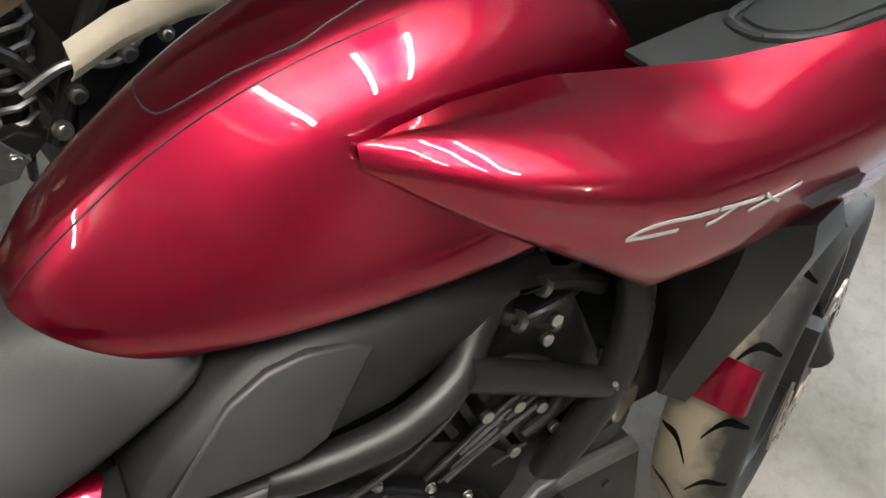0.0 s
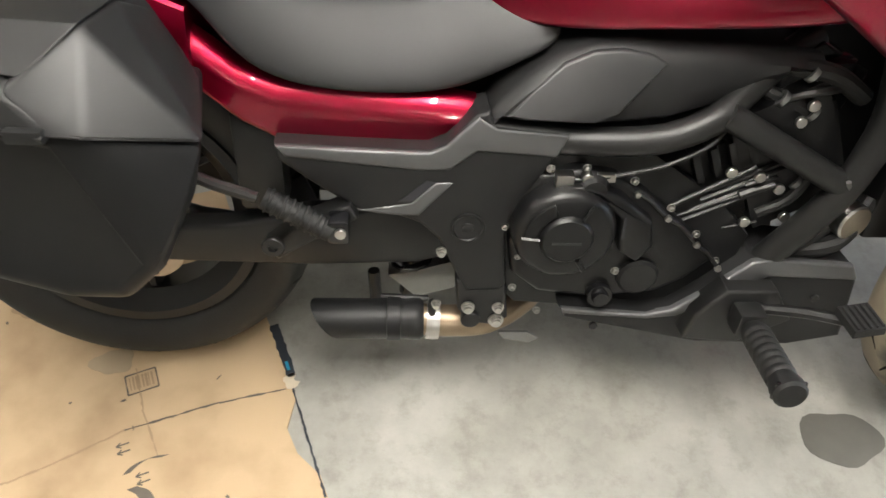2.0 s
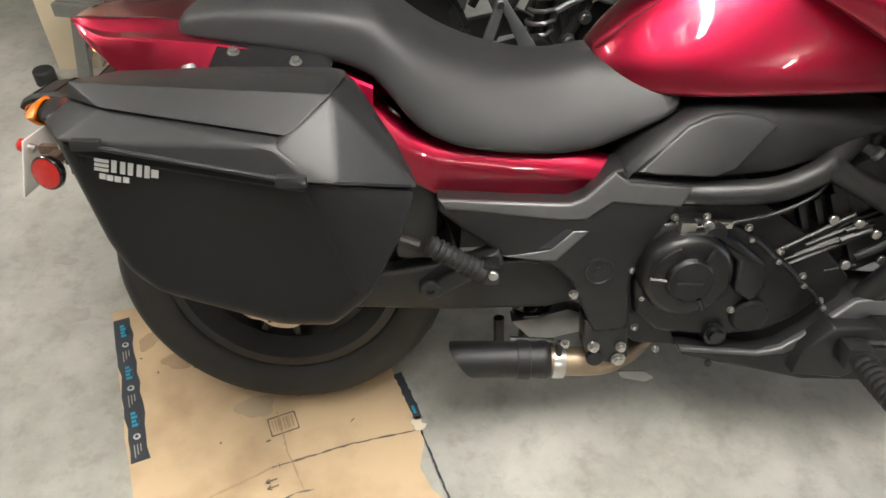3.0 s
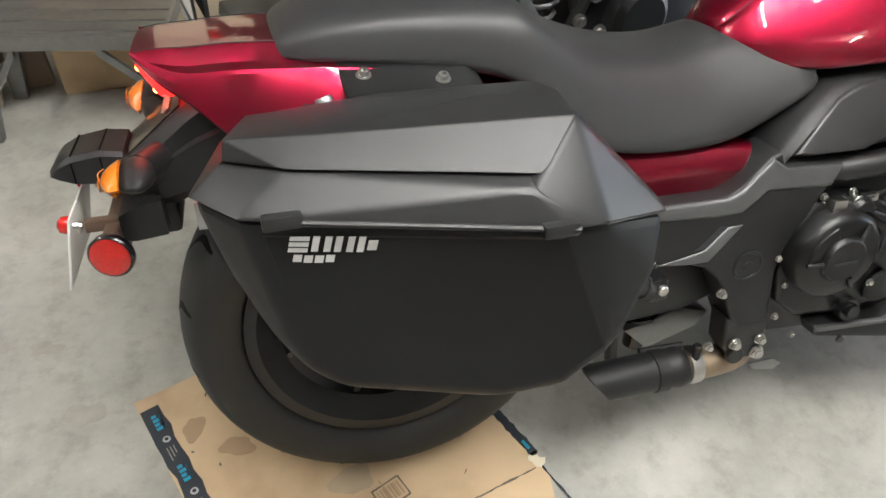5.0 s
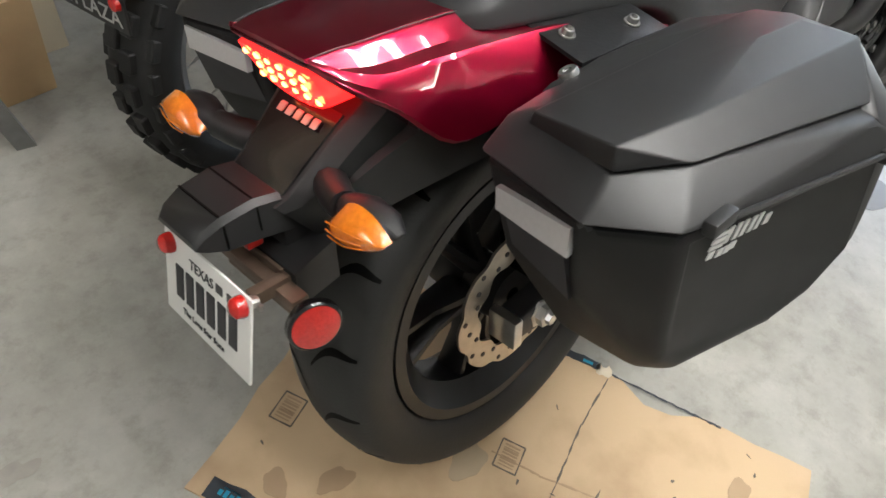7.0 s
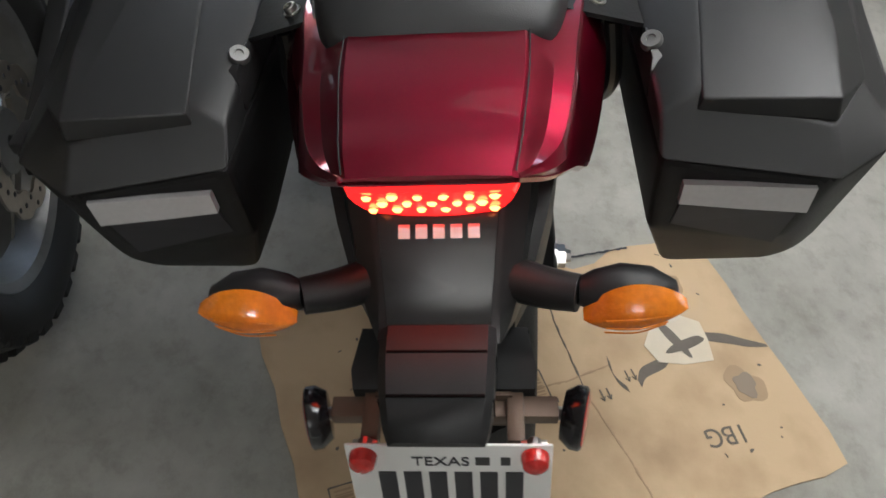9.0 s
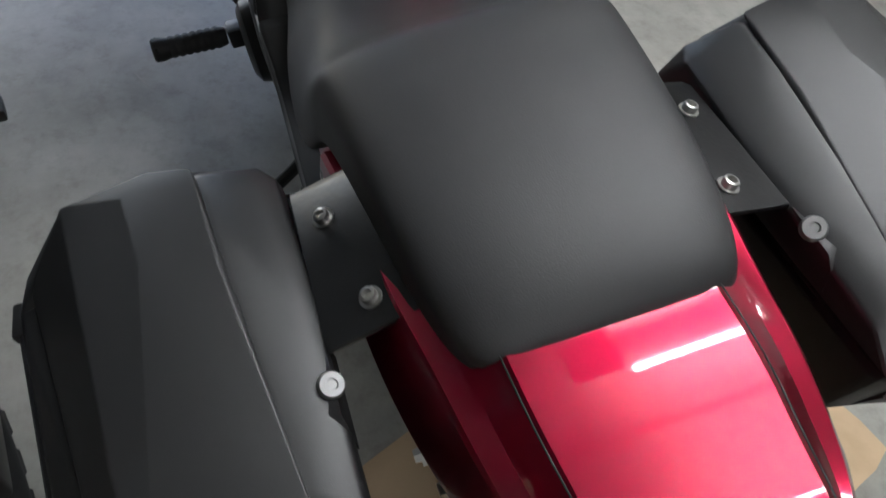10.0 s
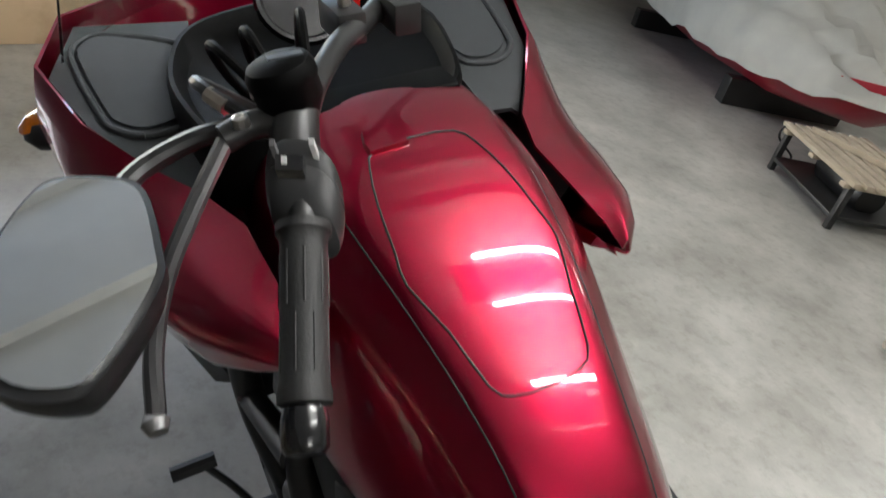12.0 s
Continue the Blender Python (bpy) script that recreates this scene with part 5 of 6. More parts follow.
part("silencer", loft([[(0.322 + 0.75 * (0.037 - z), -0.155 + y * f, 0.172 + z * f) for y, z in sil] for f in (0.82, 0.97, 1.0)][0:3] + [[(x, -0.155 + y * f, 0.172 + z * f) for y, z in sil] for x, f in ((0.42, 1.0), (0.485, 1.0), (0.492, 1.05), (0.505, 1.05), (0.512, 0.9))], caps=False), BLACK, bike, "short black slash-cut exhaust silencer", 50, thick=0.002)
part("silencer_collar", turned([(0.0345, -0.012), (0.0372, -0.011), (0.0372, 0.011), (0.0345, 0.012)], (0.462, -0.155, 0.172), (1, 0, 0), 24), BLACK, bike)
# dark disc that paints the shade inside the bore
part("silencer_bore_shade", loft([[(x, -0.155 + y * 0.8, 0.172 + z * 0.8) for y, z in sil] for x in (0.4, 0.402)]), DARKFILL, bike)
part("clamp", turned([(0.0305, -0.011), (0.033, -0.011), (0.034, 0), (0.033, 0.011), (0.0305, 0.011)], (0.527, -0.155, 0.17), (1, 0, -0.05), 24), STEEL, bike, "bright steel hose clamp")
part("exhaust_pipe", tube([(0.5, -0.155, 0.171), (0.56, -0.155, 0.168), (0.62, -0.145, 0.166), (0.68, -0.1, 0.165), (0.74, -0.03, 0.17)], 0.0275, 18), PIPE, bike, "heat-stained exhaust pipe")
part("clamp_screw", joined(tube([(0.44, -0.13, 0.2), (0.52, -0.135, 0.2)], 0.006, 8), disc((0.525, -0.17, 0.195), (0, 0, 1), 0.007, 0.03, 8)), FRAME, bike)
part("pipe_tab", bevelled(slab([(0.64, 0.155), (0.69, 0.155), (0.71, 0.14), (0.695, 0.13), (0.65, 0.14)], -0.165, -0.17, 0.0), 0.001), ALU, bike)

# front fork, caliper and mudguard
for s in (-1, 1):
    off = fax * ((0.105 if s > 0 else 0.07) * s)
    top, bot = Vector((1.27, 0.0, 0.9)) + off, Vector(FW) + off + fwd * 0.035
    part("fork_leg", tube([bot, bot.lerp(top, 0.48)], 0.029, 16), FRAME, bike, "black fork leg")
    part("fork_tube", tube([bot.lerp(top, 0.42), top], 0.0205, 16), STEEL, bike)
    part("fork_reflector", bevelled(disc(bot.lerp(top, 0.42) + fax * (0.03 * s), fa if s > 0 else tuple(-v for v in fa), 0.014, 0.006, 14), 0.001), AMBER, bike, "small amber fork reflector")
cal = Vector(FW) - fax * 0.05 - fwd * 0.11 + Vector((0, 0, 0.1))
part("front_caliper", bevelled(loft([[cal + fwd * dx - fax * f + Vector((0, 0, dz)) for dx, dz in ((-0.02, -0.05), (0.015, -0.055), (0.035, 0.0), (0.03, 0.05), (-0.01, 0.055), (-0.03, 0.01))] for f in (-0.018, 0.026)]), 0.007, 3), BLACK, bike, "black front brake caliper")
arc = []
for d in range(147, 161, 3):
    a = radians(d)
    c = Vector(FW) + fwd * (0.322 * math.cos(a)) + Vector((0, 0, 0.322 * math.sin(a)))
    arc.append(spline([c - fax * 0.046 - (c - Vector(FW)) * 0.07, c - fax * 0.038, c + fax * 0.008, c + fax * 0.054, c + fax * 0.062 - (c - Vector(FW)) * 0.11], 3))
part("front_mudguard", loft(arc, closed=False), RED, bike, "glossy candy red front mudguard", 50, thick=0.003)

# handlebar, grips, levers, mirrors, dials
COCKPIT_LIFT = 0.036


def cockpit(*args, **kw):
    """A part that rides on the steering head."""
    ob = part(*args, **kw)
    ob.location.z = COCKPIT_LIFT
    return ob


bar = cockpit("handlebar", tube([(0.69, 0.209, 0.885), (0.8, 0.165, 0.951), (0.9, 0.125, 0.992), (1.0, 0.06, 1.0), (1.06, 0.0, 1.0), (1.13, -0.06, 1.0), (1.24, -0.14, 1.0), (1.33, -0.22, 0.98), (1.38, -0.27, 0.97)], 0.011, 12), FRAME, bike, "black tubular handlebar")
gp = [Vector((0.812, 0.16, 0.957)), Vector((0.69, 0.2085, 0.8855))]
gx = (gp[1] - gp[0]).normalized()
part("grip", turned([(0.012, 0), (0.021, 0.001), (0.021, 0.008)] + [(0.018, 0.012), (0.0176, 0.02), (0.0174, 0.06), (0.0176, 0.118)] + [(0.019, 0.124), (0.019, 0.132), (0.012, 0.133)], gp[0], gx, 20), RUBBER, bar, "black ribbed rubber grip")
for k in range(16):
    a = 2 * math.pi * (k % 8 + 0.5 * (k // 8)) / 8
    gs = gx.orthogonal().normalized()
    gd = gs * math.cos(a) + gx.cross(gs) * math.sin(a)
    g0 = gp[0] + gx * (0.024 + 0.048 * (k // 8)) + gd * 0.0169
    part("grip_rib", tube([g0, g0 + gx * 0.02, g0 + gx * 0.04], 0.0013, 6), RUBBER, bar)
part("bar_end", turned([(0.012, 0), (0.015, 0.001), (0.0165, 0.008), (0.0165, 0.026), (0.013, 0.031), (0, 0.031)], gp[0] + gx * 0.134, gx, 20), GLOSSBLACK, bar, "black bar end weight")
part("grip", tube([(1.33, -0.22, 0.98), (1.38, -0.27, 0.97)], 0.017, 14), RUBBER, bar, "black rubber grip")
su, sv = Vector((0.5, 0.85, 0)).normalized(), Vector((0.45, 0.1, 0.88)).normalized()
sw = cockpit("switch_box", loft([[Vector((0.822, 0.156, 0.96)) - gx * t + su * (ra * math.copysign(abs(math.cos(a)) ** 0.7, math.cos(a))) + sv * (rb * math.copysign(abs(math.sin(a)) ** 0.7, math.sin(a)) - 0.004) for a in (2 * math.pi * k / 28 for k in range(28))] for t, ra, rb in ((-0.014, 0.016, 0.017), (-0.01, 0.023, 0.024), (0.0, 0.026, 0.026), (0.016, 0.0275, 0.027), (0.018, 0.0262, 0.026), (0.02, 0.0275, 0.027), (0.036, 0.0265, 0.026), (0.044, 0.021, 0.022), (0.047, 0.014, 0.015))]), BLACK, bike, "black switch box with pale switches", 30)
part("rocker", bevelled(loft([[Vector((0.822, 0.156, 0.962)) - gx * (0.006 + u) + su * v + sv * (0.02 + h) for u, v in ((0, -0.009), (0.013, -0.009), (0.013, 0.012), (0, 0.012))] for h in (0, 0.007)]), 0.002), GLOSSBLACK, sw)
for t, a in ((0.01, 0.003), (0.024, 0.012), (0.026, -0.018)):
    part("switch", bevelled(loft([[Vector((0.822, 0.156, 0.962)) - gx * (t + u) + Vector((0.5, 0.85, 0)).normalized() * (a + v) + Vector((0.45, 0.1, 0.88)).normalized() * (0.017 + h) for u, v in ((0, 0), (0.006, 0), (0.006, 0.004), (0, 0.004))] for h in (0, 0.0115)]), 0.001), LOGO if a < 0.01 else GREY, sw)
cockpit("lever_perch", turned([(0, -0.03), (0.014, -0.03), (0.019, -0.024), (0.02, 0.018), (0.016, 0.026), (0, 0.026)], (0.895, 0.135, 0.99), gx, 20), FRAME, bike)
cockpit("perch_arm", tube([(0.9, 0.14, 0.992), (0.91, 0.165, 0.992), (0.908, 0.19, 0.986)], 0.012, 12), FRAME, bike)
for p in ((0.94, 0.15, 1.0), (0.955, 0.13, 1.012), (0.9, 0.175, 0.999), (1.05, 0.03, 1.02), (1.08, -0.03, 1.02)):
    cockpit("bolt", turned([(0, 0.006), (0.003, 0.006), (0.004, 0.009), (0.0065, 0.008), (0.007, 0)], p, (0, 0.1, 1), 10), STEEL, bike, "small bright bolt")
for a, c in ((0.02, 0.055), (-0.03, 0.075), (0.05, 0.035)):
    cockpit("cable", tube([(0.93, 0.12 + a * 0.4, 0.995), (1.0, 0.12 + a, 1.01 + c * 0.4), (1.08, 0.1 + a, 0.96), (1.14, 0.06 + a, 0.88)], 0.0045, 8), HOOD, bike)
cockpit("clutch_lever", tube([(0.905, 0.19, 0.985), (0.87, 0.225, 0.96), (0.835, 0.262, 0.925), (0.8, 0.285, 0.89), (0.763, 0.296, 0.864)], 0.0075, 10), INLAY, bike, "dark grey clutch lever")
cockpit("lever_ball", turned([(0, -0.011), (0.007, -0.008), (0.0105, 0), (0.007, 0.008), (0, 0.011)], (0.761, 0.297, 0.862), (1, 0, 0.3), 16), ALU, bike)
res = cockpit("reservoir", turned([(0, 0.036), (0.018, 0.0355), (0.0255, 0.032), (0.0285, 0.026), (0.029, 0.018), (0.0275, 0.015), (0.0275, 0.0), (0.02, -0.014), (0, -0.014)], (0.915, 0.13, 1.005), (0.1, 0.2, 0.95), 32), HOOD, bike, "round black fluid reservoir")
part("cap_label", box(0.905, 0.913, 0.118, 0.146, 1.0445, 1.0457), INLAY, res)
cockpit("clutch_hose", tube([(0.93, 0.165, 0.99), (0.98, 0.19, 1.0), (1.02, 0.18, 0.98), (1.07, 0.13, 0.92)], 0.006, 8), FRAME, bike)
cockpit("hose_collar", tube([(0.945, 0.176, 0.993), (0.965, 0.186, 0.998)], 0.0075, 8), DISC, bike)
cockpit("top_yoke", bevelled(box(1.04, 1.09, -0.1, 0.1, 0.895, 0.915), 0.008, 3), HOOD, bike)
cockpit("bar_clamp", joined(box(1.03, 1.09, -0.045, -0.015, 0.985, 1.018, 0.004), box(1.03, 1.09, 0.015, 0.045, 0.985, 1.018, 0.004)), FRAME, bike, "black bar clamp")
cockpit("key", bevelled(box(1.1, 1.108, -0.006, 0.006, 0.985, 1.01), 0.002), REDLENS, bike)
hood_rim = spline([(1.235, 0.19), (1.11, 0.186), (1.058, 0.165), (1.036, 0.078), (1.04, 0.0), (1.056, -0.088), (1.13, -0.142), (1.31, -0.176), (1.4, -0.08), (1.41, 0.03), (1.365, 0.14)], 4, True)
dash = part("instrument_hood", loft([[(1.2 + (x - 1.2) * f, 0.01 + (y - 0.01) * f, z) for x, y in hood_rim] for f, z in ((1.02, 0.85), (1.02, 0.925), (1.0, 0.936), (0.97, 0.936), (0.9, 0.915), (0.5, 0.906))]), HOOD, bike, "black instrument hood", 50)
part("dial", turned([(0, 0.004), (0.05, 0.004), (0.055, 0.01), (0.06, 0.01), (0.062, 0)], (1.3, 0, 0.97), (-0.7, 0, 0.7), 32), GLOSSBLACK, dash)
part("tank_front_cover", loft([[(x, y * w, z - 0.06 * abs(y) ** 2) for y in (-1, -0.6, -0.2, 0.2, 0.6, 1)] for x, w, z in ((1.06, 0.17, 0.88), (1.15, 0.2, 0.85), (1.4, 0.2, 0.84))], closed=False), HOOD, bike, thick=0.004)
# mirror
mx = spline([(0.898, 0.312), (0.885, 0.28), (0.868, 0.262), (0.84, 0.256), (0.781, 0.259), (0.755, 0.263), (0.717, 0.285), (0.686, 0.31), (0.682, 0.325), (0.697, 0.35), (0.73, 0.366), (0.78, 0.368), (0.831, 0.355), (0.88, 0.332)], 3, True)
ml = lambda x, y, lift: (x, y, 0.99 + lift)
mir_ob = cockpit("mirror", bevelled(loft([[ml(0.79 + (x - 0.79) * f, 0.31 + (y - 0.31) * f, h) for x, y in mx] for f, h in ((0.55, -0.035), (0.9, -0.024), (1.0, -0.008), (1.0, 0.002))]), 0.003), BLACK, bike, "black framed rear-view mirror", 50)
part("mirror_glass", loft([[ml(0.79 + (x - 0.79) * 0.93, 0.31 + (y - 0.31) * 0.92, h) for x, y in mx] for h in (0.0022, 0.0045)]), MIRROR, mir_ob, "clear mirror glass")
part("mirror_stalk", tube([(0.915, 0.15, 0.985), (0.94, 0.2, 0.975), (0.93, 0.26, 0.96), (0.87, 0.3, 0.955)], 0.009, 10), FRAME, mir_ob)
screen = part("windscreen", loft([spline([(1.34 + 0.1 * f, -0.3 * (1 - 0.25 * f), 0.925 + 0.3 * f), (1.43 + 0.1 * f, -0.2 * (1 - 0.2 * f), 0.94 + 0.34 * f), (1.47 + 0.1 * f, 0, 0.95 + 0.36 * f), (1.43 + 0.1 * f, 0.2 * (1 - 0.2 * f), 0.94 + 0.34 * f), (1.34 + 0.1 * f, 0.3 * (1 - 0.25 * f), 0.925 + 0.3 * f)], 5) for f in (0, 0.33, 0.66, 1.0)], closed=False), CLEAR, bike, "clear windscreen", thick=0.004)
screen.visible_shadow = False

# ---- marks on the floor and on the cardboard ----
def flat_patch(name, outline, z, material, label="", category="", parent=None, h=0.0008):
    bm = bmesh.new()
    a = [bm.verts.new((x, y, z)) for x, y in outline]
    b = [bm.verts.new((x, y, z + h)) for x, y in outline]
    n = len(outline)
    bm.faces.new(b)
    for i in range(n):
        bm.faces.new((a[i], a[(i + 1) % n], b[(i + 1) % n], b[i]))
    ob = part(name, bm, material, parent)
    if label:
        tagged(ob, label, category, kind="structure" if parent is None and category == "stain" else "")
    return ob


def blob(cx, cy, rx, ry, n=26, wob=0.16, seed=1, turn=0.0):
    rnd = random.Random(seed)
    ph = [rnd.uniform(0, 6.28) for _ in range(4)]
    out = []
    for k in range(n):
        a = 2 * math.pi * k / n
        f = 1 + wob * (0.5 * math.sin(2 * a + ph[0]) + 0.35 * math.sin(3 * a + ph[1]) + 0.3 * math.sin(5 * a + ph[2]))
        x, y = rx * f * math.cos(a), ry * f * math.sin(a)
        out.append((cx + x * math.cos(turn) - y * math.sin(turn), cy + x * math.sin(turn) + y * math.cos(turn)))
    return out


tagged(flat_patch("floor_stain", blob(1.318, -0.222, 0.074, 0.058, seed=4), 0.0, OIL), "dark oil stain on the concrete floor", "stain", kind="structure")
tagged(flat_patch("floor_stain", blob(-0.53, 0.16, 0.035, 0.028, seed=7, wob=0.3), 0.0, FAINT), "faint dark spot on the concrete floor", "stain", kind="structure")
tagged(flat_patch("floor_stain", blob(-0.62, 0.34, 0.03, 0.018, seed=9, wob=0.4), 0.0, FAINT), "faint dark spot on the concrete floor", "stain", kind="structure")
tagged(flat_patch("floor_scratch", blob(1.13, 0.53, 0.03, 0.003, seed=3, turn=0.5), 0.0, FAINT), "short dark scratch in the concrete floor", "stain", kind="structure")

# the cardboard sheet's own frame: u along its short side, v along its long side
CU, CV = Vector((0.92, 0.39, 0)), Vector((0.39, -0.92, 0))
C0 = Vector((-0.44, 0.162, 0))


def on_card(u, v):
    p = C0 + CU * u + CV * v
    return (p.x, p.y)


rnd = random.Random(11)
edge = [on_card(0.0 + rnd.uniform(-0.004, 0.004), 0.95 * k / 16) for k in range(17)]
edge += [on_card(0.545 * k / 8, 0.955 + rnd.uniform(-0.004, 0.004)) for k in range(1, 9)]
edge += [on_card(0.55 - (0.03 if 0.26 < k / 18 < 0.34 else 0.0) + rnd.uniform(-0.006, 0.006), 0.95 - 0.95 * k / 18) for k in range(1, 19)]
edge += [on_card(0.545 - 0.545 * k / 8, 0.0 + rnd.uniform(-0.006, 0.006)) for k in range(1, 8)]
card = flat_patch("cardboard_sheet", edge, 0.0005, CARD, h=CARD_Z - 0.0005)
tagged(card, "flattened brown cardboard box under the motorcycle's rear wheel", "cardboard")
Z1 = CARD_Z + 0.0003


def strip(u0, v0, u1, v1, w, material, name="tape", ragged=0.003, n=14, seed=2):
    r = random.Random(seed)
    a, b = np.array((u0, v0)), np.array((u1, v1))
    d = (b - a) / np.linalg.norm(b - a)
    nrm = np.array((-d[1], d[0]))
    left = [a + (b - a) * k / n + nrm * (w / 2 + r.uniform(-ragged, ragged)) for k in range(n + 1)]
    right = [a + (b - a) * k / n - nrm * (w / 2 + r.uniform(-ragged, ragged)) for k in range(n, -1, -1)]
    return flat_patch(name, [on_card(*p) for p in left + right], Z1, material, parent=card)


def card_sticker(u, v, du, dv, material, name="print", lift=0.0012):
    return flat_patch(name, [on_card(u, v), on_card(u + du, v), on_card(u + du, v + dv), on_card(u, v + dv)], Z1 + lift, material, parent=card)


strip(0.02, 0.03, 0.022, 0.42, 0.036, TAPE, seed=5)
for k in range(3):                      # pale blue word-like bars and small round signs on the tape
    v = 0.05 + 0.125 * k
    for m in range(4):
        card_sticker(0.014, v + 0.01 * m, 0.009 + 0.003 * (m % 2), 0.0065, TAPEBLUE)
    strip(0.029, v + 0.004, 0.029, v + 0.034, 0.0022, TAPEBLUE, "print", 0.0006, 6)
    q = on_card(0.021, v + 0.062)
    flat_patch("print", blob(q[0], q[1], 0.007, 0.007, 14, 0.05, 3), Z1 + 0.0013, STRIP, parent=card)
    flat_patch("print", blob(q[0], q[1], 0.0035, 0.0035, 12, 0.05, 3), Z1 + 0.0024, TAPE, parent=card)
    for m in range(3):
        card_sticker(0.013 + 0.006 * m, v + 0.08, 0.0018, 0.03 - 0.006 * m, FAINT)
strip(0.556, 0.41, 0.558, 0.535, 0.018, TAPE, seed=8, ragged=0.0018)
card_sticker(0.553, 0.5, 0.006, 0.02, TAPEBLUE)
strip(0.549, 0.53, 0.556, 0.56, 0.022, LIGHTCARD, "torn_corner", seed=3, ragged=0.006, n=5)
strip(0.552, 0.56, 0.546, 0.78, 0.004, TAPE, seed=18, ragged=0.0014, n=30)
# bar-code blocks in thin printed frames
for u0, v0 in ((0.27, 0.42), (0.165, 0.045)):
    for a in ((u0, v0, u0 + 0.055, v0), (u0 + 0.055, v0, u0 + 0.055, v0 + 0.042), (u0 + 0.055, v0 + 0.042, u0, v0 + 0.042), (u0, v0 + 0.042, u0, v0)):
        strip(*a, 0.0025, PRINT, "print", 0.0004, 4)
    for k in range(8):
        card_sticker(u0 + 0.006 + 0.0056 * k, v0 + 0.007, 0.0018 + 0.0012 * (k % 3), 0.028, FAINTCARD)
# cracks, creases and stains
for pts in (((0.54, 0.556), (0.42, 0.538), (0.254, 0.529), (0.134, 0.546)), ((0.134, 0.546), (0.06, 0.552), (0.012, 0.55)), ((0.3, 0.6), (0.29, 0.5), (0.292, 0.41))):
    for k, (p, q) in enumerate(zip(pts, pts[1:])):
        strip(*p, *q, 0.0028, PRINT if pts[0][0] > 0.4 and k < 2 else FAINTCARD, "crease", 0.0012, 14, 4 + k)
for u, v, a, b, sd in ((0.193, 0.849, 0.036, 0.04, 2), (0.27, 0.28, 0.04, 0.05, 5), (0.12, 0.2, 0.03, 0.02, 12), (0.43, 0.83, 0.03, 0.02, 14), (0.07, 0.12, 0.02, 0.025, 15)):
    q = on_card(u, v)
    flat_patch("stain", blob(q[0], q[1], a, b, seed=sd, wob=0.3), Z1 + 0.00006 * sd, FAINTCARD, parent=card)
q = on_card(0.193, 0.849)
flat_patch("stain", blob(q[0], q[1], 0.022, 0.026, seed=3, wob=0.35), Z1 + 0.0012, BROWNWOOD, parent=card)
q = on_card(0.255, 0.38)
flat_patch("wet_patch", blob(q[0], q[1], 0.035, 0.03, seed=21, wob=0.3), Z1 + 0.001, GLAZE, parent=card)
rs = random.Random(77)
for k in range(26):                     # small dark specks and scuffs
    u, v = rs.uniform(0.04, 0.52), rs.uniform(0.04, 0.92)
    q = on_card(u, v)
    flat_patch("speck", blob(q[0], q[1], rs.uniform(0.0015, 0.006), rs.uniform(0.001, 0.003), 10, 0.4, k, rs.uniform(0, 3)), Z1 + 0.0013, PRINT, parent=card)
# pale tape with grey strips crossed on it, and a curved printed arrow
q = on_card(0.316, 0.762)
flat_patch("pale_tape", [on_card(*p) for p in ((0.28, 0.70), (0.32, 0.69), (0.35, 0.72), (0.365, 0.80), (0.34, 0.835), (0.30, 0.83), (0.255, 0.815), (0.262, 0.75))], Z1 + 0.0015, LIGHTCARD, parent=card)
for k, (u, v, t) in enumerate(((0.318, 0.758, 0.75), (0.3, 0.775, 2.1))):
    q = on_card(u, v)
    flat_patch("grey_tape", blob(q[0], q[1], 0.045, 0.011, seed=40 + k, wob=0.15, turn=t), Z1 + 0.0028 + 0.001 * k, PRINT, parent=card)
for line, w0 in ((((0.245, 0.612), (0.262, 0.602), (0.285, 0.598), (0.312, 0.604)), 0.008), (((0.25, 0.64), (0.268, 0.66), (0.278, 0.708), (0.3, 0.74)), 0.011), (((0.31, 0.82), (0.292, 0.87), (0.272, 0.91), (0.256, 0.95)), 0.012)):
    pts = spline(line, 6)
    bm = bmesh.new()
    prev = None
    for i, (u, v) in enumerate(pts):
        w = w0 * math.sin(math.pi * (0.75 if w0 > 0.0115 else 0.5) * (i + 1) / (len(pts) + 1) + (0.75 if w0 > 0.0115 else 0.7)) * 0.9 + 0.0012
        cur = [bm.verts.new((*on_card(u - w, v), Z1 + 0.0008)), bm.verts.new((*on_card(u + w, v), Z1 + 0.0008))]
        if prev:
            bm.faces.new((prev[0], prev[1], cur[1], cur[0]))
        prev = cur
    part("printed_curve", bm, PRINT, card, thick=0.0004)
for u, v in ((0.236, 0.555), (0.259, 0.622)):   # small printed arrows
    for dv in (0.0, 0.014):
        card_sticker(u, v + dv, 0.022, 0.0025, PRINT)
        strip(u, v + dv + 0.001, u + 0.008, v + dv - 0.004, 0.002, PRINT, "print", 0.0002, 3)
        strip(u, v + dv + 0.001, u + 0.008, v + dv + 0.006, 0.002, PRINT, "print", 0.0002, 3)
txt = bpy.data.curves.new("box_text", "FONT")
txt.body, txt.size, txt.extrude = "1BG", 0.05, 0.0003
tx = new("printed_text", txt)
tx.data.materials.append(PRINT)
tx.matrix_world = Matrix.Translation((*on_card(0.125, 0.795), Z1 + 0.001)) @ Euler((0, 0, radians(106))).to_matrix().to_4x4()
tx.parent = card


# ---- the second motorcycle, parked beside the red one ----
second = thing("motorcycle", pose(0.1, 0.755, 0.0, -4, 0, 12) @ Matrix.Scale(0.93, 4), "black adventure motorcycle with knobbly tyres parked beside the red one", "motorcycle")


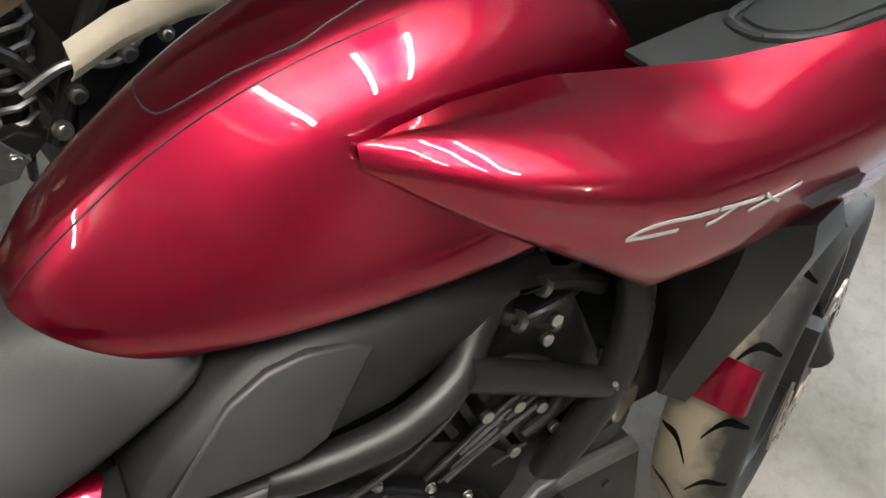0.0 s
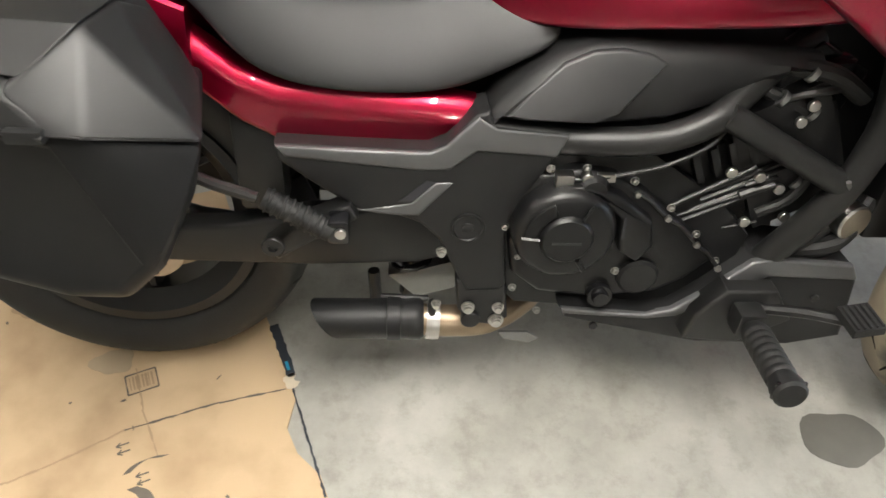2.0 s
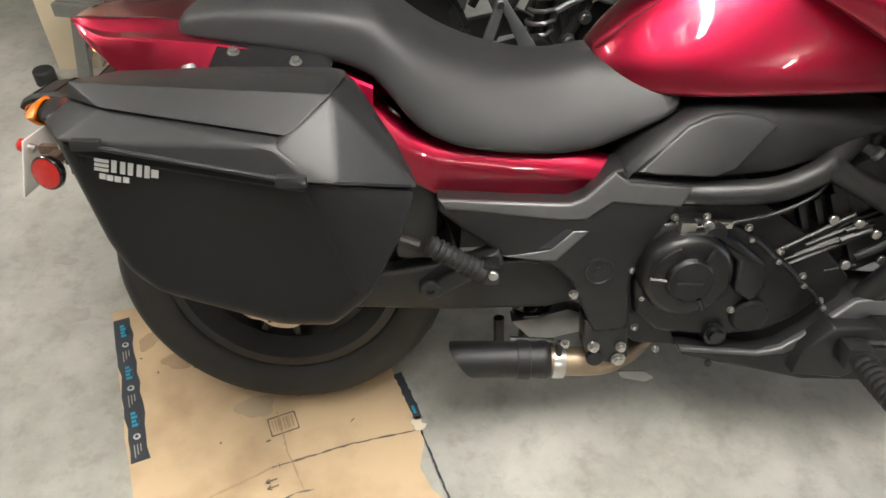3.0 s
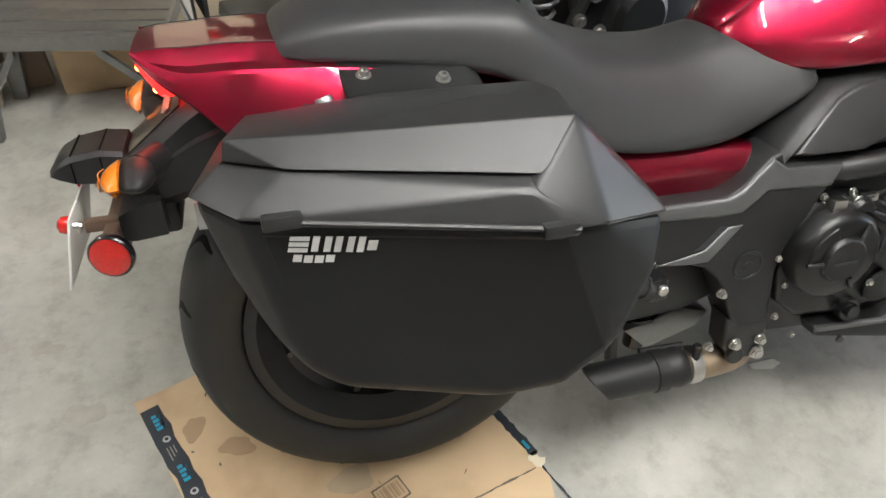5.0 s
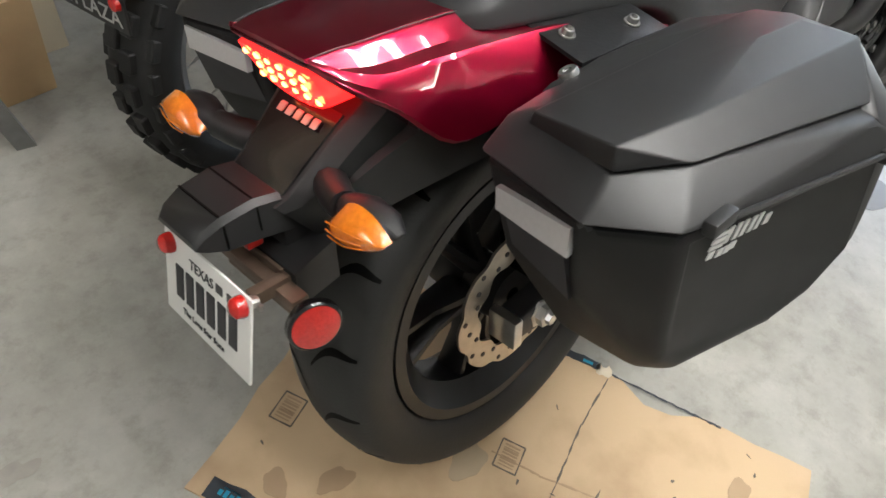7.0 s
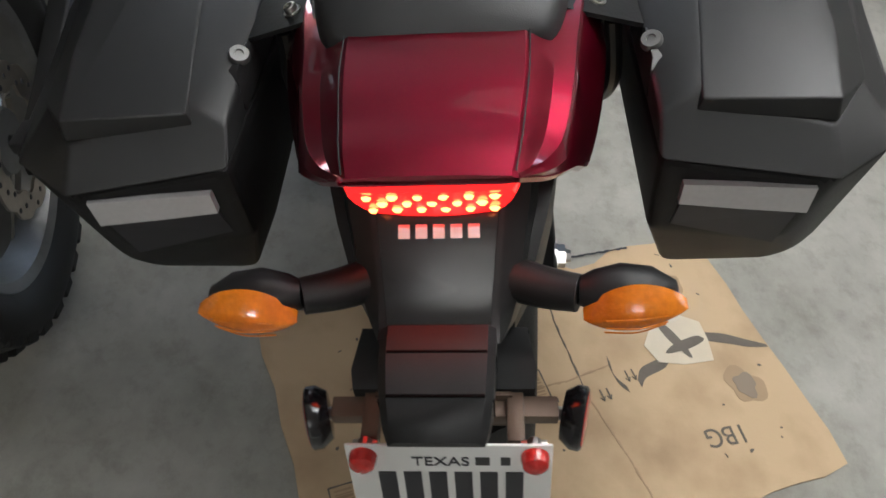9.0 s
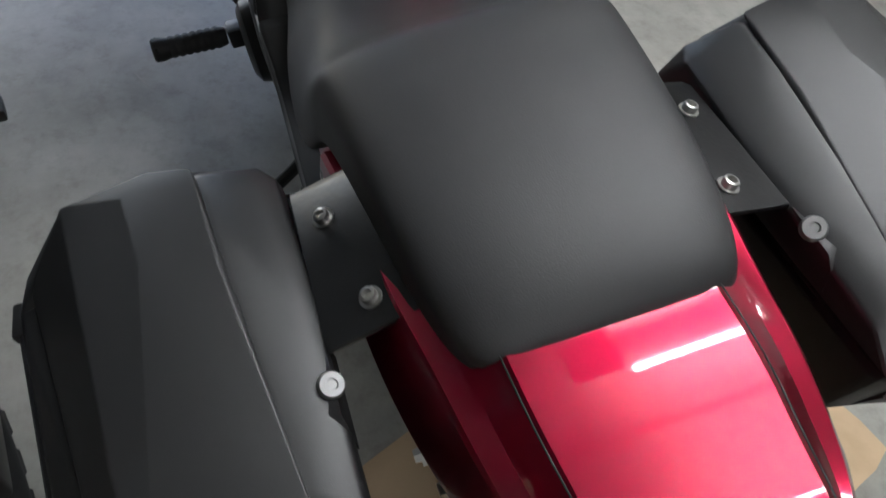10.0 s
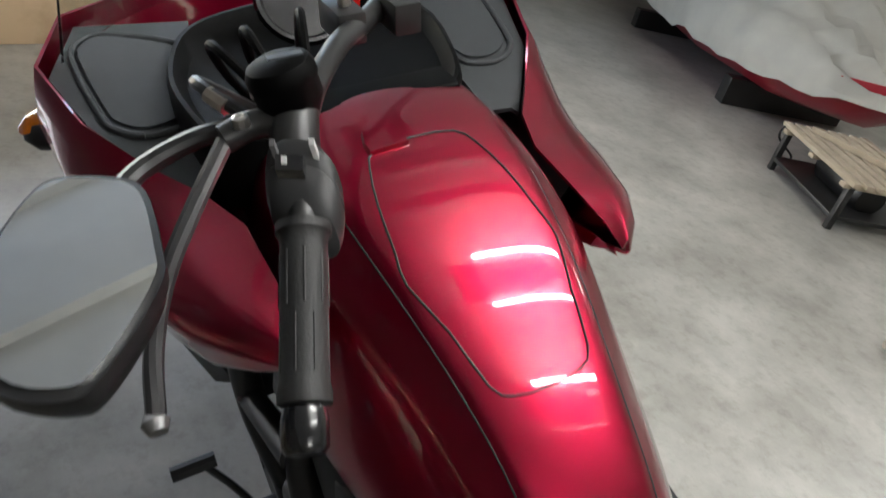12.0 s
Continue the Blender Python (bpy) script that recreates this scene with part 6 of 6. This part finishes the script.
def knobbly(center, r, w, parent, wheel_r=0.2286):
    n = 30
    h = w / 2
    prof = [(wheel_r - 0.004, -h * 0.6), (wheel_r + 0.02, -h * 0.85), (r - 0.06, -h), (r - 0.03, -h * 0.92), (r - 0.016, -h * 0.55), (r - 0.012, 0), (r - 0.016, h * 0.55), (r - 0.03, h * 0.92), (r - 0.06, h), (wheel_r + 0.02, h * 0.85), (wheel_r - 0.004, h * 0.6)]
    ty = part("tyre", turned(spline(prof, 3), center, (0, 1, 0), 72), RUBBER, parent, "knobbly black tyre", 60)
    shapes = {}
    for k in range(n):
        for j, (y0, y1, dr) in enumerate(((-0.98, -0.62, -0.022), (-0.5, -0.06, 0.0), (0.06, 0.5, 0.0), (0.62, 0.98, -0.022))):
            a = 2 * math.pi * (k + (0.5 if j % 2 else 0.0)) / n
            if j not in shapes:
                b = box(-0.021, 0.021, y0 * h, y1 * h, r + dr - 0.024, r + dr, 0.003, 1)
                me = bpy.data.meshes.new("tread_block")
                b.to_mesh(me)
                b.free()
                me.materials.append(RUBBER)
                shapes[j] = me
            ob = new("tread_block", shapes[j])
            ob.parent = ty
            ob.matrix_basis = Matrix.Translation(center) @ Matrix.Rotation(a, 4, "Y")
    return ty


R2 = (0.0, 0.0, 0.335)
sw2 = part("rim", turned([(0.232, -0.05), (0.236, -0.046), (0.222, -0.036), (0.208, 0), (0.222, 0.036), (0.236, 0.046), (0.232, 0.05), (0.216, 0.042), (0.2, 0.0), (0.216, -0.042)], R2, (0, 1, 0), 72, closed=True), ALU, second, "silver spoked wheel rim")
knobbly(R2, 0.335, 0.14, sw2)
part("hub", turned([(0.01, -0.06), (0.05, -0.06), (0.055, -0.045), (0.03, -0.03), (0.03, 0.03), (0.055, 0.045), (0.05, 0.06), (0.01, 0.06)], R2, (0, 1, 0), 24), ALU, sw2)
for k in range(28):
    a0, a1 = 2 * math.pi * k / 28, 2 * math.pi * (k + (1.6 if k % 2 else -1.6)) / 28
    sd = 0.045 if k % 4 < 2 else -0.045
    part("spoke", tube([(0.05 * math.cos(a0), sd, R2[2] + 0.05 * math.sin(a0)), (0.205 * math.cos(a1), 0.0, R2[2] + 0.205 * math.sin(a1))], 0.002, 5), STEEL, sw2)
brake_disc((0, -0.07, 0.335), (0, 1, 0), 0.12, sw2)
F2 = (1.5, 0.0, 0.345)
fw2 = part("rim", turned([(0.26, -0.035), (0.264, -0.03), (0.245, 0), (0.264, 0.03), (0.26, 0.035), (0.235, 0)], F2, (0, 1, 0), 64, closed=True), ALU, second, "silver spoked wheel rim")
knobbly(F2, 0.345, 0.1, fw2, 0.255)
for s in (-1, 1):
    mir = (lambda b: b) if s < 0 else mirrored
    part("swing_arm", mir(bevelled(slab([(-0.05, 0.31), (0.1, 0.3), (0.5, 0.36), (0.55, 0.4), (0.5, 0.43), (0.1, 0.37), (-0.05, 0.36)], -0.085, -0.12, 0.008), 0.003)), FRAME, second)
    part("fork_leg", mir(tube([(1.5, -0.1, 0.345), (1.24, -0.1, 1.0)], 0.026, 12)), FRAME, second)
    part("frame_rail", mir(tube([(-0.1, -0.09, 0.82), (0.2, -0.11, 0.74), (0.5, -0.13, 0.6), (0.58, -0.13, 0.42)], 0.014, 10)), FRAME, second)
    part("frame_rail", mir(tube([(0.55, -0.14, 0.4), (0.66, -0.15, 0.62), (0.85, -0.14, 0.85), (1.15, -0.06, 0.95)], 0.018, 10)), FRAME, second)
    part("frame_rail", mir(tube([(0.36, -0.12, 0.44), (0.44, -0.12, 0.6), (0.5, -0.1, 0.78)], 0.014, 10)), FRAME, second)
    tri_b = part("footrest_bracket", mir(bevelled(joined(slab([(0.36, 0.56), (0.385, 0.555), (0.5, 0.39), (0.47, 0.375), (0.44, 0.4)], -0.145, -0.155, 0.002), slab([(0.36, 0.56), (0.385, 0.555), (0.335, 0.38), (0.305, 0.39)], -0.1455, -0.1545, 0.002), slab([(0.305, 0.39), (0.5, 0.4), (0.47, 0.36), (0.31, 0.355)], -0.146, -0.154, 0.002)), 0.001)), ALU, second, "grey cast footrest bracket")
    for x, z in ((0.368, 0.545), (0.475, 0.4), (0.32, 0.38)):
        part("bolt", mir(disc((x, -0.155, z), (0, -1, 0), 0.011, 0.008, 12)), STEEL, tri_b)
    part("foot_peg", mir(bevelled(box(0.56, 0.61, -0.22, -0.15, 0.33, 0.352), 0.006)), FRAME, second, "black metal foot peg")
    sig = part("turn_signal", mir(tube([(-0.18, -0.06, 0.72), (-0.18, -0.13, 0.72)], 0.012, 10)), BLACK, second, "black turn signal with an amber lens")
    part("lens", mir(turned([(0, 0.02), (0.016, 0.015), (0.022, 0.0), (0.022, -0.02)], (-0.195, -0.16, 0.72), (-1, 0, 0), 16)), AMBER, sig)
coil2 = [(0.5 + 0.04 * math.cos(t * 0.75) + 0.0009 * t, 0.04 * math.sin(t * 0.75) - 0.05, 0.36 + 0.0042 * t) for t in range(66)]
part("shock_spring", tube(coil2, 0.007, 6, 1), ALU, second, "grey coil spring")
part("shock_body", tube([(0.5, -0.05, 0.33), (0.56, -0.05, 0.68)], 0.024, 12), FRAME, second)
part("engine", bevelled(slab([(0.55, 0.26), (0.9, 0.22), (1.0, 0.36), (0.98, 0.56), (0.8, 0.62), (0.62, 0.56)], -0.16, 0.16, 0.02), 0.01), ENGINE, second, "black engine block")
part("engine_cover", turned([(0, 0.05), (0.07, 0.05), (0.09, 0.035), (0.1, 0)], (0.74, -0.16, 0.42), (0, -1, 0), 32), ENGINE, second)
part("cylinder", bevelled(slab([(0.74, 0.56), (0.92, 0.5), (1.0, 0.7), (0.84, 0.76)], -0.09, 0.09, 0.012), 0.006), ENGINE, second)
for x, z in ((0.6, 0.5), (0.66, 0.57), (0.56, 0.44), (0.63, 0.4), (0.7, 0.55), (0.58, 0.36)):
    part("bolt", turned([(0, 0.022), (0.011, 0.022), (0.013, 0.012), (0.018, 0.012), (0.018, 0)], (x, -0.165, z), (0, -1, 0), 10), STEEL, second, "bright steel fitting")
part("hose", tube([(0.52, -0.16, 0.52), (0.6, -0.175, 0.56), (0.68, -0.17, 0.54), (0.76, -0.165, 0.6)], 0.009, 8), ALU, second)
part("cable", tube([(0.42, -0.14, 0.62), (0.52, -0.16, 0.68), (0.7, -0.16, 0.7), (0.9, -0.12, 0.78)], 0.006, 8), RUBBER, second)
part("exhaust_pipe", tube([(0.4, -0.15, 0.62), (0.6, -0.165, 0.71), (0.8, -0.16, 0.74), (1.0, -0.13, 0.7), (1.08, -0.08, 0.5)], 0.024, 14), PIPE, second)
shield = part("heat_shield", loft([spline([(x, -0.165 - dy, z - 0.035), (x, -0.2 - dy, z), (x, -0.18 - dy, z + 0.04)], 4) for x, z, dy in ((0.55, 0.69, 0.0), (0.63, 0.725, 0.005), (0.75, 0.75, 0.008), (0.88, 0.745, 0.0), (0.98, 0.72, -0.01))], closed=False), BEIGE, second, "pale beige perforated heat shield", thick=0.003)
shield.location = (0.03, -0.085, -0.085)
for k in range(9):
    f = 0.58 + 0.043 * k
    z = float(np.interp(f, (0.55, 0.63, 0.75, 0.88, 0.98), (0.69, 0.725, 0.75, 0.745, 0.72)))
    part("slot", tube([(f, -0.1995, z - 0.002), (f + 0.006, -0.1965, z + 0.014)], 0.0028, 6), DARKFILL, shield)
part("shield_bolt", turned([(0, 0.01), (0.006, 0.01), (0.008, 0.005), (0.014, 0.004), (0.014, 0)], (0.7, -0.202, 0.715), (0, -1, 0), 12), STEEL, shield)
part("silencer", turned([(0, 0), (0.03, 0), (0.045, 0.03), (0.05, 0.07), (0.05, 0.22), (0.042, 0.25), (0.022, 0.255), (0.022, 0.24)], (0.3, -0.13, 0.62), (-0.93, -0.02, 0.3), 28), FRAME, second, "matt black exhaust silencer", 50)
part("seat", bevelled(slab([(-0.12, 0.86), (0.3, 0.84), (0.62, 0.83), (0.7, 0.9), (0.45, 0.89), (0.25, 0.93), (-0.1, 0.94)], -0.13, 0.13, 0.02), 0.015), SEAT, second, "black vinyl seat")
part("fuel_tank", bevelled(slab([(0.66, 0.82), (0.72, 0.93), (0.9, 1.02), (1.08, 1.02), (1.18, 0.92), (1.0, 0.8)], -0.15, 0.15, 0.04), 0.02), FRAME, second, "black fuel tank")
part("tail_fender", bevelled(slab([(-0.32, 0.84), (-0.1, 0.88), (0.1, 0.84), (0.1, 0.78), (-0.1, 0.81), (-0.3, 0.8)], -0.09, 0.09, 0.012), 0.006), BLACK, second, "black plastic tail fender")
part("tail_light", bevelled(box(-0.34, -0.3, -0.06, 0.06, 0.8, 0.86), 0.01), REDLENS, second, "unlit red tail light")
p2 = part("number_plate", bevelled(box(-0.37, -0.364, -0.13, 0.06, 0.52, 0.7), 0.002), FRAME, second, "dark plate frame with pale lettering")
pt = bpy.data.curves.new("frame_text", "FONT")
pt.body, pt.size, pt.extrude = "PLAZA", 0.04, 0.0005
po = new("frame_text", pt)
po.data.materials.append(LOGO)
po.parent = p2
po.matrix_basis = Matrix(((0, 0, -1, -0.3712), (-1, 0, 0, 0.0), (0, 1, 0, 0.53), (0, 0, 0, 1)))
for k in range(3):
    part("printed_bar", box(-0.3715, -0.37, 0.008 + 0.018 * k, 0.02 + 0.018 * k, 0.53, 0.556), LOGO, p2)
part("plate_face", box(-0.372, -0.37, -0.12, 0.05, 0.58, 0.69), WHITE, p2)
part("plate_bolt", turned([(0, 0.012), (0.01, 0.008), (0.012, 0)], (-0.37, -0.115, 0.57), (-1, 0, 0), 14), REDLENS, p2)
part("plate_arm", tube([(-0.36, 0, 0.64), (-0.28, 0, 0.82)], 0.012, 8), FRAME, second)
part("mud_flap", bevelled(slab([(-0.33, 0.78), (-0.34, 0.56), (-0.33, 0.55), (-0.32, 0.78)], -0.06, 0.06, 0.0), 0.002), RUBBER, second)
part("handlebar", tube([(1.05, 0.34, 1.09), (1.14, 0.2, 1.08), (1.18, 0, 1.06), (1.14, -0.2, 1.08), (1.05, -0.34, 1.09)], 0.012, 10), FRAME, second)
for s in (-1, 1):
    part("grip", tube([(1.08, s * 0.29, 1.087), (1.03, s * 0.375, 1.092)], 0.017, 12), RUBBER, second)
part("side_stand", tube([(0.55, 0.12, 0.3), (0.55, 0.27, 0.05)], 0.012, 8), FRAME, second)

# ---- work platform and boards behind the motorcycles ----
bench = thing("work_platform", pose(-0.54, 1.185, 0, 0, 0, -8), "folding aluminium work platform with splayed legs", "work platform")
part("deck", bevelled(box(-0.3, 0.22, -0.12, 0.12, 0.27, 0.31), 0.004), ALU, bench, "ribbed aluminium deck")
for k in range(4):
    part("deck_rib", box(-0.29, 0.21, -0.1 + 0.06 * k, -0.085 + 0.06 * k, 0.31, 0.314), ALU, bench)
for x, dx in ((-0.24, -0.05), (0.16, 0.08)):
    for y in (-0.09, 0.09):
        leg = part("leg", bevelled(loft([[(x + dx * f - 0.02, y + 0.02 * f * (1 if y > 0 else -1) - 0.012, 0.275 * (1 - f)), (x + dx * f + 0.02, y + 0.02 * f * (1 if y > 0 else -1) - 0.012, 0.275 * (1 - f)), (x + dx * f + 0.02, y + 0.02 * f * (1 if y > 0 else -1) + 0.012, 0.275 * (1 - f)), (x + dx * f - 0.02, y + 0.02 * f * (1 if y > 0 else -1) + 0.012, 0.275 * (1 - f))] for f in (0, 1)]), 0.002), ALU, bench)
    part("brace", bevelled(loft([[(px, sy - 0.006, pz - 0.014), (px, sy + 0.006, pz - 0.014), (px, sy + 0.006, pz + 0.014), (px, sy - 0.006, pz + 0.014)] for px, sy, pz in ((x + dx * 0.62, -0.1, 0.1), (-0.04 + 0.5 * x, -0.1, 0.262))]), 0.002), ALU, bench, "grey diagonal brace")
    part("brace", tube([(x + dx * 0.5, -0.1, 0.14), (x + dx * 0.5, 0.1, 0.14)], 0.01, 8), ALU, bench)
board = tagged(part("plywood_board", bevelled(box(-0.17, 0.17, -0.01, 0.01, 0, 0.9), 0.002), BEIGEWOOD), "pale plywood board leaning upright behind the motorcycles", "board")
board.matrix_world = pose(-0.26, 1.33, 0.0, -10, 0, 6)
box2 = tagged(part("storage_box", bevelled(box(-0.17, 0.17, -0.25, 0.25, 0, 0.42), 0.012), CARD), "large brown cardboard storage box behind the platform", "box")
box2.matrix_world = pose(-0.545, 1.58, 0, 0, 0, 6)
post = tagged(part("wooden_post", bevelled(box(-0.07, 0.07, -0.05, 0.05, 0, 1.6), 0.004), BEIGEWOOD), "pale painted wooden post standing on the floor", "post")
post.matrix_world = pose(-0.93, 1.32, 0, 0, 0, 8)
panel2 = tagged(part("door_panel", bevelled(box(-0.06, 0.06, -0.02, 0.02, 0, 1.6), 0.003), BROWNWOOD), "brown wooden panel edge standing beside the post", "panel")
panel2.matrix_world = pose(-0.79, 1.4, 0, 0, 0, 8)
foot = tagged(part("rubber_foot", turned([(0, 0), (0.034, 0), (0.034, 0.045), (0.03, 0.05), (0, 0.05)], (0, 0, 0), (0, 0, 1), 24), RUBBER), "short black rubber cylinder on the floor", "rubber foot")
foot.matrix_world = pose(-1.0, 1.18, 0)
block2 = tagged(part("wood_block", bevelled(box(-0.075, 0.075, -0.03, 0.03, 0, 0.24), 0.004), WOOD), "rough wooden block standing on the floor", "wood block")
block2.matrix_world = pose(-0.26, 1.215, 0, 0, 0, 8)

# ---- covered watercraft, machine under a grate, small motor ----
craft = thing("covered_boat", pose(3.68, -3.82, 0, 0, 0, 158), "small red boat under a creased grey tarpaulin", "boat")
hull_rows = []
for x, w, z0, zs in ((-1.6, 0.5, 0.2, 0.42), (-1.0, 0.58, 0.12, 0.4), (0.0, 0.6, 0.1, 0.4), (0.9, 0.5, 0.14, 0.43), (1.4, 0.28, 0.24, 0.48), (1.62, 0.05, 0.4, 0.52)):
    hull_rows.append([(x, -w, zs), (x, -w * 0.95, zs - 0.08), (x, -w * 0.6, z0 + 0.05), (x, 0, z0), (x, w * 0.6, z0 + 0.05), (x, w * 0.95, zs - 0.08), (x, w, zs)])
part("hull", loft(hull_rows), REDHULL, craft, "red painted hull", 40)
rows = []
for i in range(34):
    x = -1.62 + 3.26 * i / 33
    w = float(np.interp(x, (-1.6, -1.0, 0.0, 0.9, 1.4, 1.64), (0.53, 0.61, 0.63, 0.53, 0.31, 0.06)))
    zs = float(np.interp(x, (-1.6, 0, 0.9, 1.4, 1.64), (0.4, 0.38, 0.41, 0.46, 0.5)))
    top = float(np.interp(x, (-1.6, -0.9, -0.2, 0.4, 1.0, 1.64), (0.62, 0.8, 0.98, 0.92, 0.72, 0.55)))
    ring = []
    for k in range(25):
        a = math.pi * k / 24
        c = noise.noise((x * 2.2, k * 0.35, 3.0)) * 0.1 + noise.noise((x * 6.5, k * 0.8, 9.0)) * 0.08 + abs(noise.noise((x * 3.1 + k * 0.2, k * 0.5, 5.0))) * 0.09
        ring.append((x, -math.cos(a) * w * (1 + 0.4 * c), zs - 0.12 + (top - zs + 0.09) * (math.sin(a) ** 0.75) + c * (0.4 + math.sin(a))))
    rows.append(ring)
part("tarpaulin", loft(rows, closed=False), TARP, craft, "creased grey tarpaulin", 180, thick=0.006)
part("cradle", box(-0.9, -0.8, -0.5, 0.5, 0.0, 0.14, 0.006), FRAME, craft)
part("cradle", box(0.6, 0.7, -0.42, 0.42, 0.0, 0.17, 0.006), FRAME, craft)

mach = thing("machine", pose(2.05, -2.78, 0, 0, 0, -24), "dirty machine under a pale wooden slatted grate", "machine")
part("frame_box", bevelled(joined(box(-0.3, 0.3, -0.22, 0.22, 0.05, 0.07), box(-0.3, -0.27, -0.22, -0.19, 0, 0.22), box(0.27, 0.3, -0.22, -0.19, 0, 0.22), box(-0.3, -0.27, 0.19, 0.22, 0, 0.22), box(0.27, 0.3, 0.19, 0.22, 0, 0.22)), 0.003), FRAME, mach)
part("motor_body", turned([(0, -0.2), (0.07, -0.2), (0.085, -0.17), (0.085, 0.15), (0.06, 0.19), (0, 0.2)], (0.0, 0, 0.13), (1, 0, 0), 24), ENGINE, mach)
for k in range(8):
    part("slat", bevelled(box(-0.33, 0.33, -0.24 + 0.062 * k, -0.2 + 0.062 * k, 0.225, 0.245), 0.003), WOODGREY, mach)
for x in (-0.28, 0.0, 0.26):
    part("cross_slat", bevelled(box(x - 0.02, x + 0.02, -0.25, 0.25, 0.205, 0.225), 0.003), WOODGREY, mach)
part("loose_bar", bevelled(loft([[(-0.25 + 0.5 * f, -0.2 + 0.3 * f + dy, 0.246 + dz) for dy, dz in ((0, 0), (0.03, 0), (0.03, 0.025), (0, 0.025))] for f in (0, 1)]), 0.002), WOODGREY, mach)
part("cord", tube([(0.32, 0.1, 0.22), (0.42, 0.14, 0.2), (0.5, 0.1, 0.1), (0.47, 0.0, 0.02), (0.42, 0.06, 0.006), (0.36, 0.1, 0.01)], 0.006, 8), RUBBER, mach)
small = thing("hand_motor", pose(1.16, -1.86, 0, 0, 0, -122), "small dirty motor with a brass end lying on the floor", "motor")
part("motor_body", turned([(0, 0), (0.04, 0), (0.045, 0.02), (0.045, 0.2), (0.03, 0.23), (0, 0.23)], (0.05, 0, 0.046), (1, 0, 0), 20), FRAME, small)
part("brass_end", turned([(0, -0.04), (0.016, -0.04), (0.02, -0.02), (0.032, -0.01), (0.034, 0.04), (0.02, 0.05)], (0.0, 0, 0.046), (1, 0, 0), 18), DISC, small, "dull brass end")
part("cord", tube([(0.28, 0, 0.03), (0.4, 0.05, 0.006), (0.5, -0.1, 0.006), (0.7, -0.12, 0.006)], 0.005, 6), RUBBER, small)
# stand-in box for a tan, wall-like surface of unknown kind
crate = tagged(part("tan_box", bevelled(box(-0.4, 0.4, -0.5, 0.5, 0, 0.7), 0.01), CARD), "large tan box standing in for an unidentified tan surface", "box")
crate.matrix_world = pose(3.9, 0.75, 0, 0, 0, 12)
